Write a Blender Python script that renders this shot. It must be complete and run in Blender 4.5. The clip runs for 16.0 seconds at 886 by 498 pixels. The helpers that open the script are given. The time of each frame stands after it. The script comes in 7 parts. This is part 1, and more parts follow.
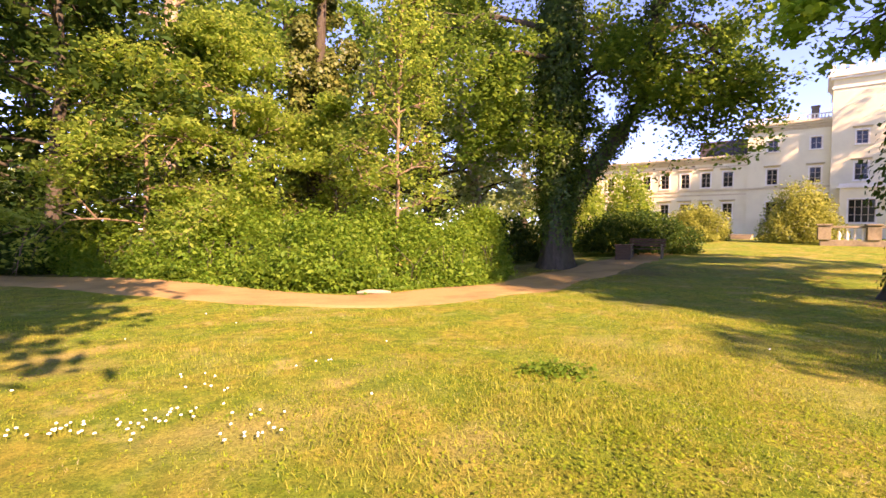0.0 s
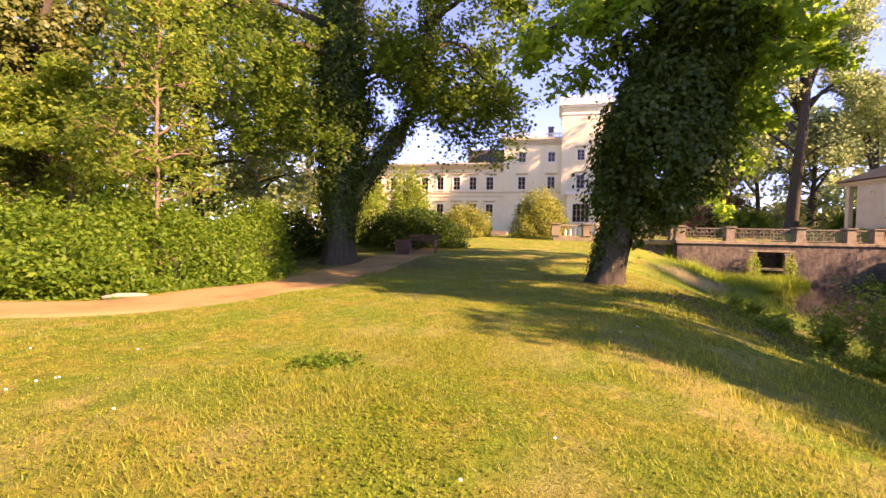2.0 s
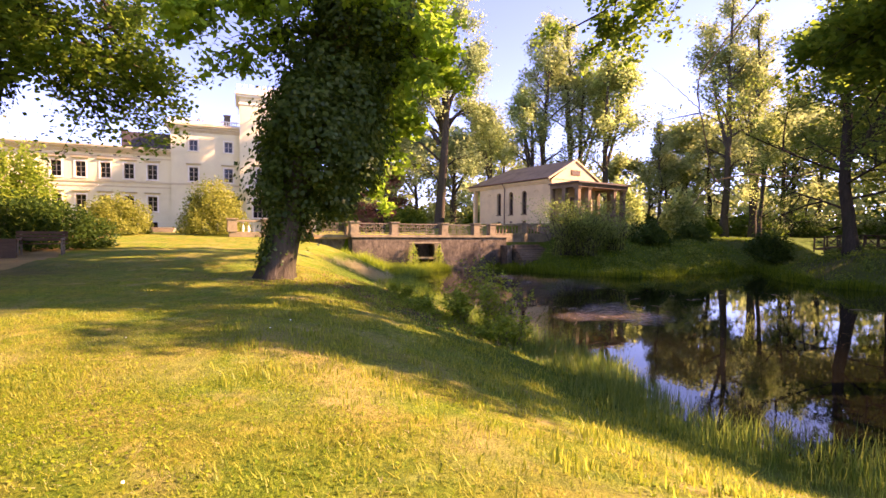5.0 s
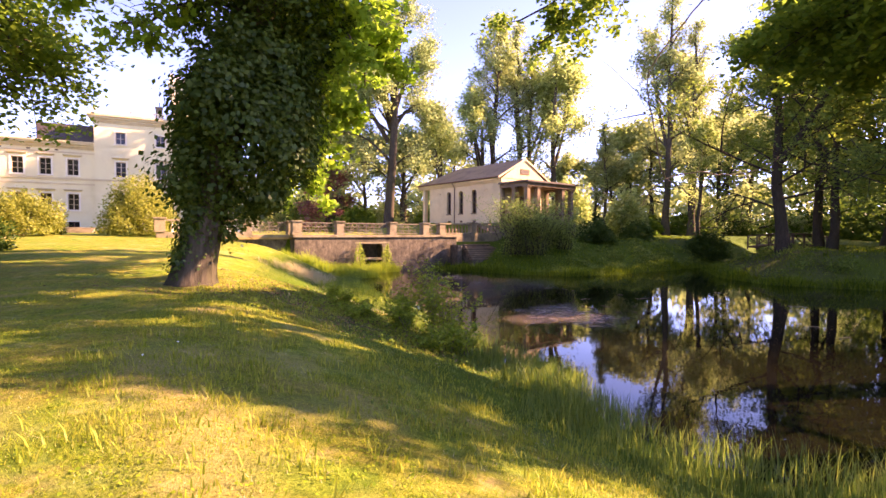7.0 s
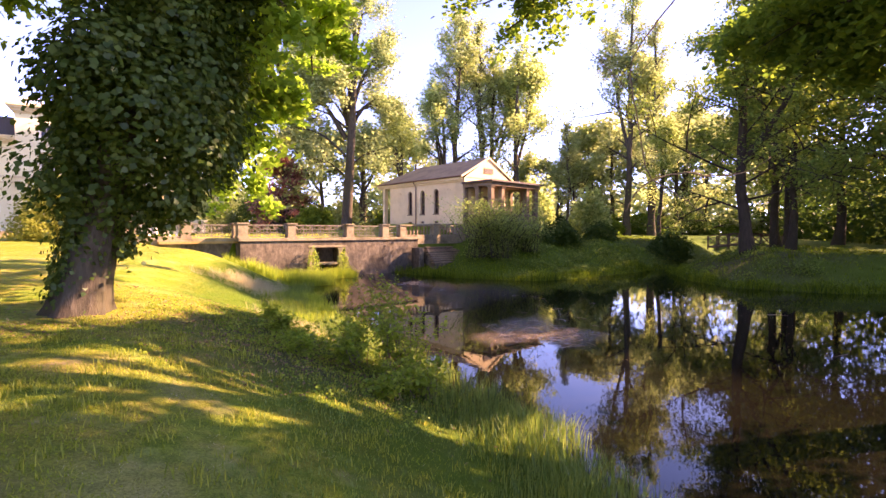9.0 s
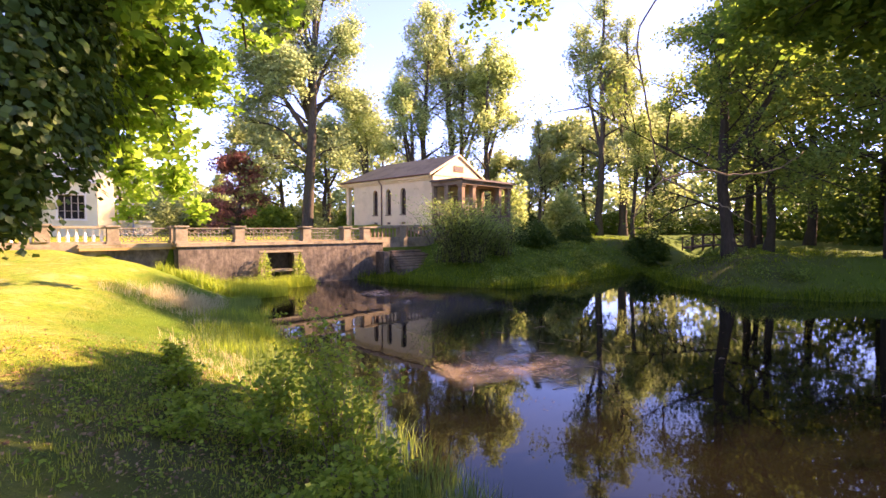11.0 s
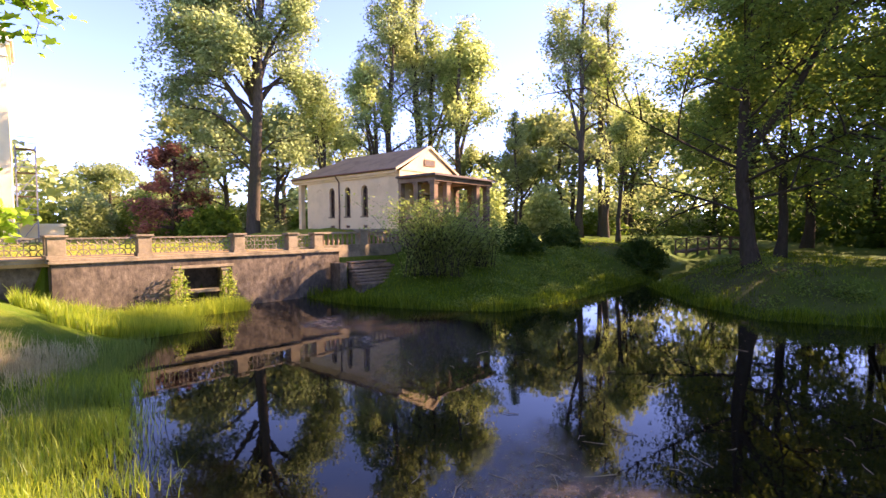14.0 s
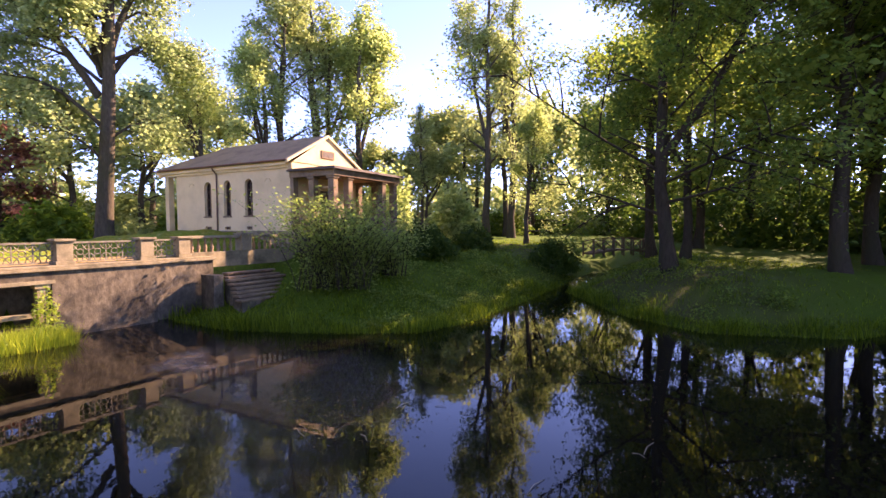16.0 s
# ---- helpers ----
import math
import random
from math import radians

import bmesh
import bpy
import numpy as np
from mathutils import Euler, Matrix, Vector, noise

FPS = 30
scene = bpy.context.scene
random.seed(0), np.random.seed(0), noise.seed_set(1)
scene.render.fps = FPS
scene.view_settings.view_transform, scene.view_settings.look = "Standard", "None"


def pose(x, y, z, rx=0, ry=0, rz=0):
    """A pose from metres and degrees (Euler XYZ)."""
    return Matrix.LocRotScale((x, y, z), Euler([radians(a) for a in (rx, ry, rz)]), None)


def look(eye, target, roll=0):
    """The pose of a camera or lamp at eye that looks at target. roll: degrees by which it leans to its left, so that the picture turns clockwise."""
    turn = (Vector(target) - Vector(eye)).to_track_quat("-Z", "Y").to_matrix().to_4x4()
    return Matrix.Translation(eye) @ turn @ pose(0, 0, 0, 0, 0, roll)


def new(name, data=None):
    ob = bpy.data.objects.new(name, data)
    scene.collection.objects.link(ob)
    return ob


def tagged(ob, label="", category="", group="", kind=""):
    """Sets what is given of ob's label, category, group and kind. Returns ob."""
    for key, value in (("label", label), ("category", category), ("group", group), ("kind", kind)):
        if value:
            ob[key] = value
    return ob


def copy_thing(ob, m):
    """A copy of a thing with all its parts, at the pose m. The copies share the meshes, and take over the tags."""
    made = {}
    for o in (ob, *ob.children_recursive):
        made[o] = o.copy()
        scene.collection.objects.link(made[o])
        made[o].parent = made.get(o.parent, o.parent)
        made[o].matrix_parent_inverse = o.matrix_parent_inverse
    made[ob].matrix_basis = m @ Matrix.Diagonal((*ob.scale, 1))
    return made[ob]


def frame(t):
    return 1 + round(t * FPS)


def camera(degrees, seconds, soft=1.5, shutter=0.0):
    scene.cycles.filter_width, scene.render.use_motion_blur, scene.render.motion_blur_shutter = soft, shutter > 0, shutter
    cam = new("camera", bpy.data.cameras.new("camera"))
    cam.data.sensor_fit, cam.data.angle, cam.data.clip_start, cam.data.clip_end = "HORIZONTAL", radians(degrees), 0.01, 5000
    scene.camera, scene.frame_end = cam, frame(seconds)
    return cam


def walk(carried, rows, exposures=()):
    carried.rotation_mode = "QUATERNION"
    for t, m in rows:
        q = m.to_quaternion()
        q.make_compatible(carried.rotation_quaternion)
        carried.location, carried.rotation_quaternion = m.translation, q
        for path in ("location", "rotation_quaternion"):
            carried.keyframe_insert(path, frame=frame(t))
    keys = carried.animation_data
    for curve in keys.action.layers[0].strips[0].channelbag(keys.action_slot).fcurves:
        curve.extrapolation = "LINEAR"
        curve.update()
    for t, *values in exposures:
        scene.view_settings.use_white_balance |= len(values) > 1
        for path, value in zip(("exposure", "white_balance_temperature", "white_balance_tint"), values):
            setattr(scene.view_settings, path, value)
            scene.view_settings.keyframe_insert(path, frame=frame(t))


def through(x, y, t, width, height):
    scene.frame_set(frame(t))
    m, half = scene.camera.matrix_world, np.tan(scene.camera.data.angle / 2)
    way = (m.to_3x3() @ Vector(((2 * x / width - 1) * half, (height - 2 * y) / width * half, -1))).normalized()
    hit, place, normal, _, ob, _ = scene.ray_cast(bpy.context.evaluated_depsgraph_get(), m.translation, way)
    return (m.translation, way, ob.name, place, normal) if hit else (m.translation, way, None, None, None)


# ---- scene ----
cam = camera(85.0, 16.0)
PATH = [
    (0, (-1.54, 0.123, 1.32), (-1.295, 2.107, 1.256), 0.8),
    (0.5, (-1.491, 0.115, 1.319), (-1.124, 2.08, 1.249), 1.0),
    (1, (-1.469, 0.094, 1.341), (-0.879, 2.003, 1.261), 1.5),
    (1.5, (-1.451, 0.026, 1.336), (-0.64, 1.853, 1.262), 1.4),
    (2, (-1.448, -0.096, 1.322), (-0.394, 1.602, 1.255), 1.1),
    (2.5, (-1.362, -0.155, 1.325), (-0.058, 1.359, 1.259), 0.8),
    (3, (-1.277, -0.194, 1.355), (0.251, 1.095, 1.289), 0.7),
    (3.5, (-1.277, -0.301, 1.393), (0.408, 0.773, 1.326), 0.7),
    (4, (-1.03, -0.192, 1.33), (0.695, 0.817, 1.266), 0.6),
    (4.5, (-0.909, -0.206, 1.272), (0.855, 0.733, 1.209), 0.5),
    (5, (-0.788, -0.179, 1.235), (1.06, 0.582, 1.172), 0.4),
    (7.5, (0.689, 0.013, 1.234), (2.61, 0.567, 1.169), 0.2),
    (8, (1.158, 0.077, 1.288), (3.089, 0.593, 1.22), 0.2),
    (8.5, (1.697, 0.223, 1.386), (3.64, 0.692, 1.315), 0.2),
    (9, (2.236, 0.437, 1.501), (4.19, 0.86, 1.432), -0.0),
    (11.5, (5.874, 0.935, 1.82), (7.853, 1.209, 1.741), -0.1),
    (12, (6.826, 1.101, 1.775), (8.809, 1.347, 1.695), -0.1),
    (12.5, (7.865, 1.363, 1.759), (9.851, 1.583, 1.68), -0.2),
    (13, (8.879, 1.578, 1.864), (10.867, 1.777, 1.785), -0.3),
    (13.5, (9.968, 1.819, 2.122), (11.959, 1.995, 2.039), -0.3),
    (14, (11.026, 1.929, 2.272), (13.018, 2.092, 2.188), -0.4),
    (14.5, (11.967, 1.935, 2.311), (13.96, 2.091, 2.228), -0.3),
    (15, (13.024, 2.151, 2.382), (15.018, 2.275, 2.297), -0.3),
    (15.5, (13.996, 2.28, 2.48), (15.993, 2.22, 2.391), -0.5),
    (16, (14.951, 2.375, 2.511), (16.933, 2.128, 2.418), -0.3),
]
EXPOSURES = [(0.0, 2.48, 7500, 56), (2.0, 2.36, 7700, 61), (5.0, 2.54, 8000, 59), (9.0, 3.0, 7900, 60), (12.5, 2.83, 7200, 51), (16.0, 2.70, 7200, 50)]

walk(cam, [(t, look(*p)) for t, *p in PATH], exposures=EXPOSURES)

# ---- world and sun ----
SUN_AZ, SUN_EL = 153.0, 30.0  # degrees clockwise from +y, degrees up
world = bpy.data.worlds.new("sky")
scene.world = world
world.use_nodes = True
wn = world.node_tree.nodes
sky = wn.new("ShaderNodeTexSky")
sky.sky_type = "NISHITA"
sky.sun_disc = False
sky.sun_elevation, sky.sun_rotation = radians(SUN_EL), radians(SUN_AZ)
sky.dust_density, sky.air_density, sky.ozone_density = 0.05, 0.4, 4.0
world.node_tree.links.new(sky.outputs[0], wn["Background"].inputs[0])
wn["Background"].inputs[1].default_value = 0.15
sun_data = bpy.data.lights.new("sun", "SUN")
sun_data.energy, sun_data.angle, sun_data.color = 3.6, radians(0.55), (1.0, 0.84, 0.58)
sun = new("sun", sun_data)
to_sun = Vector((math.sin(radians(SUN_AZ)) * math.cos(radians(SUN_EL)), math.cos(radians(SUN_AZ)) * math.cos(radians(SUN_EL)), math.sin(radians(SUN_EL))))
sun.matrix_world = look(to_sun * 100, (0, 0, 0))

RNG = np.random.default_rng(7)


# ---- materials ----
def node_mat(name):
    m = bpy.data.materials.new(name)
    m.use_nodes = True
    nt = m.node_tree
    return m, nt.nodes, nt.links, nt.nodes["Principled BSDF"]


def surface(name, a, b, c=None, rough=0.8, big=0.6, small=14.0, bump=0.3, depth=0.01, metal=0.0, stretch=(1, 1, 1), spread=0.5, stain=0.45):
    """A matt surface: a and b mixed by fine grain, c coming through in large stains."""
    m, n, l, p = node_mat(name)
    co = n.new("ShaderNodeTexCoord")
    mp = n.new("ShaderNodeMapping")
    mp.inputs["Scale"].default_value = stretch
    l.new(co.outputs["Object"], mp.inputs[0])
    fine, wide = n.new("ShaderNodeTexNoise"), n.new("ShaderNodeTexNoise")
    fine.inputs["Scale"].default_value, fine.inputs["Detail"].default_value, fine.inputs["Roughness"].default_value = small, 8, 0.7
    wide.inputs["Scale"].default_value, wide.inputs["Detail"].default_value, wide.inputs["Roughness"].default_value = big, 6, 0.65
    for x in (fine, wide):
        l.new(mp.outputs[0], x.inputs["Vector"])
    r1, r2 = n.new("ShaderNodeValToRGB"), n.new("ShaderNodeValToRGB")
    r1.color_ramp.elements[0].position, r1.color_ramp.elements[1].position = 0.5 - spread / 2, 0.5 + spread / 2
    r1.color_ramp.elements[0].color, r1.color_ramp.elements[1].color = (*a, 1), (*b, 1)
    r2.color_ramp.elements[0].position, r2.color_ramp.elements[1].position = stain, stain + 0.25
    l.new(fine.outputs[0], r1.inputs[0])
    l.new(wide.outputs[0], r2.inputs[0])
    mix = n.new("ShaderNodeMix")
    mix.data_type = "RGBA"
    l.new(r2.outputs[0], mix.inputs[0])
    l.new(r1.outputs[0], mix.inputs[6])
    mix.inputs[7].default_value = (*(c or [(u + v) / 2 for u, v in zip(a, b)]), 1)
    l.new(mix.outputs[2], p.inputs["Base Color"])
    p.inputs["Roughness"].default_value, p.inputs["Metallic"].default_value = rough, metal
    p.inputs["Specular IOR Level"].default_value = 0.5 if rough < 0.72 else 0.12
    bp = n.new("ShaderNodeBump")
    bp.inputs["Strength"].default_value, bp.inputs["Distance"].default_value = bump, depth
    l.new(fine.outputs[0], bp.inputs["Height"])
    l.new(bp.outputs[0], p.inputs["Normal"])
    return m


def leafy(name, a, b, through=0.45, gloss=0.012):
    """Leaves: each island takes its own green between a and b; light passes through them."""
    m, n, l, p = node_mat(name)
    n.remove(p)
    g = n.new("ShaderNodeNewGeometry")
    ramp = n.new("ShaderNodeValToRGB")
    ramp.color_ramp.elements[0].color, ramp.color_ramp.elements[1].color = (*a, 1), (*b, 1)
    l.new(g.outputs["Random Per Island"], ramp.inputs[0])
    d, t, s = n.new("ShaderNodeBsdfDiffuse"), n.new("ShaderNodeBsdfTranslucent"), n.new("ShaderNodeBsdfGlossy")
    s.inputs["Roughness"].default_value = 0.45
    s.inputs["Color"].default_value = (0.9, 0.95, 0.9, 1)
    hue = n.new("ShaderNodeHueSaturation")
    hue.inputs["Hue"].default_value, hue.inputs["Saturation"].default_value, hue.inputs["Value"].default_value = 0.485, 1.0, 1.9
    l.new(ramp.outputs[0], d.inputs["Color"])
    l.new(ramp.outputs[0], hue.inputs["Color"])
    l.new(hue.outputs[0], t.inputs["Color"])
    m1, m2 = n.new("ShaderNodeMixShader"), n.new("ShaderNodeMixShader")
    m1.inputs[0].default_value, m2.inputs[0].default_value = through, gloss
    l.new(d.outputs[0], m1.inputs[1])
    l.new(t.outputs[0], m1.inputs[2])
    l.new(m1.outputs[0], m2.inputs[1])
    l.new(s.outputs[0], m2.inputs[2])
    l.new(m2.outputs[0], n["Material Output"].inputs[0])
    return m


def glass(name):
    m, n, l, p = node_mat(name)
    p.inputs["Base Color"].default_value = (0.022, 0.019, 0.016, 1)
    p.inputs["Roughness"].default_value = 0.06
    p.inputs["Specular IOR Level"].default_value = 0.4
    return m


def water_mat(name):
    m, n, l, p = node_mat(name)
    co = n.new("ShaderNodeTexCoord")
    ns, wide = n.new("ShaderNodeTexNoise"), n.new("ShaderNodeTexNoise")
    ns.inputs["Scale"].default_value, ns.inputs["Detail"].default_value = 2.2, 3
    wide.inputs["Scale"].default_value, wide.inputs["Detail"].default_value = 0.25, 4
    l.new(co.outputs["Object"], ns.inputs["Vector"])
    l.new(co.outputs["Object"], wide.inputs["Vector"])
    ramp = n.new("ShaderNodeValToRGB")
    ramp.color_ramp.elements[0].color, ramp.color_ramp.elements[1].color = (0.003, 0.003, 0.002, 1), (0.008, 0.007, 0.004, 1)
    l.new(wide.outputs[0], ramp.inputs[0])
    l.new(ramp.outputs[0], p.inputs["Base Color"])
    bp = n.new("ShaderNodeBump")
    bp.inputs["Strength"].default_value, bp.inputs["Distance"].default_value = 0.07, 0.02
    l.new(ns.outputs[0], bp.inputs["Height"])
    l.new(bp.outputs[0], p.inputs["Normal"])
    p.inputs["Roughness"].default_value, p.inputs["IOR"].default_value = 0.02, 1.33
    return m


LAWN = surface("lawn", (0.125, 0.148, 0.015), (0.36, 0.345, 0.046), (0.49, 0.38, 0.17), rough=0.95, big=1.7, small=48.0, bump=1.0, depth=0.03, spread=0.36, stain=0.55)
ln = LAWN.node_tree
# Lush bank green; its dark tone also carries the far bank's shade.
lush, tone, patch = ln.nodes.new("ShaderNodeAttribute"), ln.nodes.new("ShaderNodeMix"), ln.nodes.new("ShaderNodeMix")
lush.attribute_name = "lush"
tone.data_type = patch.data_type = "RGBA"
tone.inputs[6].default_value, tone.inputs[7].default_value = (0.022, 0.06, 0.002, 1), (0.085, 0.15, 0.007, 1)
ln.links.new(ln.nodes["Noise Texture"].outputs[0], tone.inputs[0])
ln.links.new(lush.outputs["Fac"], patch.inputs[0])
tuft, tone_ramp, worn = ln.nodes.new("ShaderNodeTexNoise"), ln.nodes.new("ShaderNodeValToRGB"), ln.nodes.new("ShaderNodeMix")
tuft.inputs["Scale"].default_value, tuft.inputs["Detail"].default_value, tuft.inputs["Roughness"].default_value = 6.5, 7, 0.7
tone_ramp.color_ramp.elements[0].position, tone_ramp.color_ramp.elements[1].position = 0.40, 0.60
tone_ramp.color_ramp.elements[0].color, tone_ramp.color_ramp.elements[1].color = (0.52, 0.64, 0.5, 1), (1.12, 1.08, 1.1, 1)
worn.data_type, worn.blend_type = "RGBA", "MULTIPLY"
worn.inputs[0].default_value = 0.85
ln.links.new(ln.nodes["Texture Coordinate"].outputs["Object"], tuft.inputs["Vector"])
ln.links.new(tuft.outputs[0], tone_ramp.inputs[0])
ln.links.new(ln.nodes["Mix"].outputs[2], worn.inputs[6])
ln.links.new(tone_ramp.outputs[0], worn.inputs[7])
green, green_ramp, sward = ln.nodes.new("ShaderNodeTexNoise"), ln.nodes.new("ShaderNodeValToRGB"), ln.nodes.new("ShaderNodeMix")
green.inputs["Scale"].default_value, green.inputs["Detail"].default_value, green.inputs["Roughness"].default_value = 1.1, 5, 0.6
green_ramp.color_ramp.elements[0].position, green_ramp.color_ramp.elements[1].position = 0.42, 0.60
green_ramp.color_ramp.elements[0].color, green_ramp.color_ramp.elements[1].color = (0.66, 0.92, 0.6, 1), (1.1, 1.0, 1.05, 1)
sward.data_type, sward.blend_type = "RGBA", "MULTIPLY"
sward.inputs[0].default_value = 1.0
ln.links.new(ln.nodes["Texture Coordinate"].outputs["Object"], green.inputs["Vector"])
ln.links.new(green.outputs[0], green_ramp.inputs[0])
ln.links.new(worn.outputs[2], sward.inputs[6])
ln.links.new(green_ramp.outputs[0], sward.inputs[7])
dry, straw, parched = ln.nodes.new("ShaderNodeAttribute"), ln.nodes.new("ShaderNodeValToRGB"), ln.nodes.new("ShaderNodeMix")
dry.attribute_name, parched.data_type = "dry", "RGBA"
straw.color_ramp.elements[0].position, straw.color_ramp.elements[1].position = 0.36, 0.62
straw.color_ramp.elements[0].color, straw.color_ramp.elements[1].color = (0.24, 0.19, 0.055, 1), (0.52, 0.41, 0.16, 1)
thinned = ln.nodes.new("ShaderNodeMath")
thinned.operation = "MULTIPLY"
thinned.inputs[1].default_value = 0.55
ln.links.new(dry.outputs["Fac"], thinned.inputs[0])
ln.links.new(ln.nodes["Noise Texture"].outputs[0], straw.inputs[0])
ln.links.new(thinned.outputs[0], parched.inputs[0])
ln.links.new(sward.outputs[2], parched.inputs[6])
ln.links.new(straw.outputs[0], parched.inputs[7])
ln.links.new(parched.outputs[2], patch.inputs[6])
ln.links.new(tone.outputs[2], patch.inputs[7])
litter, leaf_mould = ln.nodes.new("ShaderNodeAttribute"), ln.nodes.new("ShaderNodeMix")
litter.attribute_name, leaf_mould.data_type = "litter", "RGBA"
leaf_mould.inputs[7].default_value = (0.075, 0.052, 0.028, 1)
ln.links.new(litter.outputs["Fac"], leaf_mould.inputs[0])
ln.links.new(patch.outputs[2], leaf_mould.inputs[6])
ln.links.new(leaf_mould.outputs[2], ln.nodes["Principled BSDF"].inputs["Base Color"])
DIRT = surface("trodden_earth", (0.29, 0.185, 0.066), (0.42, 0.28, 0.105), (0.22, 0.15, 0.055), rough=0.95, big=0.8, small=25, bump=0.5)
BARK = surface("bark", (0.035, 0.028, 0.019), (0.115, 0.093, 0.062), (0.06, 0.058, 0.03), rough=0.95, big=1.5, small=9, bump=1.0, depth=0.04, stretch=(1, 1, 0.25))
DARK_BARK = surface("dark_bark", (0.022, 0.016, 0.010), (0.075, 0.055, 0.034), (0.04, 0.036, 0.018), rough=0.95, big=1.5, small=8, bump=1.0, depth=0.05, stretch=(1, 1, 0.25))
PALE_BARK = surface("pale_bark", (0.22, 0.17, 0.11), (0.38, 0.31, 0.22), (0.16, 0.13, 0.09), rough=0.9, big=2, small=12, bump=0.6, stretch=(1, 1, 0.3))
PLASTER = surface("cream_plaster", (0.75, 0.66, 0.38), (0.81, 0.72, 0.44), (0.69, 0.60, 0.35), rough=0.9, big=0.35, small=20, bump=0.1)
TRIM = surface("cream_stucco_trim", (0.78, 0.72, 0.56), (0.84, 0.78, 0.62), (0.70, 0.62, 0.46), rough=0.85, big=0.8, small=20, bump=0.12)
# Ochre trim, darkened to carry the shading under hoods and mouldings.
OCHRE_SHADED_TRIM = surface("ochre_shaded_stucco_trim", (0.58, 0.47, 0.28), (0.66, 0.54, 0.33), (0.50, 0.40, 0.24), rough=0.85, big=0.8, small=20, bump=0.12)
WARM_PLASTER = surface("warm_plaster", (0.69, 0.54, 0.29), (0.77, 0.61, 0.35), (0.58, 0.45, 0.25), rough=0.9, big=0.5, small=16, bump=0.15)
SANDSTONE = surface("sandstone", (0.205, 0.168, 0.098), (0.335, 0.278, 0.17), (0.12, 0.105, 0.065), rough=0.92, big=1.6, small=14, bump=0.5)
RED_STONE = surface("reddish_stone", (0.19, 0.13, 0.078), (0.30, 0.215, 0.13), (0.13, 0.09, 0.058), rough=0.9, big=1.2, small=12, bump=0.4)
OLD_WALL = surface("weathered_render", (0.05, 0.041, 0.03), (0.22, 0.18, 0.12), (0.045, 0.037, 0.027), rough=0.95, big=0.8, small=4.0, bump=0.9, depth=0.03, spread=0.42, stain=0.46, stretch=(1, 1, 0.7))
ROOF = surface("grey_slate", (0.10, 0.092, 0.064), (0.165, 0.15, 0.105), (0.075, 0.07, 0.05), rough=0.75, big=0.7, small=18, bump=0.4)
DARK_ROOF = surface("dark_slate", (0.055, 0.04, 0.03), (0.095, 0.07, 0.052), None, rough=0.7, big=0.7, small=12, bump=0.4)
ZINC = surface("zinc", (0.35, 0.37, 0.42), (0.45, 0.47, 0.52), None, rough=0.45, big=0.5, small=6, bump=0.1, metal=0.6)
IRON = surface("rusty_iron", (0.13, 0.11, 0.07), (0.27, 0.23, 0.145), (0.08, 0.07, 0.05), rough=0.7, big=4, small=30, bump=0.3, metal=0.2)
PIPE = surface("brown_pipe", (0.10, 0.04, 0.025), (0.15, 0.065, 0.04), None, rough=0.5, big=2, small=20, bump=0.1)
FRAME_DARK = surface("brown_window_paint", (0.10, 0.05, 0.03), (0.15, 0.08, 0.05), None, rough=0.6, big=2, small=20, bump=0.1)
FRAME_PALE = surface("pale_window_paint", (0.40, 0.31, 0.20), (0.50, 0.40, 0.27), None, rough=0.6, big=2, small=20, bump=0.1)
WOOD = surface("weathered_wood", (0.09, 0.055, 0.035), (0.17, 0.105, 0.065), (0.10, 0.07, 0.05), rough=0.8, big=2, small=14, bump=0.5, stretch=(0.2, 1, 1))
# Warm bounce light on the porch ceiling is put into this orange.
SOFFIT = surface("bounce_lit_soffit", (0.42, 0.24, 0.13), (0.52, 0.31, 0.18), None, rough=0.8, big=2, small=20, bump=0.2)
SCAFFOLD = surface("scaffold_steel", (0.20, 0.21, 0.24), (0.34, 0.35, 0.38), None, rough=0.5, big=2, small=20, bump=0.1, metal=0.5)
SCUM = surface("floating_scum", (0.13, 0.098, 0.066), (0.29, 0.22, 0.15), (0.09, 0.065, 0.04), rough=0.6, big=0.9, small=8, bump=0.6)
sn = SCUM.node_tree
hole, cut = sn.nodes.new("ShaderNodeTexNoise"), sn.nodes.new("ShaderNodeValToRGB")
hole.inputs["Scale"].default_value, hole.inputs["Detail"].default_value, hole.inputs["Roughness"].default_value = 3.2, 10, 0.74
cut.color_ramp.elements[0].position, cut.color_ramp.elements[1].position = 0.34, 0.60
sn.links.new(sn.nodes["Texture Coordinate"].outputs["Object"], hole.inputs["Vector"])
sn.links.new(hole.outputs[0], cut.inputs[0])
cover, thin = sn.nodes.new("ShaderNodeAttribute"), sn.nodes.new("ShaderNodeMath")
cover.attribute_name, thin.operation = "cover", "MULTIPLY"
sn.links.new(cut.outputs[0], thin.inputs[0])
sn.links.new(cover.outputs["Fac"], thin.inputs[1])
sn.links.new(thin.outputs[0], sn.nodes["Principled BSDF"].inputs["Alpha"])
STONE_WHITE = surface("pale_log", (0.24, 0.19, 0.12), (0.40, 0.33, 0.22), None, rough=0.9, big=3, small=20, bump=0.4)
GLASS = glass("dark_window_glass")
WATER = water_mat("pond_water")
GRASS = leafy("grass_blades", (0.11, 0.17, 0.012), (0.35, 0.355, 0.048), 0.45, 0.01)
CLOVER = leafy("clover_leaves", (0.11, 0.19, 0.010), (0.25, 0.31, 0.022), 0.45, 0.01)
TALL_GRASS = leafy("tall_grass_blades", (0.05, 0.12, 0.016), (0.20, 0.265, 0.05), 0.45, 0.015)
BANK_GRASS = leafy("bank_grass_blades", (0.03, 0.075, 0.003), (0.155, 0.225, 0.013), 0.45, 0.008)
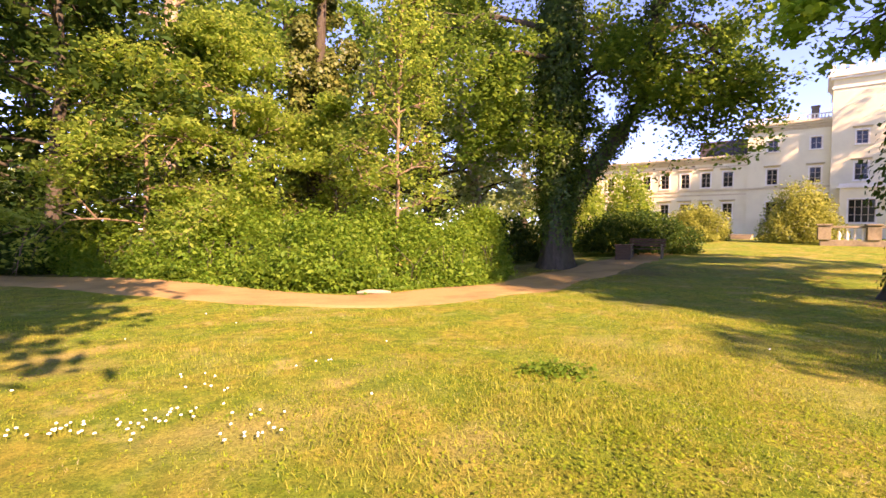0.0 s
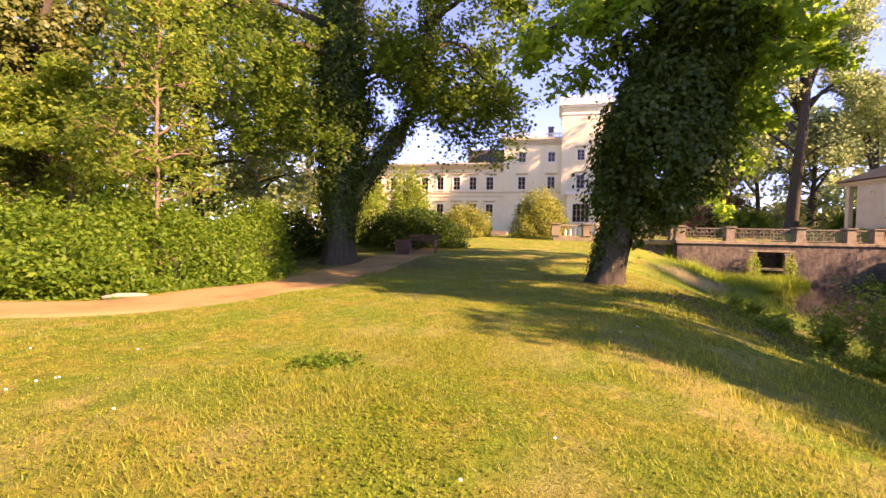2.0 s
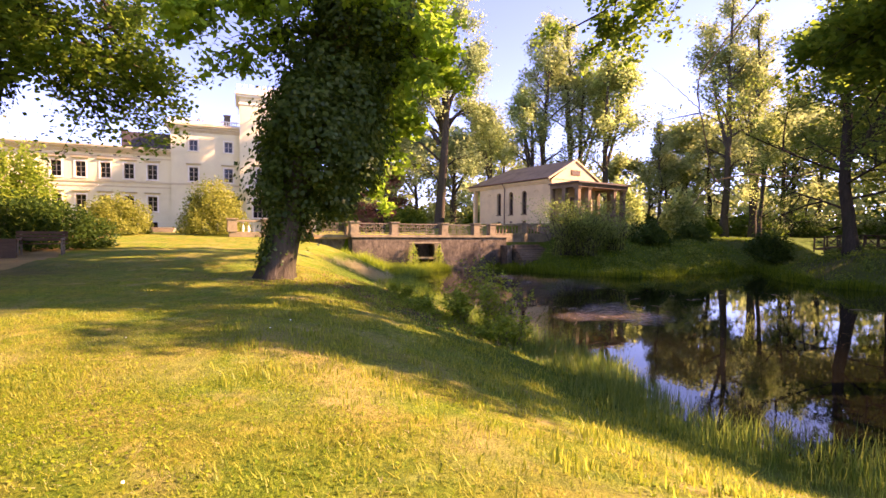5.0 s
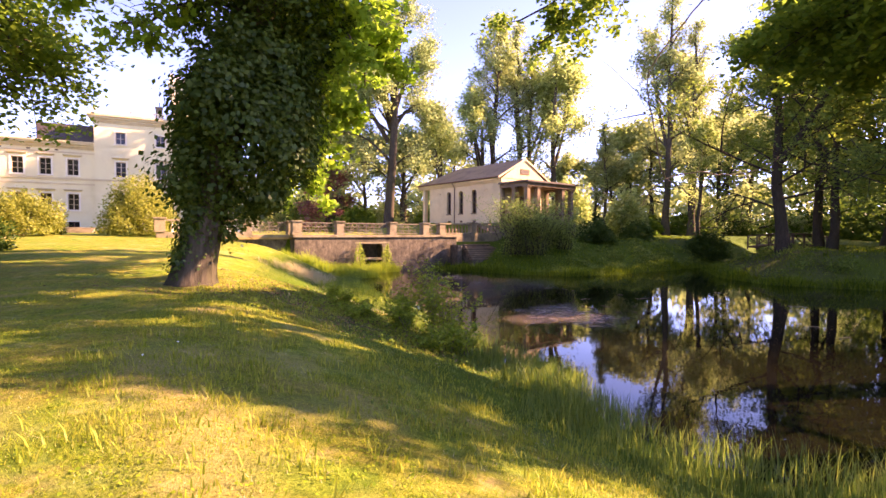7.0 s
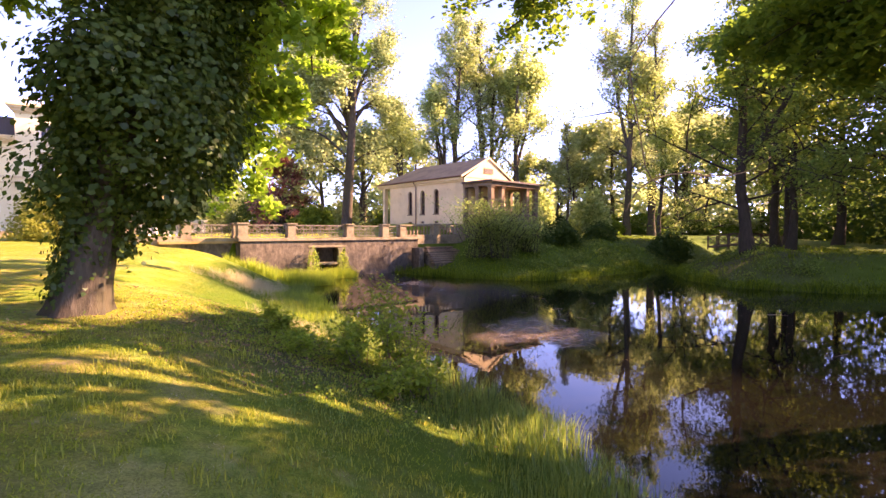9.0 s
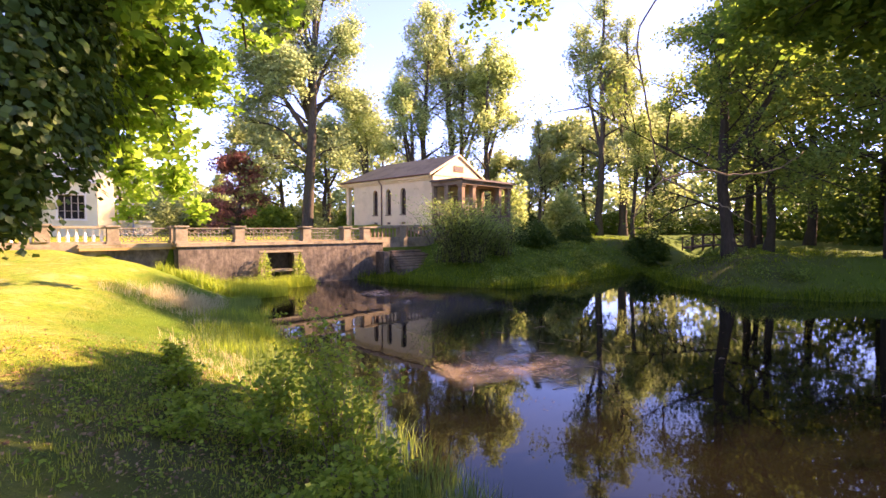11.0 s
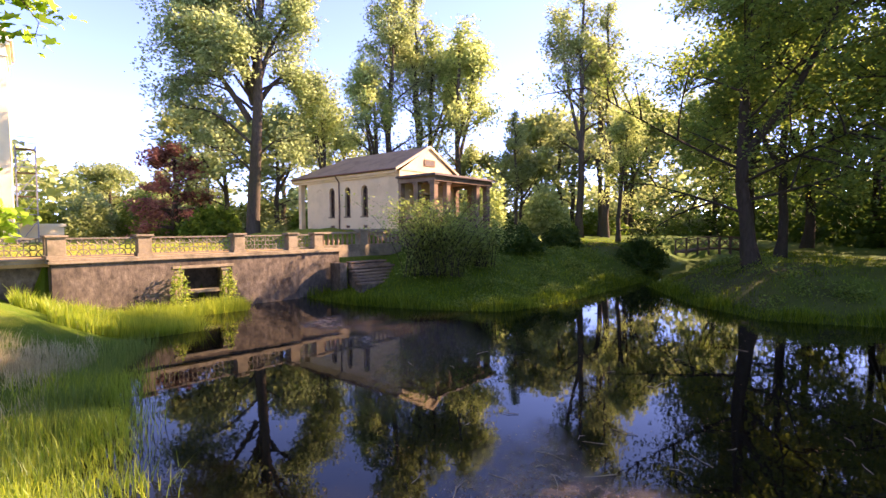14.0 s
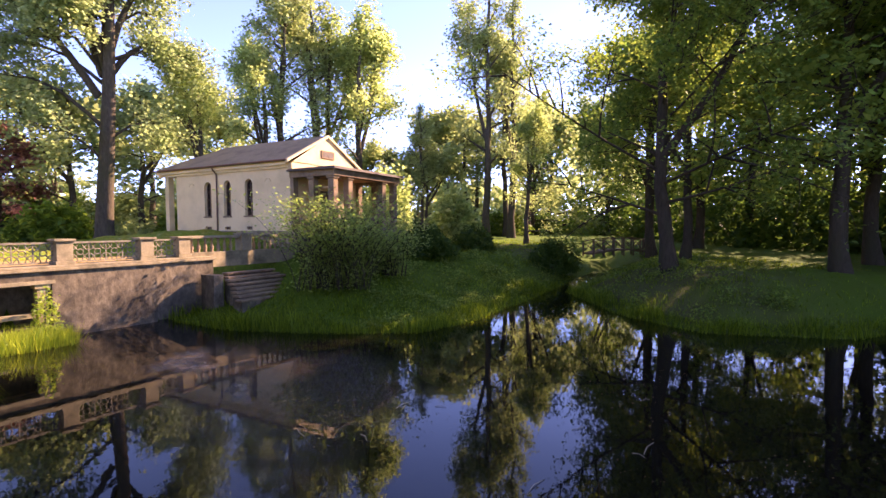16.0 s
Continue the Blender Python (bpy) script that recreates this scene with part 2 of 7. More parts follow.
DRY_GRASS = leafy("dry_grass_blades", (0.34, 0.29, 0.13), (0.50, 0.44, 0.22), 0.3, 0.02)
REED = leafy("reed_blades", (0.13, 0.22, 0.016), (0.29, 0.36, 0.035), 0.5, 0.015)
LEAF_SPRING = leafy("spring_leaves", (0.10, 0.195, 0.022), (0.27, 0.34, 0.05), 0.55)
LEAF_PARK = leafy("park_leaves", (0.06, 0.125, 0.018), (0.165, 0.22, 0.035), 0.56)
LEAF_SHORE = leafy("shore_shrub_leaves", (0.09, 0.175, 0.014), (0.25, 0.335, 0.035), 0.5, 0.015)
LEAF_MAPLE = leafy("maple_leaves", (0.055, 0.125, 0.014), (0.14, 0.22, 0.025), 0.55)
LEAF_FRESH = leafy("fresh_maple_leaves", (0.09, 0.21, 0.014), (0.22, 0.35, 0.035), 0.64)
# Little light passes, so the unseen bank tree casts deeper shade.
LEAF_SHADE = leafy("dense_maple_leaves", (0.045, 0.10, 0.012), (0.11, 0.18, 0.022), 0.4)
# Leaf green with shade put into the colour; also used for outer ivy.
LEAF_DARK = leafy("shade_darkened_leaves", (0.022, 0.06, 0.01), (0.065, 0.115, 0.016), 0.4)
LEAF_IVY = leafy("ivy_leaves", (0.02, 0.055, 0.006), (0.085, 0.135, 0.016), 0.3, 0.02)
# Lit copy of the ivy green, with sunlight put into its colour.
LEAF_IVY_LIT = leafy("sunlit_ivy_leaves", (0.06, 0.09, 0.014), (0.17, 0.18, 0.04), 0.3, 0.012)
LEAF_HEDGE = leafy("hedge_leaves", (0.065, 0.15, 0.013), (0.165, 0.255, 0.026), 0.48, 0.006)
# The next four leaf colours are paled to stand for haze and glare.
LEAF_FAR = leafy("haze_paled_leaves", (0.13, 0.185, 0.055), (0.27, 0.325, 0.12), 0.54)
LEAF_LIME = leafy("lime_leaves", (0.15, 0.22, 0.06), (0.34, 0.41, 0.14), 0.6)
LEAF_POPLAR = leafy("poplar_leaves", (0.125, 0.19, 0.065), (0.26, 0.33, 0.135), 0.56)
LEAF_COPPER = leafy("copper_leaves", (0.17, 0.075, 0.06), (0.30, 0.16, 0.11), 0.45)
LEAF_BUSH = leafy("golden_bush_leaves", (0.15, 0.185, 0.03), (0.29, 0.315, 0.065), 0.45)
LEAF_WILLOW = leafy("willow_leaves", (0.10, 0.17, 0.03), (0.23, 0.30, 0.065), 0.55)
SAPLING_BARK = surface("sapling_bark", (0.12, 0.085, 0.05), (0.24, 0.18, 0.11), None, rough=0.9, big=2, small=12, bump=0.5, stretch=(1, 1, 0.3))
PETAL = leafy("white_petals", (0.75, 0.75, 0.70), (0.85, 0.85, 0.80), 0.3)
LITTER = leafy("dead_leaves", (0.10, 0.06, 0.03), (0.34, 0.22, 0.10), 0.15)


# ---- mesh helpers ----
def arr_mesh(name, v, f):
    """A mesh from a vertex array and a face array of one size of face."""
    v, f = np.asarray(v, np.float32).reshape(-1, 3), np.asarray(f, np.int32)
    me = bpy.data.meshes.new(name)
    me.vertices.add(len(v))
    me.vertices.foreach_set("co", v.ravel())
    k = f.shape[1]
    me.loops.add(f.size)
    me.loops.foreach_set("vertex_index", f.ravel())
    me.polygons.add(len(f))
    me.polygons.foreach_set("loop_start", np.arange(0, f.size, k, dtype=np.int32))
    me.polygons.foreach_set("loop_total", np.full(len(f), k, np.int32))
    me.update(calc_edges=True)
    return me


class Shape:
    """Gathers boxes, tubes and turned solids into one mesh."""

    def __init__(self):
        self.v, self.f = [], []

    def add(self, v, f):
        o = len(self.v)
        self.v += [tuple(p) for p in v]
        self.f += [tuple(i + o for i in q) for q in f]
        return self

    def box(self, x0, x1, y0, y1, z0, z1):
        v = [(x, y, z) for z in (z0, z1) for y in (y0, y1) for x in (x0, x1)]
        return self.add(v, [(0, 2, 3, 1), (4, 5, 7, 6), (0, 1, 5, 4), (1, 3, 7, 5), (3, 2, 6, 7), (2, 0, 4, 6)])

    def quad(self, a, b, c, d):
        return self.add([a, b, c, d], [(0, 1, 2, 3)])

    def tube(self, pts, radii, sides=8, cap=True):
        v, f = tube_arrays(pts, radii, sides)
        o = len(self.v)
        self.add(v, f)
        if cap:
            self.f.append(tuple(o + i for i in range(sides))[::-1])
            self.f.append(tuple(o + len(v) - sides + i for i in range(sides)))
        return self

    def turned(self, x, y, rings, sides=10):
        """Rings of (height, radius) round an upright axis."""
        return self.tube([(x, y, z) for z, _ in rings], [r for _, r in rings], sides)

    def mesh(self, name):
        me = bpy.data.meshes.new(name)
        me.from_pydata(self.v, [], self.f)
        me.update()
        return me


def tube_arrays(pts, radii, sides):
    pts = np.asarray(pts, float)
    tang = np.gradient(pts, axis=0)
    tang /= np.maximum(np.linalg.norm(tang, axis=1, keepdims=True), 1e-9)
    ref = np.where(np.abs(tang[:, 2:3]) > 0.9, [[1.0, 0, 0]], [[0, 0, 1.0]])
    a = np.cross(ref, tang)
    a /= np.maximum(np.linalg.norm(a, axis=1, keepdims=True), 1e-9)
    b = np.cross(tang, a)
    if (np.abs(tang[:, 2]) > 0.9).all():
        a, b = np.tile([1.0, 0, 0], (len(pts), 1)), np.tile([0, 1.0, 0], (len(pts), 1))
    w = np.linspace(0, 2 * np.pi, sides, endpoint=False)
    r = np.asarray(radii, float)
    r = r[:, None] if r.ndim == 1 else r
    v = pts[:, None] + (r * np.cos(w))[..., None] * a[:, None] + (r * np.sin(w))[..., None] * b[:, None]
    f = [(i * sides + j, i * sides + (j + 1) % sides, (i + 1) * sides + (j + 1) % sides, (i + 1) * sides + j) for i in range(len(pts) - 1) for j in range(sides)]
    return v.reshape(-1, 3), f


def part(name, shape, material, parent=None, label="", smooth=False, bevel=0.0):
    """ONE mesh object under a thing or a part; shape is a Shape or a mesh."""
    me = shape.mesh(name) if isinstance(shape, Shape) else shape
    if not me.materials:
        me.materials.append(material)
    if smooth:
        me.polygons.foreach_set("use_smooth", np.ones(len(me.polygons), bool))
    ob = new(name, me)
    if parent:
        ob.parent = parent
    if label:
        ob["label"] = label
    if bevel:
        mod = ob.modifiers.new("edge", "BEVEL")
        mod.width, mod.segments, mod.limit_method = bevel, 2, "ANGLE"
    return ob


def thing(name, m, label, category, group="", kind=""):
    ob = new(name)
    ob.empty_display_size = 0.2
    ob.matrix_basis = m
    return tagged(ob, label, category, group, kind)


# ---- the lie of the land ----
WATER_Z = -1.6
BRIDGE_O, BRIDGE_D, BRIDGE_N = np.array([31.518, 17.152]), np.array([0.766, -0.643]), np.array([0.643, 0.766])
POND = np.array([(26, -60), (24, -26), (18, -12), (13.2, -6.6), (9.2, -5.0), (7.5, -4.2), (6.4, -2.2), (7.6, -0.5), (9.3, 0.2), (10.4, 1.3), (13.2, 3.7), (14.4, 4.4), (16.2, 6.4), (17.5, 8.4), (19.4, 9.6), (20.9, 10.7), (23.0, 12.0), (26, 13), (28.6, 15.5), (29.6, 19.2), (38.4, 12.0), (37.2, 11.2), (35.2, 8.6), (34, 5), (33.5, 1.2), (35.2, -1.2), (42.5, -6.6), (56, -16.2), (70, -22), (70, -24), (56, -18.4), (43.5, -9), (35.6, -8.5), (31.8, -9.8), (30.2, -14.2), (31, -18), (33, -60)], float)


def smooth(t):
    t = np.clip(t, 0, 1)
    return t * t * (3 - 2 * t)


def pond_distance(x, y):
    """Metres to the water's edge; negative over the water."""
    p = np.stack([np.ravel(x), np.ravel(y)], 1).astype(float)
    best, inside = np.full(len(p), 1e9), np.zeros(len(p), bool)
    for a, b in zip(POND, np.roll(POND, -1, 0)):
        ab = b - a
        k = np.clip(((p - a) @ ab) / (ab @ ab), 0, 1)
        best = np.minimum(best, np.hypot(*(p - a - k[:, None] * ab).T))
        cross = (a[1] > p[:, 1]) != (b[1] > p[:, 1])
        with np.errstate(divide="ignore", invalid="ignore"):
            inside ^= cross & (p[:, 0] < (b[0] - a[0]) * (p[:, 1] - a[1]) / (b[1] - a[1]) + a[0])
    return np.where(inside, -best, best)


def ground_z(x, y):
    x, y = np.ravel(np.asarray(x, float)), np.ravel(np.asarray(y, float))
    d = pond_distance(x, y)
    s = 0.62 * x + 0.78 * y
    lawn = 1.25 * smooth((s - 8) / 40)
    lawn = lawn + 0.05 * np.sin(x * 0.35 + 1) * np.sin(y * 0.3) + 0.03 * np.sin(x * 1.1 + y * 0.7)
    bx, by = (x - BRIDGE_O[0]) * BRIDGE_D[0] + (y - BRIDGE_O[1]) * BRIDGE_D[1], (x - BRIDGE_O[0]) * BRIDGE_N[0] + (y - BRIDGE_O[1]) * BRIDGE_N[1]
    mound = 1.15 * np.exp(-(((x - 50.5) / 9.5) ** 2) - ((y - 13.5) / 9.0) ** 2)
    lawn = lawn + mound * smooth((bx - 5) / 6)
    lawn = lawn + smooth((x - 30) / 3) * (0.10 * np.sin(1.3 * x + y) * np.sin(1.7 * y - 0.6 * x) + 0.05 * np.sin(2.9 * x - 1.1 * y))
    width = np.where(x < 27, 6.2, 5.0) + 5.0 * smooth((x - 30) / 4) * smooth((y + 5) / 4)
    z = WATER_Z + (lawn - WATER_Z) * smooth(np.maximum(d, 0) / width) ** 0.8
    z = np.where(d < 0, WATER_Z - 0.9 * smooth(-d / 2.5), z)
    behind = (by > np.where((bx > 0.3) & (bx < 4.7), 2.4, np.where(bx > 7.0, 1.2, 0.85))) & (bx > -3.4) & (bx < 10.2)
    z = np.where(behind, np.maximum(z, 0.95), z)
    return z


def gz(x, y):
    return float(ground_z(x, y)[0])


def ticks(lo, hi, a, b, step, grow=1.25):
    """Even steps between a and b, widening outside them."""
    mid = list(np.arange(a, b + step / 2, step))
    out, s = [], step
    while mid[-1] < hi:
        s *= grow
        mid.append(mid[-1] + s)
    s = step
    while mid[0] > lo:
        s *= grow
        mid.insert(0, mid[0] - s)
    return np.array(mid)


def dryness(x, y):
    """Where the sward is thin and parched: 0 green, 1 bare straw."""
    u, w = x + 0.5 * np.sin(y * 0.9 + 0.4), y + 0.5 * np.sin(x * 1.1)
    a = 0.6 * np.sin(u * 1.05 + 0.5) * np.sin(w * 1.2 + 1.0) + 0.7 * np.sin(u * 2.6 + w * 1.5) * np.sin(w * 2.9 - 0.6 * u) + 0.5 * np.sin(u * 5.1 + 1) * np.sin(w * 5.7 + 0.9 * u)
    near = np.exp(-(((x - 3.2) / 2.6) ** 2) - ((y - 2.6) / 2.6) ** 2)
    return smooth((a + 0.75 * near - 0.2) / 1.3) * smooth((24 - x) / 5)


gx, gy = ticks(-900, 1200, -14, 62, 0.45), ticks(-900, 1200, -24, 44, 0.45)
GX, GY = np.meshgrid(gx, gy)
GZ = ground_z(GX, GY)
nx, ny = len(gx), len(gy)
idx = np.arange(nx * ny).reshape(ny, nx)
faces = np.stack([idx[:-1, :-1], idx[:-1, 1:], idx[1:, 1:], idx[1:, :-1]], -1).reshape(-1, 4)
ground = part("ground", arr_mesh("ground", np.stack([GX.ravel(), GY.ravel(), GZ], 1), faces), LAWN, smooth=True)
GD = pond_distance(GX, GY)
# Land across the pond, coloured darker as if shaded by its trees.
far_shaded_side = smooth((GX.ravel() - 29 - 0.15 * GY.ravel()) / 6) * smooth((14 - GY.ravel()) / 5) 
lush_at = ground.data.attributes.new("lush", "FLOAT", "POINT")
lush_at.data.foreach_set("value", np.clip(np.maximum(smooth((3.2 + 2.0 * smooth((GX.ravel() - 5) / 3) - GD) / 2.4) * 0.88, 0.95 * far_shaded_side), 0, 1).astype(np.float32))
dry_at = ground.data.attributes.new("dry", "FLOAT", "POINT")
dry_at.data.foreach_set("value", dryness(GX.ravel(), GY.ravel()).astype(np.float32))
litter_at = ground.data.attributes.new("litter", "FLOAT", "POINT")
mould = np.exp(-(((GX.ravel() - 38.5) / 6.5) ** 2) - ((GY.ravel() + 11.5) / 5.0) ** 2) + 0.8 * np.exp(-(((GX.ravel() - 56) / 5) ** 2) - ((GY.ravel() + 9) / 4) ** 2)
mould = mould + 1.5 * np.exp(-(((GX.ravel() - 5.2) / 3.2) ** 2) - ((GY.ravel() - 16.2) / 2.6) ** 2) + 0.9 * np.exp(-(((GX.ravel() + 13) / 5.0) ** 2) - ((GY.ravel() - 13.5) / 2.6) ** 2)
mould = mould + 0.08 * far_shaded_side * (0.55 + 0.45 * np.sin(GX.ravel() * 0.9 + 1.3 * np.sin(GY.ravel() * 0.7)) * np.sin(GY.ravel() * 1.1 + 0.5))
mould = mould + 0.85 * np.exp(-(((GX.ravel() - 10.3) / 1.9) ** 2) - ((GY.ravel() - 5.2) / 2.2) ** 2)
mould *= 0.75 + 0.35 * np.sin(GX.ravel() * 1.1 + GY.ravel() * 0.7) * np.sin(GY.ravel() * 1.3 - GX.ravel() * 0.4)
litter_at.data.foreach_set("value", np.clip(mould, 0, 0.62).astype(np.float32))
tagged(ground, "sunlit park lawn with dry patches sloping to a pond", "ground", kind="structure")
wx = np.array([(-10, -70), (90, -70), (90, 30), (-10, 30)])
water = part("water", Shape().quad(*[(x, y, WATER_Z) for x, y in wx]), WATER)
tagged(water, "still dark pond water mirroring trees and sky", "pond", kind="structure")


# ---- path ----
def ribbon(points, half, step=0.5, lift=0.02):
    """A strip that lies on the ground along a line of points, with a ragged edge."""
    p = np.array(points, float)
    seg = np.r_[0, np.cumsum(np.hypot(*np.diff(p, axis=0).T))]
    t = np.arange(0, seg[-1], step)
    x, y = np.interp(t, seg, p[:, 0]), np.interp(t, seg, p[:, 1])
    for _ in range(6):
        x[1:-1], y[1:-1] = (x[:-2] + 2 * x[1:-1] + x[2:]) / 4, (y[:-2] + 2 * y[1:-1] + y[2:]) / 4
    tx, ty = np.gradient(x), np.gradient(y)
    n = np.hypot(tx, ty)
    nxv, nyv = -ty / n, tx / n
    cols = np.linspace(-1, 1, 9)
    v = []
    for i in range(len(t)):
        for c in cols:
            w = half * (1 + 0.12 * math.sin(i * 0.9 + 3 * c) + 0.1 * RNG.normal()) if abs(c) == 1 else half
            px_, py_ = x[i] + nxv[i] * c * w, y[i] + nyv[i] * c * w
            v.append((px_, py_))
    v = np.array(v)
    edge = np.tile(np.abs(cols), len(t))
    z = ground_z(v[:, 0], v[:, 1]) + np.where(edge > 0.99, -0.03, lift)
    k = len(cols)
    f = [(i * k + j, i * k + j + 1, (i + 1) * k + j + 1, (i + 1) * k + j) for i in range(len(t) - 1) for j in range(k - 1)]
    return arr_mesh("path", np.c_[v, z], np.array(f)[:, ::-1])


path = part("path", ribbon([(-26, 15), (-14, 14.2), (-8.8, 12.9), (-6.3, 11.4), (-3.7, 9.9), (-2, 9.4), (0, 10.3), (2, 12.2), (4.6, 15), (8.4, 19), (14, 25.5), (20, 33), (28, 44)], 1.15), DIRT, smooth=True)
tagged(path, "reddish trodden earth footpath curving along the lawn", "path", kind="structure")


# ---- leaves and trees ----
def leaf_arrays(c, size, up=0.35, rng=RNG, aspect=0.62, out=None):
    """Diamond leaves at the points c, of about that size; up: how flat they lie; out: outward directions for clinging leaves."""
    n = len(c)
    nrm = rng.normal(size=(n, 3))
    nrm /= np.linalg.norm(nrm, axis=1, keepdims=True)
    if out is not None:
        nrm = nrm * 0.55 + out
    nrm[:, 2] = np.where(nrm[:, 2] < 0, -nrm[:, 2], nrm[:, 2]) + up
    nrm /= np.linalg.norm(nrm, axis=1, keepdims=True)
    a = np.cross(nrm, rng.normal(size=(n, 3)))
    a /= np.maximum(np.linalg.norm(a, axis=1, keepdims=True), 1e-6)
    b = np.cross(nrm, a)
    s = size * (0.6 + 0.8 * rng.random((n, 1)))
    w = s * aspect * 0.5
    v = np.stack([c - a * s * 0.5, c + b * w + nrm * s * 0.08 - a * s * 0.08, c + a * s * 0.5, c - b * w + nrm * s * 0.08 - a * s * 0.08], 1)
    return v.reshape(-1, 3), np.arange(4 * n).reshape(n, 4)


LOBES = [(0, 1.0), (26, 0.5), (55, 0.88), (100, 0.5), (180, 0.25), (260, 0.5), (305, 0.88), (334, 0.5)]


def maple_arrays(c, size, rng, up=0.5):
    """Five-lobed maple leaves, slightly folded."""
    n = len(c)
    nrm = rng.normal(size=(n, 3))
    nrm[:, 2] = np.abs(nrm[:, 2]) + up
    nrm /= np.linalg.norm(nrm, axis=1, keepdims=True)
    a = np.cross(nrm, rng.normal(size=(n, 3)))
    a /= np.maximum(np.linalg.norm(a, axis=1, keepdims=True), 1e-6)
    b = np.cross(nrm, a)
    s = size * 0.62 * (0.6 + 0.7 * rng.random((n, 1)))
    ring_ = [c + s * r * (math.cos(radians(w)) * a + math.sin(radians(w)) * b) - nrm * s * 0.25 * r * abs(math.sin(radians(w))) for w, r in LOBES]
    k = len(LOBES)
    return np.stack(ring_, 1).reshape(-1, 3), np.arange(k * n).reshape(n, k)


def unit(v):
    return v / np.maximum(np.linalg.norm(v, axis=-1, keepdims=True), 1e-9)


def tubes(lines, radii, sides):
    """Many thin limbs at once: lines (n, k, 3), radii (n, k)."""
    n, k, _ = lines.shape
    t = unit(lines[:, -1] - lines[:, 0])
    a = unit(np.cross(np.where(np.abs(t[:, 2:3]) > 0.9, [[1.0, 0, 0]], [[0, 0, 1.0]]), t))
    b = np.cross(t, a)
    w = np.linspace(0, 2 * np.pi, sides, endpoint=False)
    ring_ = np.cos(w)[:, None] * a[:, None] + np.sin(w)[:, None] * b[:, None]
    v = lines[:, :, None] + radii[:, :, None, None] * ring_[:, None]
    i, j = np.meshgrid(np.arange(k - 1), np.arange(sides), indexing="ij")
    q = np.stack([i * sides + j, i * sides + (j + 1) % sides, (i + 1) * sides + (j + 1) % sides, (i + 1) * sides + j], -1).reshape(1, -1, 4)
    return v.reshape(-1, 3), (q + (np.arange(n) * k * sides)[:, None, None]).reshape(-1, 4)


def offshoots(rng, lines, per, length, lo=0.25, angle=0.85, lift=0.12, droop=0.15, k=5):
    """Side shoots growing from lines (m, kk, 3), per on each; length is one number or one for each line."""
    m, kk, _ = lines.shape
    u = lo + (1 - lo) * (np.arange(per)[None] + rng.random((m, per))) / per
    f = u * (kk - 1)
    i = np.minimum(f.astype(int), kk - 2)
    rows, fr = np.arange(m)[:, None], (f - i)[..., None]
    a, b = lines[rows, i], lines[rows, i + 1]
    d = unit(b - a)
    s = rng.normal(size=d.shape)
    s = unit(s - d * (s * d).sum(-1, keepdims=True))
    w = (angle * (0.7 + 0.6 * rng.random((m, per))))[..., None]
    c = d * np.cos(w) + s * np.sin(w)
    c[..., 2] += lift
    c = unit(c)
    size = np.broadcast_to(np.asarray(length, float).reshape(-1, 1), (m, per)) * (0.55 + 0.7 * rng.random((m, per))) * (1.2 - 0.55 * u)
    q = np.linspace(0, 1, k)[None, None, :, None]
    z = size[..., None, None]
    bend = rng.normal(size=(m, per, 1, 3)) * 0.14
    out = (a * (1 - fr) + b * fr)[:, :, None] + c[:, :, None] * z * q + bend * z * q ** 2 - np.array([0, 0, droop]) * z * q ** 2
    return out.reshape(-1, k, 3), size.ravel()


def foliage(rng, twigs_, leaves, sig, flat, gaps=1.4, owners=1):
    """Points for leaves along fine twigs; every owner-th run of twigs is fuller or barer than the next."""
    m, k, _ = twigs_.shape
    full = np.repeat(0.35 + rng.random(-(-m // owners)) ** gaps, owners)[:m]
    pick = rng.choice(m, leaves, p=full / full.sum())
    f = (0.2 + 0.8 * rng.random(leaves)) * (k - 1)
    i = np.minimum(f.astype(int), k - 2)
    fr = (f - i)[:, None]
    p = twigs_[pick, i] * (1 - fr) + twigs_[pick, i + 1] * fr
    return p + rng.normal(size=(leaves, 3)) * sig * np.array([1, 1, flat])


def joined(arrays):
    """One set of arrays out of several."""
    o, vs, fs = 0, [], []
    for v, f in arrays:
        vs.append(np.asarray(v, float))
        fs.append(np.asarray(f) + o)
        o += len(v)
    return np.concatenate(vs), np.concatenate(fs)


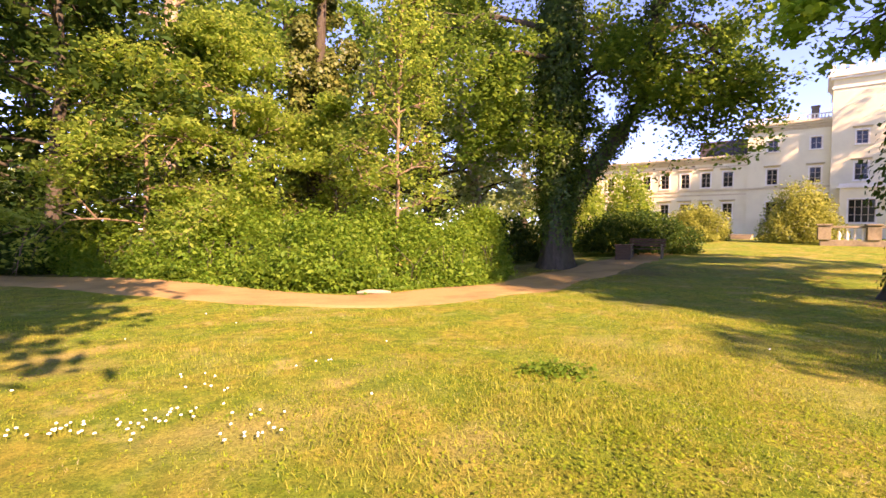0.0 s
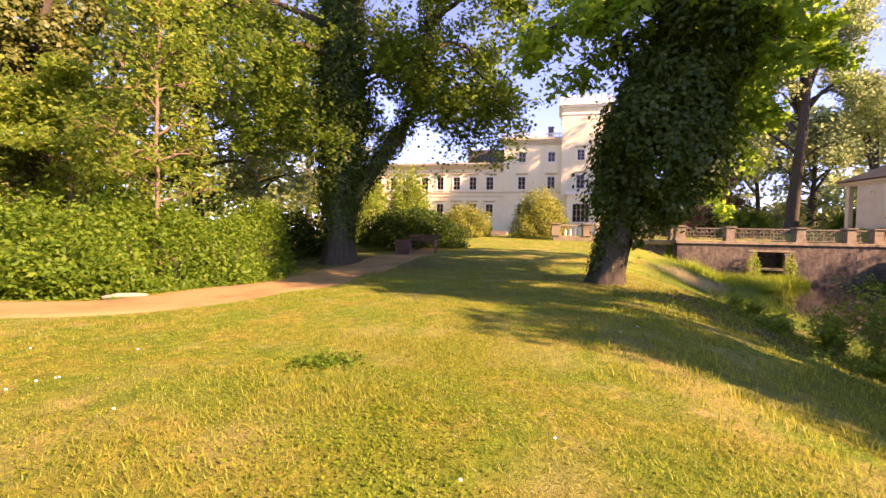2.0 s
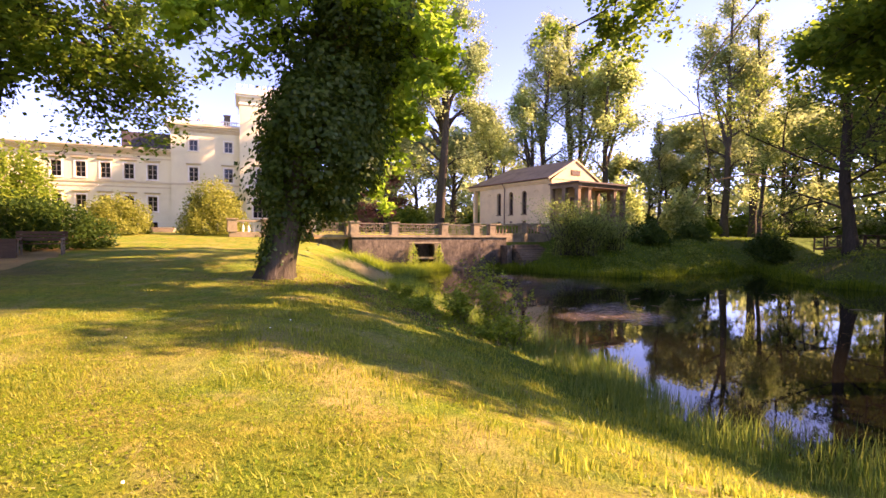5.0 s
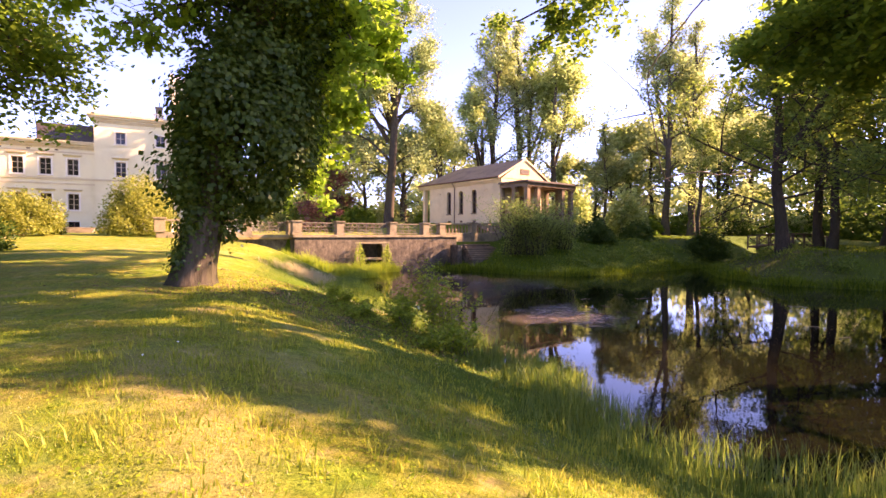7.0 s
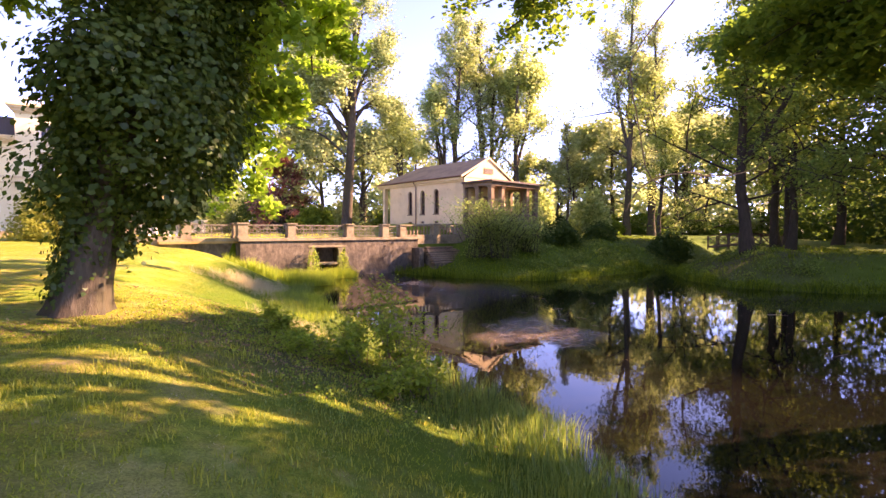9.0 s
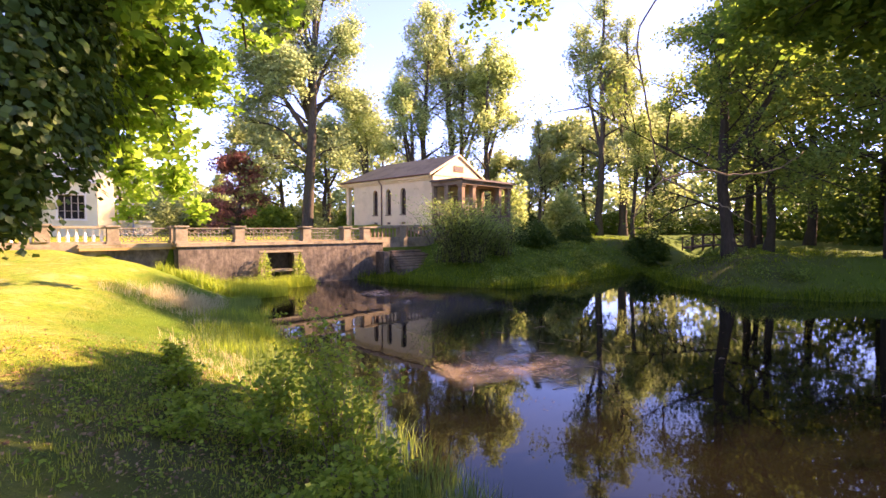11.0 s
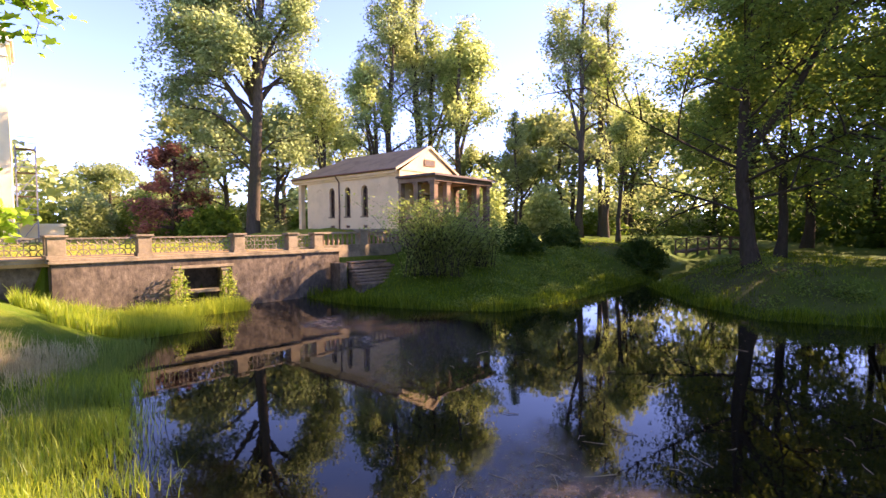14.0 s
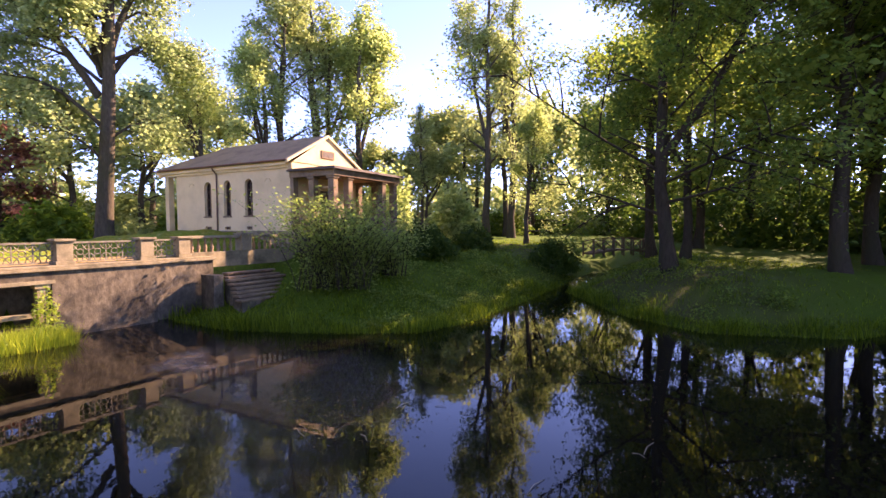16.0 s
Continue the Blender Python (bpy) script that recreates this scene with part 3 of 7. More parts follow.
def grown(seed, height, r0, spread, first=0.3, limbs=16, leaves=9000, size=0.25, flat=0.55, rise=0.6, lean=(0, 0), puff=0.09, top=0.95, sub=6, shape=0.55, wobble=0.03, limb=0.5, fine=False, twig=0.42, gaps=1.4, droop=0.10, fork=0):
    """A tree: arrays of trunk, limbs and leaves. flat squeezes the leaf tufts, rise lifts the limbs, fork splits the upper trunk."""
    rng = np.random.default_rng(seed)
    k = 12
    h = np.linspace(0, 1, k)
    wob = np.cumsum(rng.normal(size=(k, 2)) * wobble * height / k * 2, axis=0)
    wob -= wob[0]
    trunk = np.c_[wob + np.outer(h ** 1.3, lean), h * height * top]
    tr = r0 * (1 - 0.9 * h) ** 0.8 + 0.015
    tr[0] *= 1.45
    stems = [(trunk, tr)]
    for j in range(fork):
        i0 = 4 + j % 3
        q = np.linspace(0, 1, k)[:, None]
        w = rng.random() * 6.28
        end = trunk[-1] * np.array([1, 1, 0.86 + 0.1 * rng.random()]) + np.array([math.cos(w), math.sin(w), 0]) * spread * (0.45 + 0.3 * rng.random())
        line = trunk[i0] + (end - trunk[i0]) * q + np.array([math.cos(w), math.sin(w), 0]) * spread * 0.12 * np.sin(q * math.pi)
        stems.append((line, tr[i0] * 0.75 * (1 - 0.9 * h) + 0.015))
    tv, tf = joined([tube_arrays(p, r, 10) for p, r in stems])
    lines, rads, lens = [], [], []
    for i in range(limbs):
        line, lr = stems[i % len(stems)]
        u = first + (0.97 - first) * (i + rng.random() * 0.7) / limbs
        if i % len(stems):
            u = 0.25 + 0.72 * rng.random()
        base = np.array([np.interp(u, h, line[:, j]) for j in range(3)])
        az = i * 2.4 + rng.normal() * 0.35
        v_ = max((base[2] / (height * top) - first) / (1 - first), 0)
        length = spread * (shape + (1 - shape) * math.sin(math.pi * min(1, v_ * 0.85 + 0.22))) * (0.75 + 0.5 * rng.random()) * (1.05 - 0.45 * v_)
        el = rise * (0.45 + 0.75 * v_) + rng.normal() * 0.12
        dirv = np.array([math.cos(az) * math.cos(el), math.sin(az) * math.cos(el), math.sin(el)])
        q = np.linspace(0, 1, 7)[:, None]
        bend = rng.normal(size=3) * 0.10 * length
        lines.append(base + dirv * length * q + bend * q ** 2 + np.array([0, 0, -droop * length]) * q ** 2.2)
        rads.append(np.interp(u, h, lr) * limb * (1 - 0.85 * q[:, 0]) + 0.012)
        lens.append(length)
    lines, rads, lens = np.array(lines), np.array(rads), np.array(lens)
    l2, s2 = offshoots(rng, lines, sub, lens * twig, 0.28, droop=droop)
    tips = np.array([p[-5:] for p, _ in stems])
    l2b, s2b = offshoots(rng, tips, 8, spread * twig * 0.5, 0.0)
    l2, s2 = np.concatenate([l2, l2b]), np.r_[s2, s2b]
    l3, s3 = offshoots(rng, l2, 4, s2 * 0.55, 0.2, droop=droop, k=3)
    arrays = [tubes(lines, rads, 5), tubes(l2, (0.022 + 0.012 * s2)[:, None] * np.array([1, 0.8, 0.6, 0.4, 0.2]), 4 if fine else 3)]
    if fine:
        arrays.append(tubes(l3, (0.006 + 0.008 * s3)[:, None] * np.array([1, 0.65, 0.2]), 3))
    p = foliage(rng, l3, leaves, spread * puff * 0.72, flat, gaps, 4)
    p = p[p[:, 2] > height * first * 0.4]
    return (tv, tf), joined(arrays), leaf_arrays(p, size, 0.5, rng)


def tree(name, x, y, arrays, bark, leaf, label, category="tree", group="", turn=0.0, scale=1.0, sink=0.1):
    (tv, tf), (lv, lf), (cv, cf) = arrays
    ob = thing(name, pose(x, y, gz(x, y) - sink, 0, 0, turn) @ Matrix.Scale(scale, 4), label, category, group)
    part("trunk", arr_mesh("trunk", tv, np.array(tf)), bark, ob, smooth=True)
    part("branching", arr_mesh("branching", lv, np.array(lf)), bark, ob, smooth=True)
    part("crown", arr_mesh("crown", cv, cf), leaf, ob)
    return ob


def again(ob, x, y, turn, scale, label="", sink=0.1):
    """The same tree once more elsewhere."""
    saved = tuple(ob.scale)
    ob.scale = (1, 1, 1)
    c = copy_thing(ob, pose(x, y, gz(x, y) - sink, 0, 0, turn) @ Matrix.Scale(scale, 4))
    ob.scale = saved
    if label:
        c["label"] = label
    return c


def ivy_arrays(pts, radii, n, size, rng, bulge=0.35, clumps=0):
    """Ivy on a trunk: leaves hugging the stem, or hanging in overlapping bushy clumps."""
    pts, radii = np.asarray(pts, float), np.asarray(radii, float)

    def along(u):
        i = np.minimum(u.astype(int), len(pts) - 2)
        fr = (u - i)[:, None]
        return pts[i] * (1 - fr) + pts[i + 1] * fr, radii[i] * (1 - fr[:, 0]) + radii[i + 1] * fr[:, 0]

    seg = np.linalg.norm(np.diff(pts, axis=0), axis=1) * (radii[1:] + radii[:-1])
    cum = np.r_[0, np.cumsum(seg)] / seg.sum()
    m = clumps or n
    u = np.interp((np.arange(m) + rng.random(m)) / m, cum, np.arange(len(pts)))
    c, r = along(u)
    az = rng.random(m) * 2 * np.pi if not clumps else np.arange(m) * 2.399 + 0.5 * rng.normal(size=m)
    out = np.c_[np.cos(az), np.sin(az), np.full(m, 0.1)]
    if not clumps:
        lump = 0.5 + 0.3 * np.sin(az * 3 + c[:, 2] * 2.1) * np.sin(c[:, 2] * 1.7 + az) + 0.3 * np.sin(az * 6 + c[:, 2] * 1.3) * np.sin(c[:, 2] * 4.7 - az * 2)
        r = r * (0.80 + bulge * lump * rng.random(m) + 0.15 * rng.normal(size=m))
        c = c + np.c_[np.zeros((m, 2)), 0.22 * rng.normal(size=m)]
        return leaf_arrays(c + out * r[:, None], size, 0.1, rng, 0.8, out * 1.2)
    cr = r * (0.22 + 0.36 * rng.random(m))
    c = c + out * (r * (0.5 + 0.5 * rng.random(m)))[:, None]
    w = cr ** 2
    k = rng.choice(m, n, p=w / w.sum())
    d = unit(unit(rng.normal(size=(n, 3))) + 0.45 * out[k])
    rad = cr[k] * (0.62 + 0.45 * rng.random(n) ** 0.7)
    p = c[k] + d * rad[:, None] * np.array([1, 1, 1.25])
    stray = rng.random(n) < 0.12
    p[stray] += d[stray] * 0.34 * rng.random((stray.sum(), 1)) + rng.normal(size=(stray.sum(), 3)) * 0.08
    return leaf_arrays(p, size, 0.0, rng, 0.85, d * 1.0 + np.array([0, 0, 0.25]))


def bush(name, x, y, rx, ry, h, n, size, leaf, label, seed, category="bush", group="", stems=14, rough_top=0.25, low=0.05):
    """A shrub: stems from the ground and a lumpy shell of leaves."""
    rng = np.random.default_rng(seed)
    ob = thing(name, pose(x, y, gz(x, y)), label, category, group)
    st = Shape()
    for i in range(stems):
        a, r = rng.random() * 6.28, math.sqrt(rng.random()) * 0.8
        e = np.array([math.cos(a) * rx * r, math.sin(a) * ry * r, h * (0.6 + 0.35 * rng.random())])
        st.tube([e * q * np.array([0.3 + 0.7 * q, 0.3 + 0.7 * q, 1]) + np.array([0, 0, -0.1 * (q == 0)]) for q in (0, 0.35, 0.7, 1)], [0.03, 0.022, 0.014, 0.006], 4)
    part("woody_base", st, BARK, ob)
    d = rng.normal(size=(n, 3))
    d[:, 2] = np.abs(d[:, 2])
    d /= np.linalg.norm(d, axis=1, keepdims=True)
    az = np.arctan2(d[:, 1], d[:, 0])
    lump = 1 + rough_top * (0.6 * np.sin(az * 3 + seed) * np.sin(d[:, 2] * 5 + seed * 2) + 0.4 * np.sin(az * 7 + d[:, 2] * 9))
    rad = lump * (0.35 + 0.65 * rng.random(n) ** 0.35) + 0.04 * rng.normal(size=n)
    p = d * rad[:, None] * np.array([rx, ry, h])
    p[:, 2] = np.maximum(p[:, 2], low + 0.2 * rng.random(n))
    v, f = leaf_arrays(p, size, 0.4, rng)
    part("foliage", arr_mesh("foliage", v, f), leaf, ob)
    return ob


# ---- building parts ----
def wall_mesh(x0, x1, z0, z1, y0, thick, holes):
    """An upright wall from x0 to x1 with its face at y0, pierced by holes (x0, x1, z0, z1)."""
    s = Shape()
    xs = sorted({x0, x1, *(h[0] for h in holes), *(h[1] for h in holes)})
    zs = sorted({z0, z1, *(h[2] for h in holes), *(h[3] for h in holes)})
    y1 = y0 + thick
    for a, b in zip(xs, xs[1:]):
        for c, d in zip(zs, zs[1:]):
            if any(h[0] <= a and b <= h[1] and h[2] <= c and d <= h[3] for h in holes):
                continue
            s.quad((a, y0, c), (b, y0, c), (b, y0, d), (a, y0, d))
            s.quad((b, y1, c), (a, y1, c), (a, y1, d), (b, y1, d))
    for a, b, c, d in [*holes]:
        s.quad((a, y0, c), (a, y0, d), (a, y1, d), (a, y1, c))
        s.quad((b, y0, c), (b, y1, c), (b, y1, d), (b, y0, d))
        s.quad((a, y0, c), (a, y1, c), (b, y1, c), (b, y0, c))
        s.quad((a, y0, d), (b, y0, d), (b, y1, d), (a, y1, d))
    s.quad((x0, y0, z0), (x0, y0, z1), (x0, y1, z1), (x0, y1, z0))
    s.quad((x1, y0, z0), (x1, y1, z0), (x1, y1, z1), (x1, y0, z1))
    s.quad((x0, y0, z1), (x1, y0, z1), (x1, y1, z1), (x0, y1, z1))
    return s


def ring_frame(x0, x1, z0, z1, e, ya, yb):
    """One rectangular frame round an opening; e: its width, outwards when positive."""
    s = Shape()
    o, i_ = [(x0 - e, z0 - e), (x1 + e, z0 - e), (x1 + e, z1 + e), (x0 - e, z1 + e)], [(x0, z0), (x1, z0), (x1, z1), (x0, z1)]
    v = [(x, y, z) for y in (ya, yb) for loop in (o, i_) for x, z in loop]
    f = []
    for k in range(4):
        n_ = (k + 1) % 4
        f += [(k, n_, 4 + n_, 4 + k), (8 + n_, 8 + k, 12 + k, 12 + n_), (n_, k, 8 + k, 8 + n_), (4 + k, 4 + n_, 12 + n_, 12 + k)]
    return s.add(v, f)


def sash(parent, x0, x1, z0, z1, y, rows=3, cols=2, frame_mat=None, hood=True, surround=True, name="window"):
    """A window in its hole: surround, with hood, sill, frame, bars and panes under it."""
    win = part(name, ring_frame(x0, x1, z0, z1, 0.14 if surround else 0.05, y - 0.06, y + 0.1), TRIM, parent)
    part("sill", Shape().box(x0 - 0.19, x1 + 0.19, y - 0.14, y - 0.062, z0 - 0.14, z0 - 0.03), TRIM, win)
    if hood:
        part("hood", Shape().add([(x, yy, z) for x, yy, z in ((x0 - 0.28, y, z1 + 0.28), (x1 + 0.28, y, z1 + 0.28), (x1 + 0.34, y, z1 + 0.45), (x0 - 0.34, y, z1 + 0.45), (x0 - 0.28, y - 0.12, z1 + 0.28), (x1 + 0.28, y - 0.12, z1 + 0.28), (x1 + 0.34, y - 0.25, z1 + 0.40), (x0 - 0.34, y - 0.25, z1 + 0.40), (x1 + 0.34, y - 0.25, z1 + 0.45), (x0 - 0.34, y - 0.25, z1 + 0.45))], [(4, 5, 6, 7), (7, 6, 8, 9), (9, 8, 2, 3), (0, 1, 5, 4), (1, 2, 8, 6, 5), (0, 4, 7, 9, 3)]), OCHRE_SHADED_TRIM, win)
    yy, t = y + 0.2, 0.055
    fr = part("frame", ring_frame(x0 + t, x1 - t, z0 + t, z1 - t, t, yy, yy + 0.07), frame_mat or FRAME_PALE, win)
    for c in range(1, cols):
        xc = x0 + (x1 - x0) * c / cols
        part("mullion", Shape().box(xc - 0.04, xc + 0.04, yy + 0.004, yy + 0.066, z0 + t, z1 - t), frame_mat or FRAME_PALE, win)
    for r in range(1, rows):
        zc = z0 + (z1 - z0) * r / rows
        part("glazing_bar", Shape().box(x0 + t, x1 - t, yy + 0.012, yy + 0.058, zc - 0.022, zc + 0.022), frame_mat or FRAME_PALE, win)
    for c in range(cols):
        a, b = x0 + (x1 - x0) * c / cols, x0 + (x1 - x0) * (c + 1) / cols
        part("pane", Shape().box(a + 0.02, b - 0.02, yy + 0.03, yy + 0.04, z0 + 0.02, z1 - 0.02), GLASS, win)
    return win


def baluster(x, y, z, h, r=0.085):
    return [(z, r), (z + 0.06 * h, r), (z + 0.1 * h, r * 0.55), (z + 0.3 * h, r * 1.15), (z + 0.45 * h, r * 0.9), (z + 0.75 * h, r * 0.45), (z + 0.88 * h, r * 0.8), (z + h, r * 0.8)]


# ---- mansion ----
MZ = 1.3
mansion = thing("mansion", pose(40.55, 49.52, 0, 0, 0, -45), "cream stucco mansion with wing, tall block and crenellated tower", "house")
WING_Y, BLOCK_Y, TOWER_Y = 0.25, 0.0, -0.9
cols_w = [-3.55, -5.85, -8.1, -10.4, -12.6, -14.9, -17.2, -19.5]
up = [(x - 0.48, x + 0.48, 7.25, 8.95) for x in cols_w]
lo = [(x - 0.48, x + 0.48, 3.6, 5.3) for x in cols_w]
cellar = [(x - 0.5, x + 0.5, 1.75, 2.35) for x in cols_w]
part("wing_wall", wall_mesh(-22, -1.65, MZ - 0.6, 10.1, WING_Y, 0.45, up + lo + cellar), PLASTER, mansion)
for h in up + lo:
    sash(mansion, *h, WING_Y)
for x in cols_w:
    sash(mansion, x - 0.5, x + 0.5, 1.75, 2.35, WING_Y, rows=1, frame_mat=FRAME_DARK, hood=False, surround=False, name="cellar_window")
trim = Shape()
trim.box(-22, -1.655, WING_Y - 0.10, WING_Y - 0.003, 6.75, 6.95).box(-22, -1.655, WING_Y - 0.06, WING_Y - 0.003, 6.25, 6.4)
trim.box(-22, -1.655, WING_Y - 0.06, WING_Y - 0.003, 9.55, 9.68)
part("string_course", trim, OCHRE_SHADED_TRIM, mansion)
cor = Shape()
for i, (o_, z0, z1) in enumerate(((0.12, 10.0, 10.2), (0.3, 10.203, 10.42), (0.55, 10.423, 10.62), (0.7, 10.623, 10.78))):
    cor.box(-22, -1.656 + 0.0 * i, WING_Y - o_, WING_Y + 0.45, z0, z1)
part("cornice", cor, OCHRE_SHADED_TRIM, mansion)
part("wing_plinth", Shape().box(-22, -1.655, WING_Y - 0.08, WING_Y - 0.003, MZ - 0.5, MZ + 0.3), SANDSTONE, mansion)
for x in cols_w:
    part("attic_vent", Shape().box(x - 1.5, x - 1.2, WING_Y - 0.012, WING_Y - 0.003, 9.75, 9.9), FRAME_DARK, mansion)
roof = Shape()
roof.quad((-22, WING_Y - 0.72, 10.79), (-1.66, WING_Y - 0.72, 10.79), (-1.66, WING_Y + 4.0, 11.5), (-22, WING_Y + 4.0, 11.5))
roof.quad((-22, WING_Y + 4.0, 11.5), (-1.66, WING_Y + 4.0, 11.5), (-1.66, WING_Y + 9, 10.7), (-22, WING_Y + 9, 10.7))
part("wing_roof", roof, ZINC, mansion)
upper = Shape().box(-7.0, -1.7, 2.6, 8.0, 10.9, 13.0)
part("upper_roof", upper, DARK_ROOF, mansion, "dark slate upper roof beside the block")
part("wing_back", Shape().box(-22, -1.66, WING_Y + 0.5, WING_Y + 9, MZ - 0.6, 10.6), PLASTER, mansion)
# the three-storey block
cols_b = [0.72, 4.5]
bh = [(x - 0.48, x + 0.48, 7.25, 8.9) for x in cols_b] + [(x - 0.45, x + 0.45, 10.85, 12.1) for x in cols_b] + [(x - 0.5, x + 0.5, 3.3, 5.3) for x in cols_b]
part("block_wall", wall_mesh(-1.65, 5.75, MZ - 0.6, 13.1, BLOCK_Y, 0.45, bh), PLASTER, mansion)
for i, h in enumerate(bh):
    sash(mansion, *h, BLOCK_Y, hood=i < 2, rows=3 if i < 2 else 2)
part("block_side", Shape().box(-1.647, -1.2, BLOCK_Y + 0.455, BLOCK_Y + 9, MZ - 0.6, 13.1), PLASTER, mansion)
part("block_core", Shape().box(-1.19, 5.7, BLOCK_Y + 0.5, BLOCK_Y + 9, MZ - 0.6, 13.0), PLASTER, mansion)
tb = Shape().box(-1.65, 5.75, BLOCK_Y - 0.08, BLOCK_Y - 0.003, 6.75, 6.95)
part("string_course", tb, OCHRE_SHADED_TRIM, mansion)
cor = Shape()
for o_, z0, z1 in ((0.06, 13.0, 13.2), (0.22, 13.203, 13.45), (0.42, 13.453, 13.68), (0.6, 13.683, 13.9)):
    cor.box(-1.65 - o_, 5.74, BLOCK_Y - o_, BLOCK_Y + 9, z0, z1)
part("cornice", cor, OCHRE_SHADED_TRIM, mansion)
par = Shape().box(-1.95, 5.74, BLOCK_Y - 0.25, BLOCK_Y - 0.05, 13.905, 14.05).box(-1.95, 5.74, BLOCK_Y - 0.25, BLOCK_Y - 0.05, 14.42, 14.53)
for i in range(26):
    x = -1.8 + i * 0.29
    par.box(x - 0.06, x + 0.06, BLOCK_Y - 0.2, BLOCK_Y - 0.1, 14.05, 14.42)
par.box(1.9, 3.0, BLOCK_Y - 0.3, BLOCK_Y - 0.02, 14.055, 14.75)
part("roof_parapet", par, TRIM, mansion)
for x, z in ((2.3, 15.2), (4.3, 15.9)):
    ch = Shape().box(x - 0.35, x + 0.35, 3, 3.7, 13.9, z).box(x - 0.42, x + 0.42, 2.93, 3.77, z + 0.003, z + 0.12)
    part("chimney", ch, RED_STONE, mansion)
balc = Shape().box(-0.2, 1.8, -1.1, -0.003, 2.85, 3.0).box(-0.2, 1.8, -1.1, -1.05, 3.8, 3.86)
for i in range(15):
    x = -0.18 + i * 0.14
    balc.box(x, x + 0.03, -1.09, -1.06, 3.0, 3.8)
balc.box(-0.2, -0.1, -1.0, -0.8, MZ - 0.3, 2.85).box(1.6, 1.8, -1.0, -0.8, MZ - 0.3, 2.85)
part("balcony", balc, IRON, mansion, "small iron balcony over the garden door")
# tower
bay_h = [(7.2, 9.2, 2.95, 5.2)]
th = [(7.7, 8.6, 10.9, 12.2), (7.65, 8.65, 7.3, 9.0)]
part("tower_wall", wall_mesh(5.75, 11.6, MZ - 0.6, 17.5, TOWER_Y, 0.5, th), PLASTER, mansion)
part("tower_side", Shape().box(5.753, 6.2, TOWER_Y + 0.503, TOWER_Y + 6.2, MZ - 0.6, 17.5).box(11.15, 11.6, TOWER_Y + 0.503, TOWER_Y + 6.2, MZ - 0.6, 17.5).box(6.25, 11.1, TOWER_Y + 0.55, TOWER_Y + 6.2, MZ - 0.6, 17.3), PLASTER, mansion)
for h in th:
    sash(mansion, *h, TOWER_Y, rows=3)
cr = Shape()
for o_, z0, z1 in ((0.1, 16.6, 16.8), (0.25, 17.5, 17.75), (0.45, 17.753, 18.0), (0.3, 18.003, 18.45)):
    cr.box(5.75 - o_, 11.6 + o_, TOWER_Y - o_, TOWER_Y + 6.2, z0, z1)
part("tower_cornice", cr, TRIM, mansion)
for i in range(9):
    x = 5.5 + i * 0.72
    part("merlon", Shape().box(x, x + 0.42, TOWER_Y - 0.3, TOWER_Y, 18.453, 18.95), TRIM, mansion)
for i in range(7):
    y = TOWER_Y + 0.5 + i * 0.8
    part("merlon", Shape().box(5.46, 5.75, y, y + 0.45, 18.453, 18.95), TRIM, mansion)
# ground-floor bay of the tower
BAY_Y = TOWER_Y - 2.2
part("bay_wall", wall_mesh(6.5, 10.2, MZ - 0.6, 6.3, BAY_Y, 0.4, bay_h), PLASTER, mansion)
part("bay_side", Shape().box(6.503, 6.9, BAY_Y + 0.403, TOWER_Y - 0.003, MZ - 0.6, 6.3).box(9.8, 10.197, BAY_Y + 0.403, TOWER_Y - 0.003, MZ - 0.6, 6.3).box(6.95, 9.75, BAY_Y + 0.42, TOWER_Y - 0.003, 5.9, 6.25).box(6.95, 9.75, BAY_Y + 0.8, TOWER_Y - 0.003, MZ - 0.6, 5.89), PLASTER, mansion)
sash(mansion, *bay_h[0], BAY_Y, rows=3, cols=4, hood=False)
part("bay_cornice", Shape().box(6.3, 10.4, BAY_Y - 0.2, TOWER_Y - 0.003, 6.303, 6.5).box(6.4, 10.3, BAY_Y - 0.1, TOWER_Y - 0.003, 6.503, 6.75), TRIM, mansion)
part("east_terrace", Shape().box(11.603, 15.0, 1.2, 8.0, MZ - 0.6, 2.7).box(11.603, 15.15, 1.05, 8.1, 2.703, 2.95), PLASTER, mansion)
# ivy on the tower's foot
rng = np.random.default_rng(5)
n = 3000
p = np.c_[4.9 + 1.3 * rng.random(n) ** 0.8, BLOCK_Y - 0.35 * rng.random(n) - 0.05, MZ + 4.2 * rng.random(n)]
p = p[rng.random(n) < (1.1 - (p[:, 2] - MZ) / 6)]
v, f = leaf_arrays(p, 0.3, 0.1, rng, 0.8, np.tile([0, -1.0, 0.1], (len(p), 1)))
wall_ivy = part("wall_ivy", arr_mesh("wall_ivy", v, f), LEAF_IVY)
wall_ivy.matrix_basis = pose(40.55, 49.52, 0, 0, 0, -45)
tagged(wall_ivy, "dark ivy climbing the cream mansion wall", "ivy")

# scaffold at the mansion's end
scaf = thing("scaffold", pose(40.55, 49.52, 0, 0, 0, -45), "steel scaffold tower against the mansion's end", "scaffold")
for x in (11.9, 13.2):
    for y in (-0.7, 0.4):
        part("post", Shape().turned(x, y, [(MZ - 0.6, 0.05), (9.5, 0.05)], 6), SCAFFOLD, scaf)
for z in (3.2, 5.2, 7.2, 9.2):
    part("deck", Shape().box(11.85, 13.25, -0.65, 0.35, z, z + 0.06), WOOD, scaf)
    for zz in (0.5, 1.0):
        part("rail", Shape().tube([(11.8, -0.76, z + zz), (13.3, -0.76, z + zz)], [0.03, 0.03], 5), SCAFFOLD, scaf)
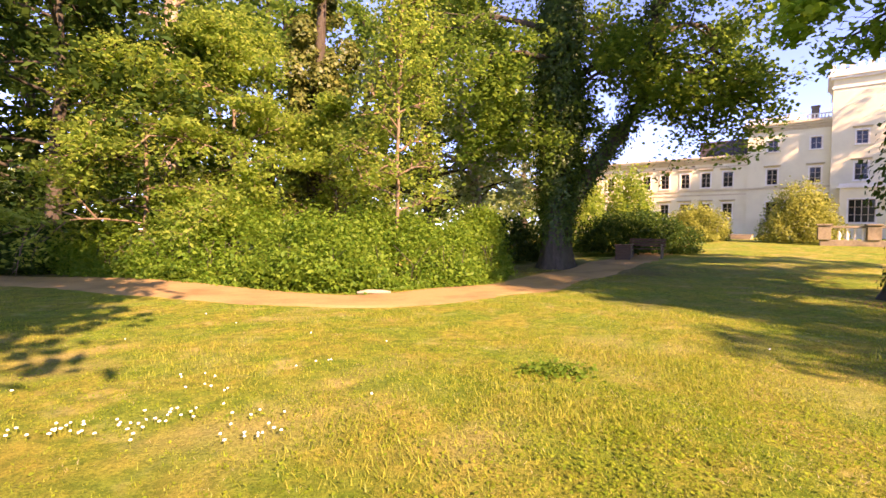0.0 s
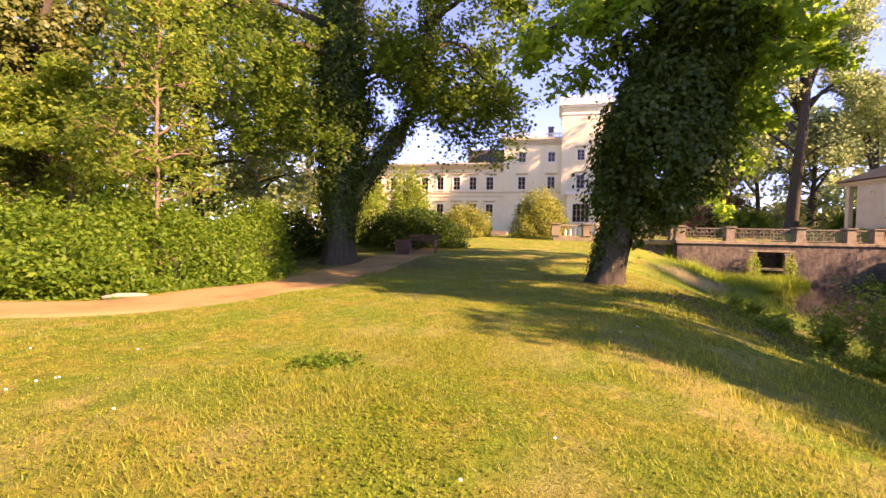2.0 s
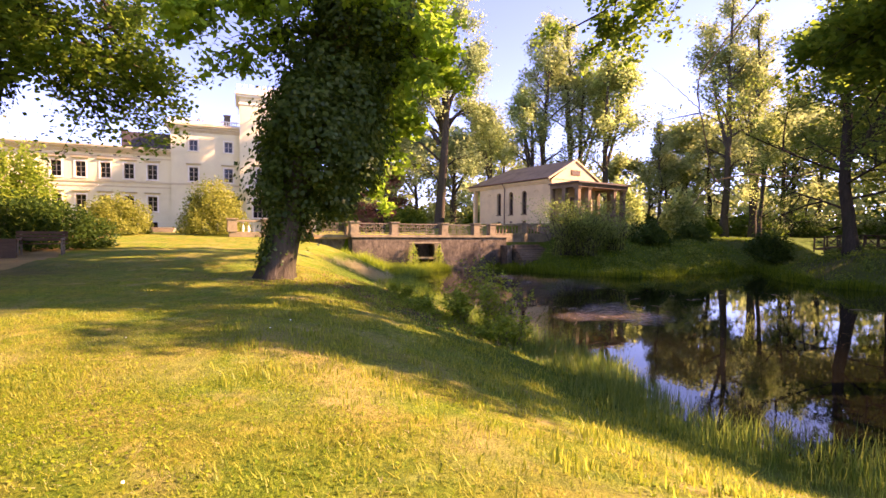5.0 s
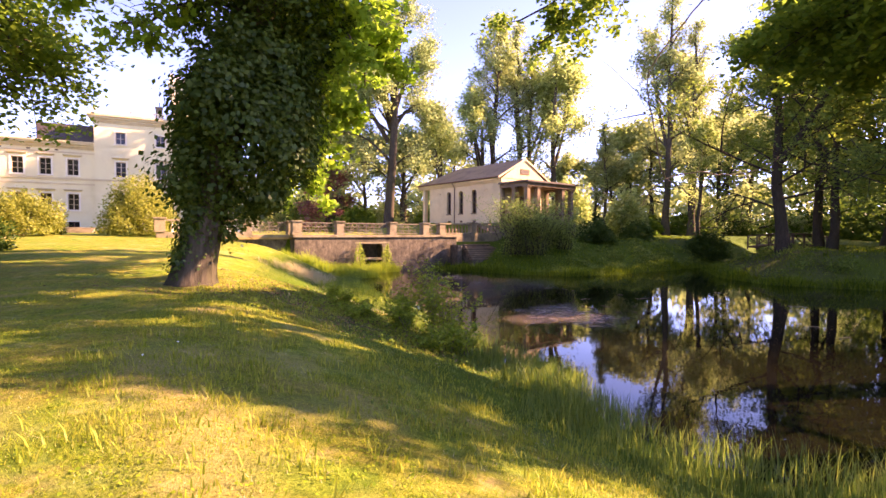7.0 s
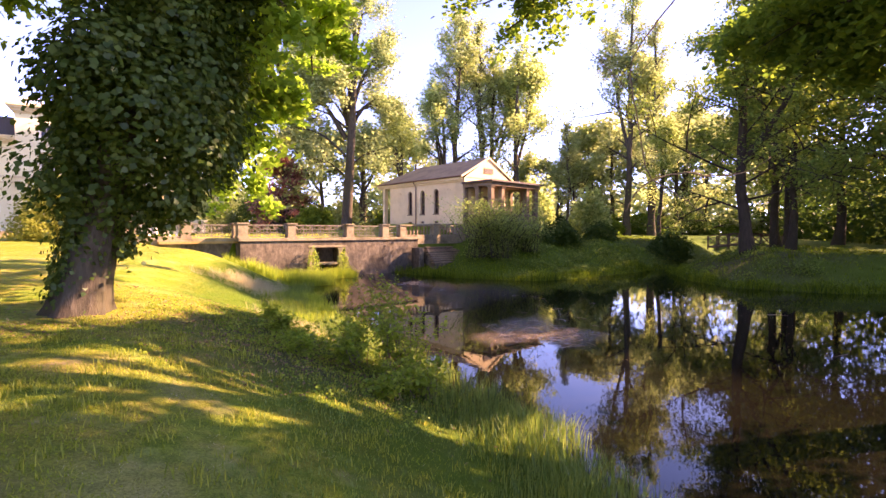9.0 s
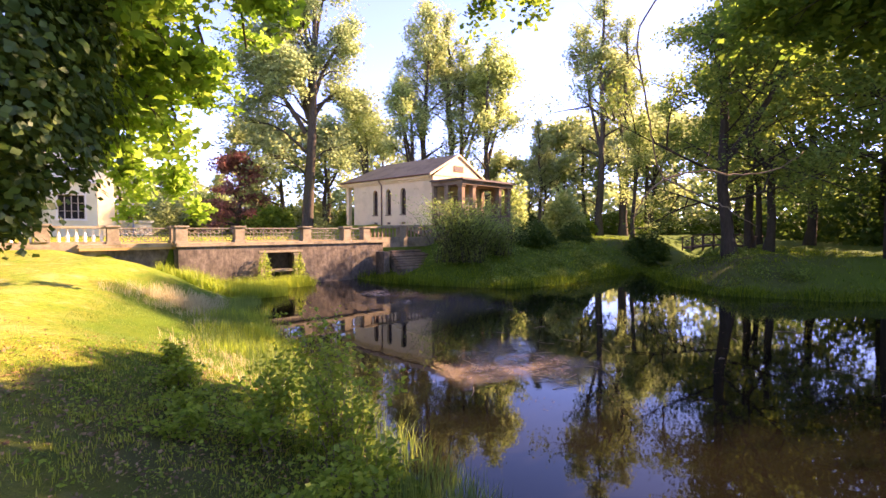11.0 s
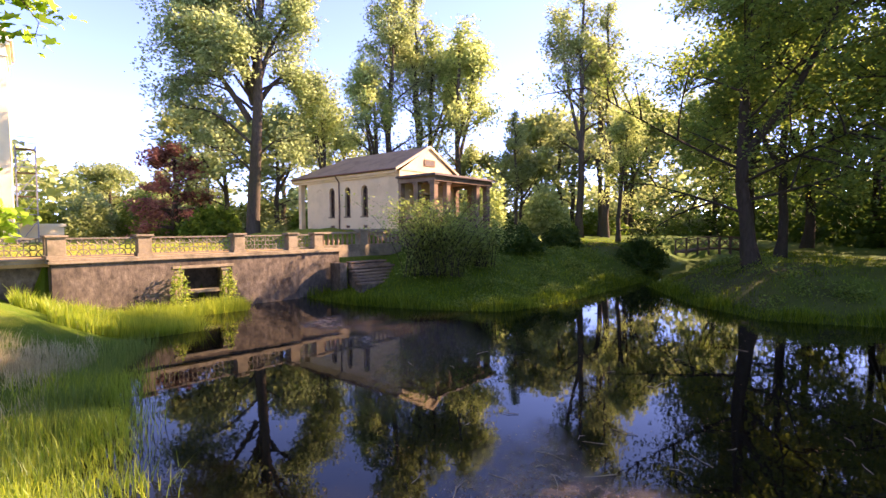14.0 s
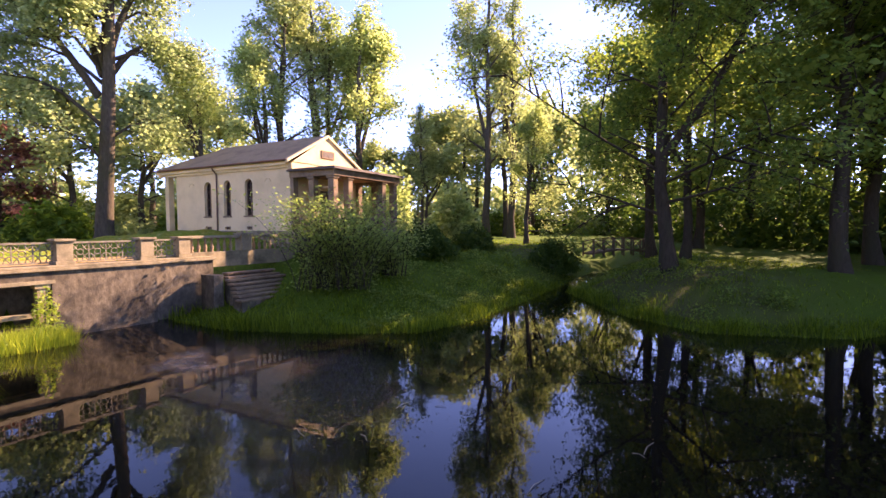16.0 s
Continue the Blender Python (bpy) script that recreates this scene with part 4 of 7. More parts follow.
for z in (1.2, 3.2, 5.2, 7.2):
    part("brace", Shape().tube([(11.9, -0.8, z), (13.2, -0.8, z + 2)], [0.025, 0.025], 5), SCAFFOLD, scaf)

# low garden steps and terrace balustrade before the mansion
steps = thing("garden_steps", pose(24.2, 34.2, gz(24.2, 34.2), 0, 0, -48), "low worn stone steps in the lawn path", "steps")
for i in range(3):
    part("step", Shape().box(-1.8, 1.8, i * 0.4, i * 0.4 + 0.42, -0.2, 0.12 + i * 0.14), SANDSTONE, steps, bevel=0.02)

# ---- bridge ----
bridge = thing("stone_bridge", pose(31.518, 17.152, 0, 0, 0, -40.0), "weathered stone garden bridge with pillars and tracery parapets over the pond", "bridge")
DECK = 1.13
wall = wall_mesh(-3.2, 7.7, -2.6, 0.93, 0.0, 0.6, [(1.3, 3.95, -1.1, 0.44)])
part("front_wall", wall, OLD_WALL, bridge)
part("side_wall", wall_mesh(7.7, 10.55, -2.6, 0.93, 0.35, 0.5, []), OLD_WALL, bridge)
part("recessed_wall", wall_mesh(-7.5, -3.2, -2.0, 0.93, 1.3, 0.5, []), OLD_WALL, bridge)
part("return_wall", Shape().box(-3.2, -2.7, 0.602, 1.297, -2.6, 0.78), OLD_WALL, bridge)
part("coping", Shape().box(-3.33, 7.83, -0.12, 0.9, 0.933, 1.04).box(-3.28, 7.78, -0.06, 0.9, 1.043, DECK), SANDSTONE, bridge, bevel=0.015)
part("coping", Shape().box(7.833, 10.7, 0.23, 1.2, 0.933, 1.04).box(7.783, 10.65, 0.29, 1.2, 1.043, DECK), SANDSTONE, bridge, bevel=0.015)
part("coping", Shape().box(-7.6, -3.333, 0.9, 2.0, 0.933, 1.04).box(-7.55, -3.283, 0.9, 2.0, 1.043, DECK), SANDSTONE, bridge, bevel=0.015)
part("deck", Shape().box(-7.5, 10.5, 0.903, 5.6, 0.8, DECK - 0.06), DIRT, bridge)
part("lintel", Shape().box(1.22, 4.05, -0.03, -0.003, 0.46, 0.6), SANDSTONE, bridge, "pale stone lintel over the culvert", bevel=0.008)
# culvert
part("culvert_back", Shape().box(0.3, 4.4, 2.0, 2.2, -2.4, 0.75), OLD_WALL, bridge)
part("culvert_side", Shape().box(0.3, 1.29, 0.603, 1.997, -2.4, 0.75), OLD_WALL, bridge)
part("culvert_side", Shape().box(3.96, 4.4, 0.603, 1.997, -2.4, 0.75), OLD_WALL, bridge)
for x in (1.5, 3.68):
    part("culvert_post", Shape().box(x - 0.16, x + 0.16, 0.08, 0.4, -2.3, 0.3).box(x - 0.24, x + 0.24, 0.03, 0.45, 0.303, 0.436), SANDSTONE, bridge, "pale stone post in the culvert")
part("culvert_sill", Shape().box(1.31, 3.94, 0.1, 0.5, -0.75, -0.6), SANDSTONE, bridge)


def pillar(x, y, big=1.0):
    p_ = Shape()
    w = 0.27 * big
    p_.box(x - w - 0.05, x + w + 0.05, y - w - 0.05, y + w + 0.05, DECK, DECK + 0.14)
    p_.box(x - w, x + w, y - w, y + w, DECK + 0.143, DECK + 0.83)
    p_.box(x - w - 0.03, x + w + 0.03, y - w - 0.03, y + w + 0.03, DECK + 0.833, DECK + 0.89)
    p_.box(x - w - 0.08, x + w + 0.08, y - w - 0.08, y + w + 0.08, DECK + 0.893, DECK + 0.98)
    return part("pillar", p_, SANDSTONE, bridge, bevel=0.012)


def ring(s, x, y, z, r, t=0.018, n=14):
    s.tube([(x + r * math.cos(a), y, z + r * math.sin(a)) for a in np.linspace(0, 2 * math.pi, n)], [t] * n, 5, cap=False)


def tracery(x0, x1, y):
    """An openwork panel: rails, rings and crossing arcs."""
    z0, z1 = DECK + 0.12, DECK + 0.80
    r = part("rail", Shape().box(x0, x1, y - 0.06, y + 0.06, z1, z1 + 0.07), IRON, bridge)
    part("rail", Shape().box(x0, x1, y - 0.05, y + 0.05, z0 - 0.05, z0), IRON, bridge)
    k = max(2, round((x1 - x0) / 0.62))
    w = (x1 - x0) / k
    t = Shape()
    zm = (z0 + z1) / 2
    for i in range(k):
        xc = x0 + (i + 0.5) * w
        ring(t, xc, y, zm, 0.11, 0.024)
        for sx in (-1, 1):
            for sz in (-1, 1):
                q = np.linspace(0, math.pi / 2, 7)
                t.tube([(xc + sx * (w / 2) * (1 - 0.72 * math.sin(a)), y, zm + sz * (z1 - zm) * (1 - 0.78 * math.cos(a)) ) for a in q], [0.024] * 7, 5, cap=False)
                t.tube([(xc + sx * 0.08, y, zm + sz * 0.08), (xc + sx * w * 0.3, y, zm + sz * (z1 - zm) * 0.62), (xc + sx * w * 0.46, y, zm + sz * (z1 - zm))], [0.02] * 3, 5, cap=False)
        if i:
            t.box(x0 + i * w - 0.02, x0 + i * w + 0.02, y - 0.02, y + 0.02, z0, z1)
    part("tracery", t, IRON, bridge, "ornamental openwork of rings and arcs")


FRONT = [(-6.0, 1.5), (-3.0, 0.35), (0.15, 0.35), (4.42, 0.35), (7.4, 0.35)]
for i, (x, y) in enumerate(FRONT):
    pillar(x, y, 1.12 if i == 1 else 1.0)
for (xa, ya), (xb, yb) in zip(FRONT[1:], FRONT[2:]):
    tracery(xa + 0.28, xb - 0.28, ya)
tracery(-5.72, -3.3, 1.5)
pillar(-3.0, 1.5)
pillar(9.3, 0.85)
tracery(7.7, 9.02, 0.85)
# stone balustrade from the bridge to the mansion's terrace, and on to the pavilion
def balustrade(name, m, length, label, piers=(), stone=TRIM):
    ob = thing(name, m, label, "balustrade")
    part("plinth", Shape().box(0, length, -0.22, 0.22, -0.6, 0.16), SANDSTONE, ob, bevel=0.012)
    part("handrail", Shape().box(0, length, -0.17, 0.17, 0.84, 0.97), SANDSTONE, ob, bevel=0.015)
    k = int(length / 0.34)
    base = None
    for i in range(k):
        x = (i + 0.5) * length / k
        if any(abs(x - q) < 0.42 for q in piers):
            continue
        if base is None:
            base = Shape().turned(0, 0, baluster(0, 0, 0.163, 0.674), 10).mesh("baluster")
        b = part("baluster", base, stone, ob, smooth=True)
        b.location = (x, 0, 0)
    for q in piers:
        part("pier", Shape().box(q - 0.3, q + 0.3, -0.3, 0.3, 0.163, 0.98).box(q - 0.37, q + 0.37, -0.37, 0.37, 0.983, 1.08), SANDSTONE, ob, bevel=0.012)
    return ob


bo, bd, bn = BRIDGE_O, BRIDGE_D, BRIDGE_N
a = bo + bd * -6.3 + bn * 1.5
balustrade("terrace_balustrade", pose(a[0], a[1], DECK - 0.02, 0, 0, 140.0), 5.0, "sunlit stone balustrade with bulbous balusters along the terrace", (2.6, 4.8))
a = bo + bd * 9.6 + bn * 0.85
balustrade("pavilion_balustrade", pose(a[0], a[1], DECK + 0.02, 0, 0, -40.0), 6.2, "grey stone balustrade running from the bridge to the pavilion", (3.0,), RED_STONE)

# broken steps down to the water
st = bo + bd * 11.2 + bn * -0.4
stairs = thing("water_steps", pose(st[0], st[1], 0, 0, 0, -40.0), "dark broken stone steps leading down to the pond", "steps")
g_ = np.random.default_rng(33)
for i in range(8):
    top, left, sag = 0.36 - 0.15 * i, -0.7 - 0.11 * i + 0.12 * g_.normal(), 0.02 * g_.normal()
    right = 2.0 + 0.15 * g_.normal()
    part("step", Shape().box(left, right, -0.30 * i - 0.42, -0.30 * i + 0.05, top - 0.10 + sag, top + sag), RED_STONE, stairs, bevel=0.02)
    part("riser", Shape().box(left + 0.12, right - 0.1, -0.30 * i - 0.30, -0.30 * i + 0.04, -1.6, top - 0.104 + sag), OLD_WALL, stairs)
part("cheek_block", Shape().box(-1.45, -0.95, -0.55, 0.5, -1.6, 0.3), OLD_WALL, stairs, bevel=0.03)

# ---- pavilion ----
pav = thing("pavilion", pose(48.2, 12.0, 0, 0, 0, -125.0), "cream plastered garden pavilion with a slate roof and columned porch", "pavilion")
PZ, EAVE, PW = 2.25, 6.45, 6.4
arch = [(-2.97, -2.27), (-1.0, -0.32), (1.0, 1.72)]
vents = [(-2.9, -2.3), (-0.95, -0.4), (1.1, 1.65)]
part("side_wall", wall_mesh(-6.0, 5.15, 0.6, EAVE, 0.0, 0.4, [(a, b, 3.28, 5.62) for a, b in arch] + [(a, b, 2.38, 2.58) for a, b in vents]), WARM_PLASTER, pav)
for a, b in vents:
    part("cellar_vent", Shape().box(a, b, 0.12, 0.16, 2.38, 2.58), FRAME_DARK, pav)
for a, b in arch:
    zc, r, xm = 5.27, (b - a) / 2, (a + b) / 2
    sp = Shape()
    for sgn in (-1, 1):
        q = np.linspace(0, math.pi / 2, 8)
        for u, w in zip(q, q[1:]):
            p1, p2 = (xm + sgn * r * math.cos(u), zc + r * math.sin(u)), (xm + sgn * r * math.cos(w), zc + r * math.sin(w))
            c1, c2 = (xm + sgn * r, 5.62), (xm + sgn * r, 5.62)
            for yy in (0.0, 0.3):
                tri_ = [(p1[0], yy, p1[1]), (p2[0], yy, p2[1]), (c1[0], yy, c1[1])]
                sp.add(tri_, [(0, 1, 2)])
            sp.quad((p1[0], 0, p1[1]), (p2[0], 0, p2[1]), (p2[0], 0.3, p2[1]), (p1[0], 0.3, p1[1]))
    part("arch_head", sp, WARM_PLASTER, pav)
    w = part("arched_window", Shape().box(a - 0.06, b + 0.06, -0.07, 0.1, 3.18, 3.277), RED_STONE, pav)
    fr = Shape().box(a, a + 0.05, 0.2, 0.26, 3.28, 5.3).box(b - 0.05, b, 0.2, 0.26, 3.28, 5.3).box(xm - 0.03, xm + 0.03, 0.2, 0.26, 3.28, 5.6)
    for z in (3.3, 3.85, 4.4, 4.95):
        fr.box(a + 0.05, b - 0.05, 0.21, 0.25, z - 0.02, z + 0.025)
    fr.tube([(xm + (r - 0.03) * math.cos(u), 0.23, zc + (r - 0.03) * math.sin(u)) for u in np.linspace(0, math.pi, 12)], [0.03] * 12, 5)
    part("frame", fr, FRAME_DARK, w)
    part("pane", Shape().box(a + 0.01, b - 0.01, 0.27, 0.28, 3.28, 5.6), GLASS, w)
for x in (-4.3, 3.1):
    o_ = Shape()
    o_.tube([(x + 0.24 * math.cos(u), -0.02, 5.35 + 0.24 * math.sin(u)) for u in np.linspace(0, math.pi, 12)], [0.035] * 12, 5)
    part("blind_arch", o_, WARM_PLASTER, pav)
part("back_wall", Shape().box(-6.0, 5.15, PW - 0.4, PW, 0.6, EAVE), WARM_PLASTER, pav)
part("rear_wall", Shape().box(-6.0, -5.6, 0.403, PW - 0.403, 0.6, EAVE), WARM_PLASTER, pav)
door = wall_mesh(0.4, PW - 0.4, 0.6, EAVE, 0.0, 0.4, [(PW / 2 - 0.75, PW / 2 + 0.75, PZ, 4.9)])
gw = part("gable_wall", door, WARM_PLASTER, pav)
gw.matrix_basis = pose(5.15, 0, 0, 0, 0, 90)
part("plinth", Shape().box(-6.05, 5.18, -0.06, -0.003, 0.4, 2.3), SANDSTONE, pav)
dr = part("door", Shape().box(4.85, 4.91, PW / 2 - 0.74, PW / 2 - 0.01, PZ, 4.88).box(4.85, 4.91, PW / 2 + 0.01, PW / 2 + 0.74, PZ, 4.88), FRAME_DARK, pav)
# roof with a gable towards the pond and a hip at the loggia
RIDGE = 8.54
rs = Shape()
x0, x1, y0, y1, xr = -7.95, 5.2, -0.45, PW + 0.45, -4.7
ym = PW / 2
rs.quad((x0, y0, EAVE + 0.12), (x1, y0, EAVE + 0.12), (x1, ym, RIDGE), (xr, ym, RIDGE))
rs.quad((x1, y1, EAVE + 0.12), (x0, y1, EAVE + 0.12), (xr, ym, RIDGE), (x1, ym, RIDGE))
rs.add([(x0, y1, EAVE + 0.12), (x0, y0, EAVE + 0.12), (xr, ym, RIDGE)], [(0, 1, 2)])
rs.quad((x0, y0, EAVE + 0.05), (x0, y1, EAVE + 0.05), (x1, y1, EAVE + 0.05), (x1, y0, EAVE + 0.05))
ro = part("roof", rs, ROOF, pav)
eave = Shape().box(x0 + 0.05, x1 - 0.25, -0.3, -0.003, EAVE - 0.16, EAVE + 0.04).box(x0 + 0.1, x1 - 0.25, -0.14, -0.003, EAVE - 0.32, EAVE - 0.163)
part("eaves_cornice", eave, WARM_PLASTER, pav)
part("gutter", Shape().tube([(x0, y0 - 0.02, EAVE + 0.1), (x1, y0 - 0.02, EAVE + 0.1)], [0.06, 0.06], 6), PIPE, pav)
part("downpipe", Shape().tube([(-1.62, -0.42, EAVE + 0.05), (-1.62, -0.35, EAVE - 0.1), (-1.62, -0.07, EAVE - 0.4), (-1.62, -0.07, 2.2)], [0.05] * 4, 7), PIPE, pav, "dark brown downpipe")
gb = Shape()
gb.add([(5.16, 0.0, EAVE), (5.16, PW, EAVE), (5.16, ym, RIDGE - 0.12)], [(0, 1, 2)])
part("gable", gb, WARM_PLASTER, pav)
rk = Shape()
for sgn in (0, 1):
    ya = -0.45 if sgn == 0 else PW + 0.45
    rk.add([(5.1, ya, EAVE - 0.02), (5.28, ya, EAVE - 0.02), (5.28, ya, EAVE + 0.14), (5.1, ya, EAVE + 0.14), (5.1, ym, RIDGE - 0.16), (5.28, ym, RIDGE - 0.16), (5.28, ym, RIDGE + 0.02), (5.1, ym, RIDGE + 0.02)],
           [(0, 1, 5, 4), (1, 2, 6, 5), (2, 3, 7, 6), (3, 0, 4, 7), (0, 3, 2, 1), (4, 5, 6, 7)])
part("verge_board", rk, WARM_PLASTER, pav)
vt = part("gable_vent", Shape().box(5.162, 5.22, ym - 0.62, ym + 0.62, 7.0, 7.5), RED_STONE, pav)
part("louvre", Shape().box(5.222, 5.23, ym - 0.48, ym - 0.02, 7.1, 7.4).box(5.222, 5.23, ym + 0.02, ym + 0.48, 7.1, 7.4), DARK_ROOF, vt)
# loggia posts at the far end
for y in (0.2, PW - 0.2):
    part("loggia_post", Shape().box(-7.3, -6.9, y - 0.2, y + 0.2, 1.2, EAVE - 0.2).box(-7.37, -6.83, y - 0.27, y + 0.27, EAVE - 0.197, EAVE - 0.02), WARM_PLASTER, pav)
part("loggia_beam", Shape().box(-7.45, -6.003, 0.0, 0.4, EAVE - 0.3, EAVE).box(-7.45, -7.05, 0.403, PW - 0.4, EAVE - 0.3, EAVE).box(-7.45, -6.003, PW - 0.397, PW, EAVE - 0.3, EAVE), WARM_PLASTER, pav)
# porch
part("porch_floor", Shape().box(5.153, 8.6, -0.35, PW + 0.35, 1.9, PZ), SANDSTONE, pav, bevel=0.02)
bs = wall_mesh(-0.3, PW + 0.3, -1.2, 1.897, 0, 0.4, [(1.2, 2.0, 0.2, 1.3), (4.4, 5.2, 0.2, 1.3)])
bw = part("porch_basement", bs, OLD_WALL, pav)
bw.matrix_basis = pose(8.5, 0, 0, 0, 0, 90)
part("porch_basement_side", Shape().box(5.2, 8.09, -0.3, 0.1, -1.2, 1.897).box(5.2, 8.09, PW - 0.1, PW + 0.3, -1.2, 1.897).box(7.45, 7.85, 0.2, PW - 0.2, -0.4, 1.88), OLD_WALL, pav)


def column(x, y):
    c = Shape()
    c.box(x - 0.26, x + 0.26, y - 0.26, y + 0.26, PZ, PZ + 0.12)
    c.box(x - 0.2, x + 0.2, y - 0.2, y + 0.2, PZ + 0.123, 5.33)
    c.box(x - 0.27, x + 0.27, y - 0.27, y + 0.27, 5.333, 5.48)
    return part("column", c, RED_STONE, pav, bevel=0.025)


for y in (0.1, 1.45, 4.95, 6.3):
    column(8.25, y)
for y in (0.1, 6.3):
    column(6.75, y)
for y in (0.05, 6.35):
    part("pilaster", Shape().box(5.153, 5.4, y - 0.2, y + 0.2, PZ, 5.48), RED_STONE, pav)
part("entablature", Shape().box(5.153, 8.6, -0.22, 0.4, 5.483, 5.83).box(5.153, 8.6, PW - 0.4, PW + 0.22, 5.483, 5.83).box(7.95, 8.6, 0.403, PW - 0.403, 5.483, 5.83), RED_STONE, pav)
part("porch_ceiling", Shape().box(5.153, 7.947, 0.403, PW - 0.403, 5.63, 5.73), SOFFIT, pav)
part("porch_roof", Shape().box(5.153, 8.85, -0.45, PW + 0.45, 5.833, 5.92).box(5.153, 8.75, -0.35, PW + 0.35, 5.923, 5.99), DARK_ROOF, pav)
for ya, yb in ((0.36, 1.2), (1.7, 4.7), (5.2, 6.04)):
    r_ = part("porch_rail", Shape().box(8.15, 8.35, ya, yb, PZ + 0.72, PZ + 0.83), RED_STONE, pav)
    part("base_rail", Shape().box(8.17, 8.33, ya, yb, PZ, PZ + 0.1), RED_STONE, r_)
    k = int((yb - ya) / 0.24)
    for i in range(k):
        part("baluster", Shape().turned(8.25, ya + (i + 0.5) * (yb - ya) / k, [(PZ + 0.103, 0.05), (PZ + 0.3, 0.085), (PZ + 0.55, 0.04), (PZ + 0.717, 0.06)], 8), RED_STONE, r_, smooth=True)
for xa, xb in ((5.45, 6.5), (7.0, 7.97)):
    r_ = part("porch_rail", Shape().box(xa, xb, 0.0, 0.2, PZ + 0.72, PZ + 0.83), RED_STONE, pav)
    part("base_rail", Shape().box(xa, xb, 0.02, 0.18, PZ, PZ + 0.1), RED_STONE, r_)
    for i in range(5):
        part("baluster", Shape().turned(xa + (i + 0.5) * (xb - xa) / 5, 0.1, [(PZ + 0.103, 0.05), (PZ + 0.3, 0.085), (PZ + 0.55, 0.04), (PZ + 0.717, 0.06)], 8), RED_STONE, r_, smooth=True)

# ---- bench and box ----
bench = thing("park_bench", pose(9.95, 20.1, gz(9.95, 20.1), 0, 0, -38), "old wooden park bench with iron ends under the trees", "bench")
for x in (-0.62, 0.62):
    s = Shape().box(x - 0.03, x + 0.03, -0.27, -0.22, -0.05, 0.62).box(x - 0.03, x + 0.03, 0.2, 0.26, -0.05, 0.88).box(x - 0.03, x + 0.03, -0.215, 0.195, 0.56, 0.61).box(x - 0.03, x + 0.03, -0.215, 0.195, 0.34, 0.39)
    part("bench_end", s, IRON, bench)
for i in range(4):
    part("seat_slat", Shape().box(-0.75, 0.75, -0.22 + i * 0.105, -0.13 + i * 0.105, 0.4, 0.43), WOOD, bench)
for i in range(3):
    part("back_slat", Shape().box(-0.75, 0.75, 0.165, 0.195, 0.52 + i * 0.125, 0.62 + i * 0.125), WOOD, bench)
binb = thing("litter_box", pose(8.8, 20.0, gz(8.8, 20.0), 0, 0, -30), "reddish wooden litter box beside the bench", "bin")
for i in range(5):
    part("board", Shape().box(-0.3 + i * 0.122, -0.185 + i * 0.122, -0.3, -0.275, 0.0, 0.62), WOOD, binb)
part("box_body", Shape().box(-0.29, 0.3, -0.272, 0.28, -0.02, 0.6), WOOD, binb)
part("lid", Shape().box(-0.34, 0.35, -0.34, 0.33, 0.603, 0.66), WOOD, binb)

# pale log by the hedge
log = part("fallen_log", Shape().tube([(-0.35, 0, 0.03), (-0.1, 0.02, 0.05), (0.2, -0.02, 0.045), (0.38, 0.03, 0.03)], [0.03, 0.05, 0.045, 0.03], 9), STONE_WHITE, smooth=True)
log.matrix_basis = pose(-1.75, 10.75, gz(-1.75, 10.75), 0, 0, 4)
tagged(log, "pale bleached log lying before the hedge", "log")

# ---- footbridge beyond the pond ----
fb = thing("footbridge", pose(58.0, -19.6, 0, 0, 0, -72), "rustic wooden footbridge with crossed rails", "bridge")
def arc(x):
    return 0.32 * (1 - (x / 3.7) ** 2)


dk = Shape()
for i in range(12):
    xa, xb = -3.6 + i * 0.6, -3.0 + i * 0.6
    dk.add([(x, y, arc(x) + z) for x in (xa, xb) for y in (-0.7, 0.7) for z in (-0.12, 0.04)], [(0, 1, 3, 2), (4, 6, 7, 5), (0, 4, 5, 1), (2, 3, 7, 6), (1, 5, 7, 3), (0, 2, 6, 4)])
part("deck", dk, WOOD, fb)
for side in (-0.7, 0.7):
    for i in range(7):
        x = -3.6 + i * 1.2
        part("post", Shape().box(x - 0.05, x + 0.05, side - 0.05, side + 0.05, -0.3, 1.02 + arc(x)), WOOD, fb)
        if i < 6:
            for u, w in ((0.1, 0.95), (0.95, 0.1)):
                part("cross_rail", Shape().tube([(x + 0.06, side, u + arc(x)), (x + 1.14, side, w + arc(x + 1.2))], [0.03, 0.03], 5), WOOD, fb)
    part("handrail", Shape().tube([(x, side, 1.06 + arc(x)) for x in np.linspace(-3.7, 3.7, 13)], [0.045] * 13, 6), WOOD, fb)

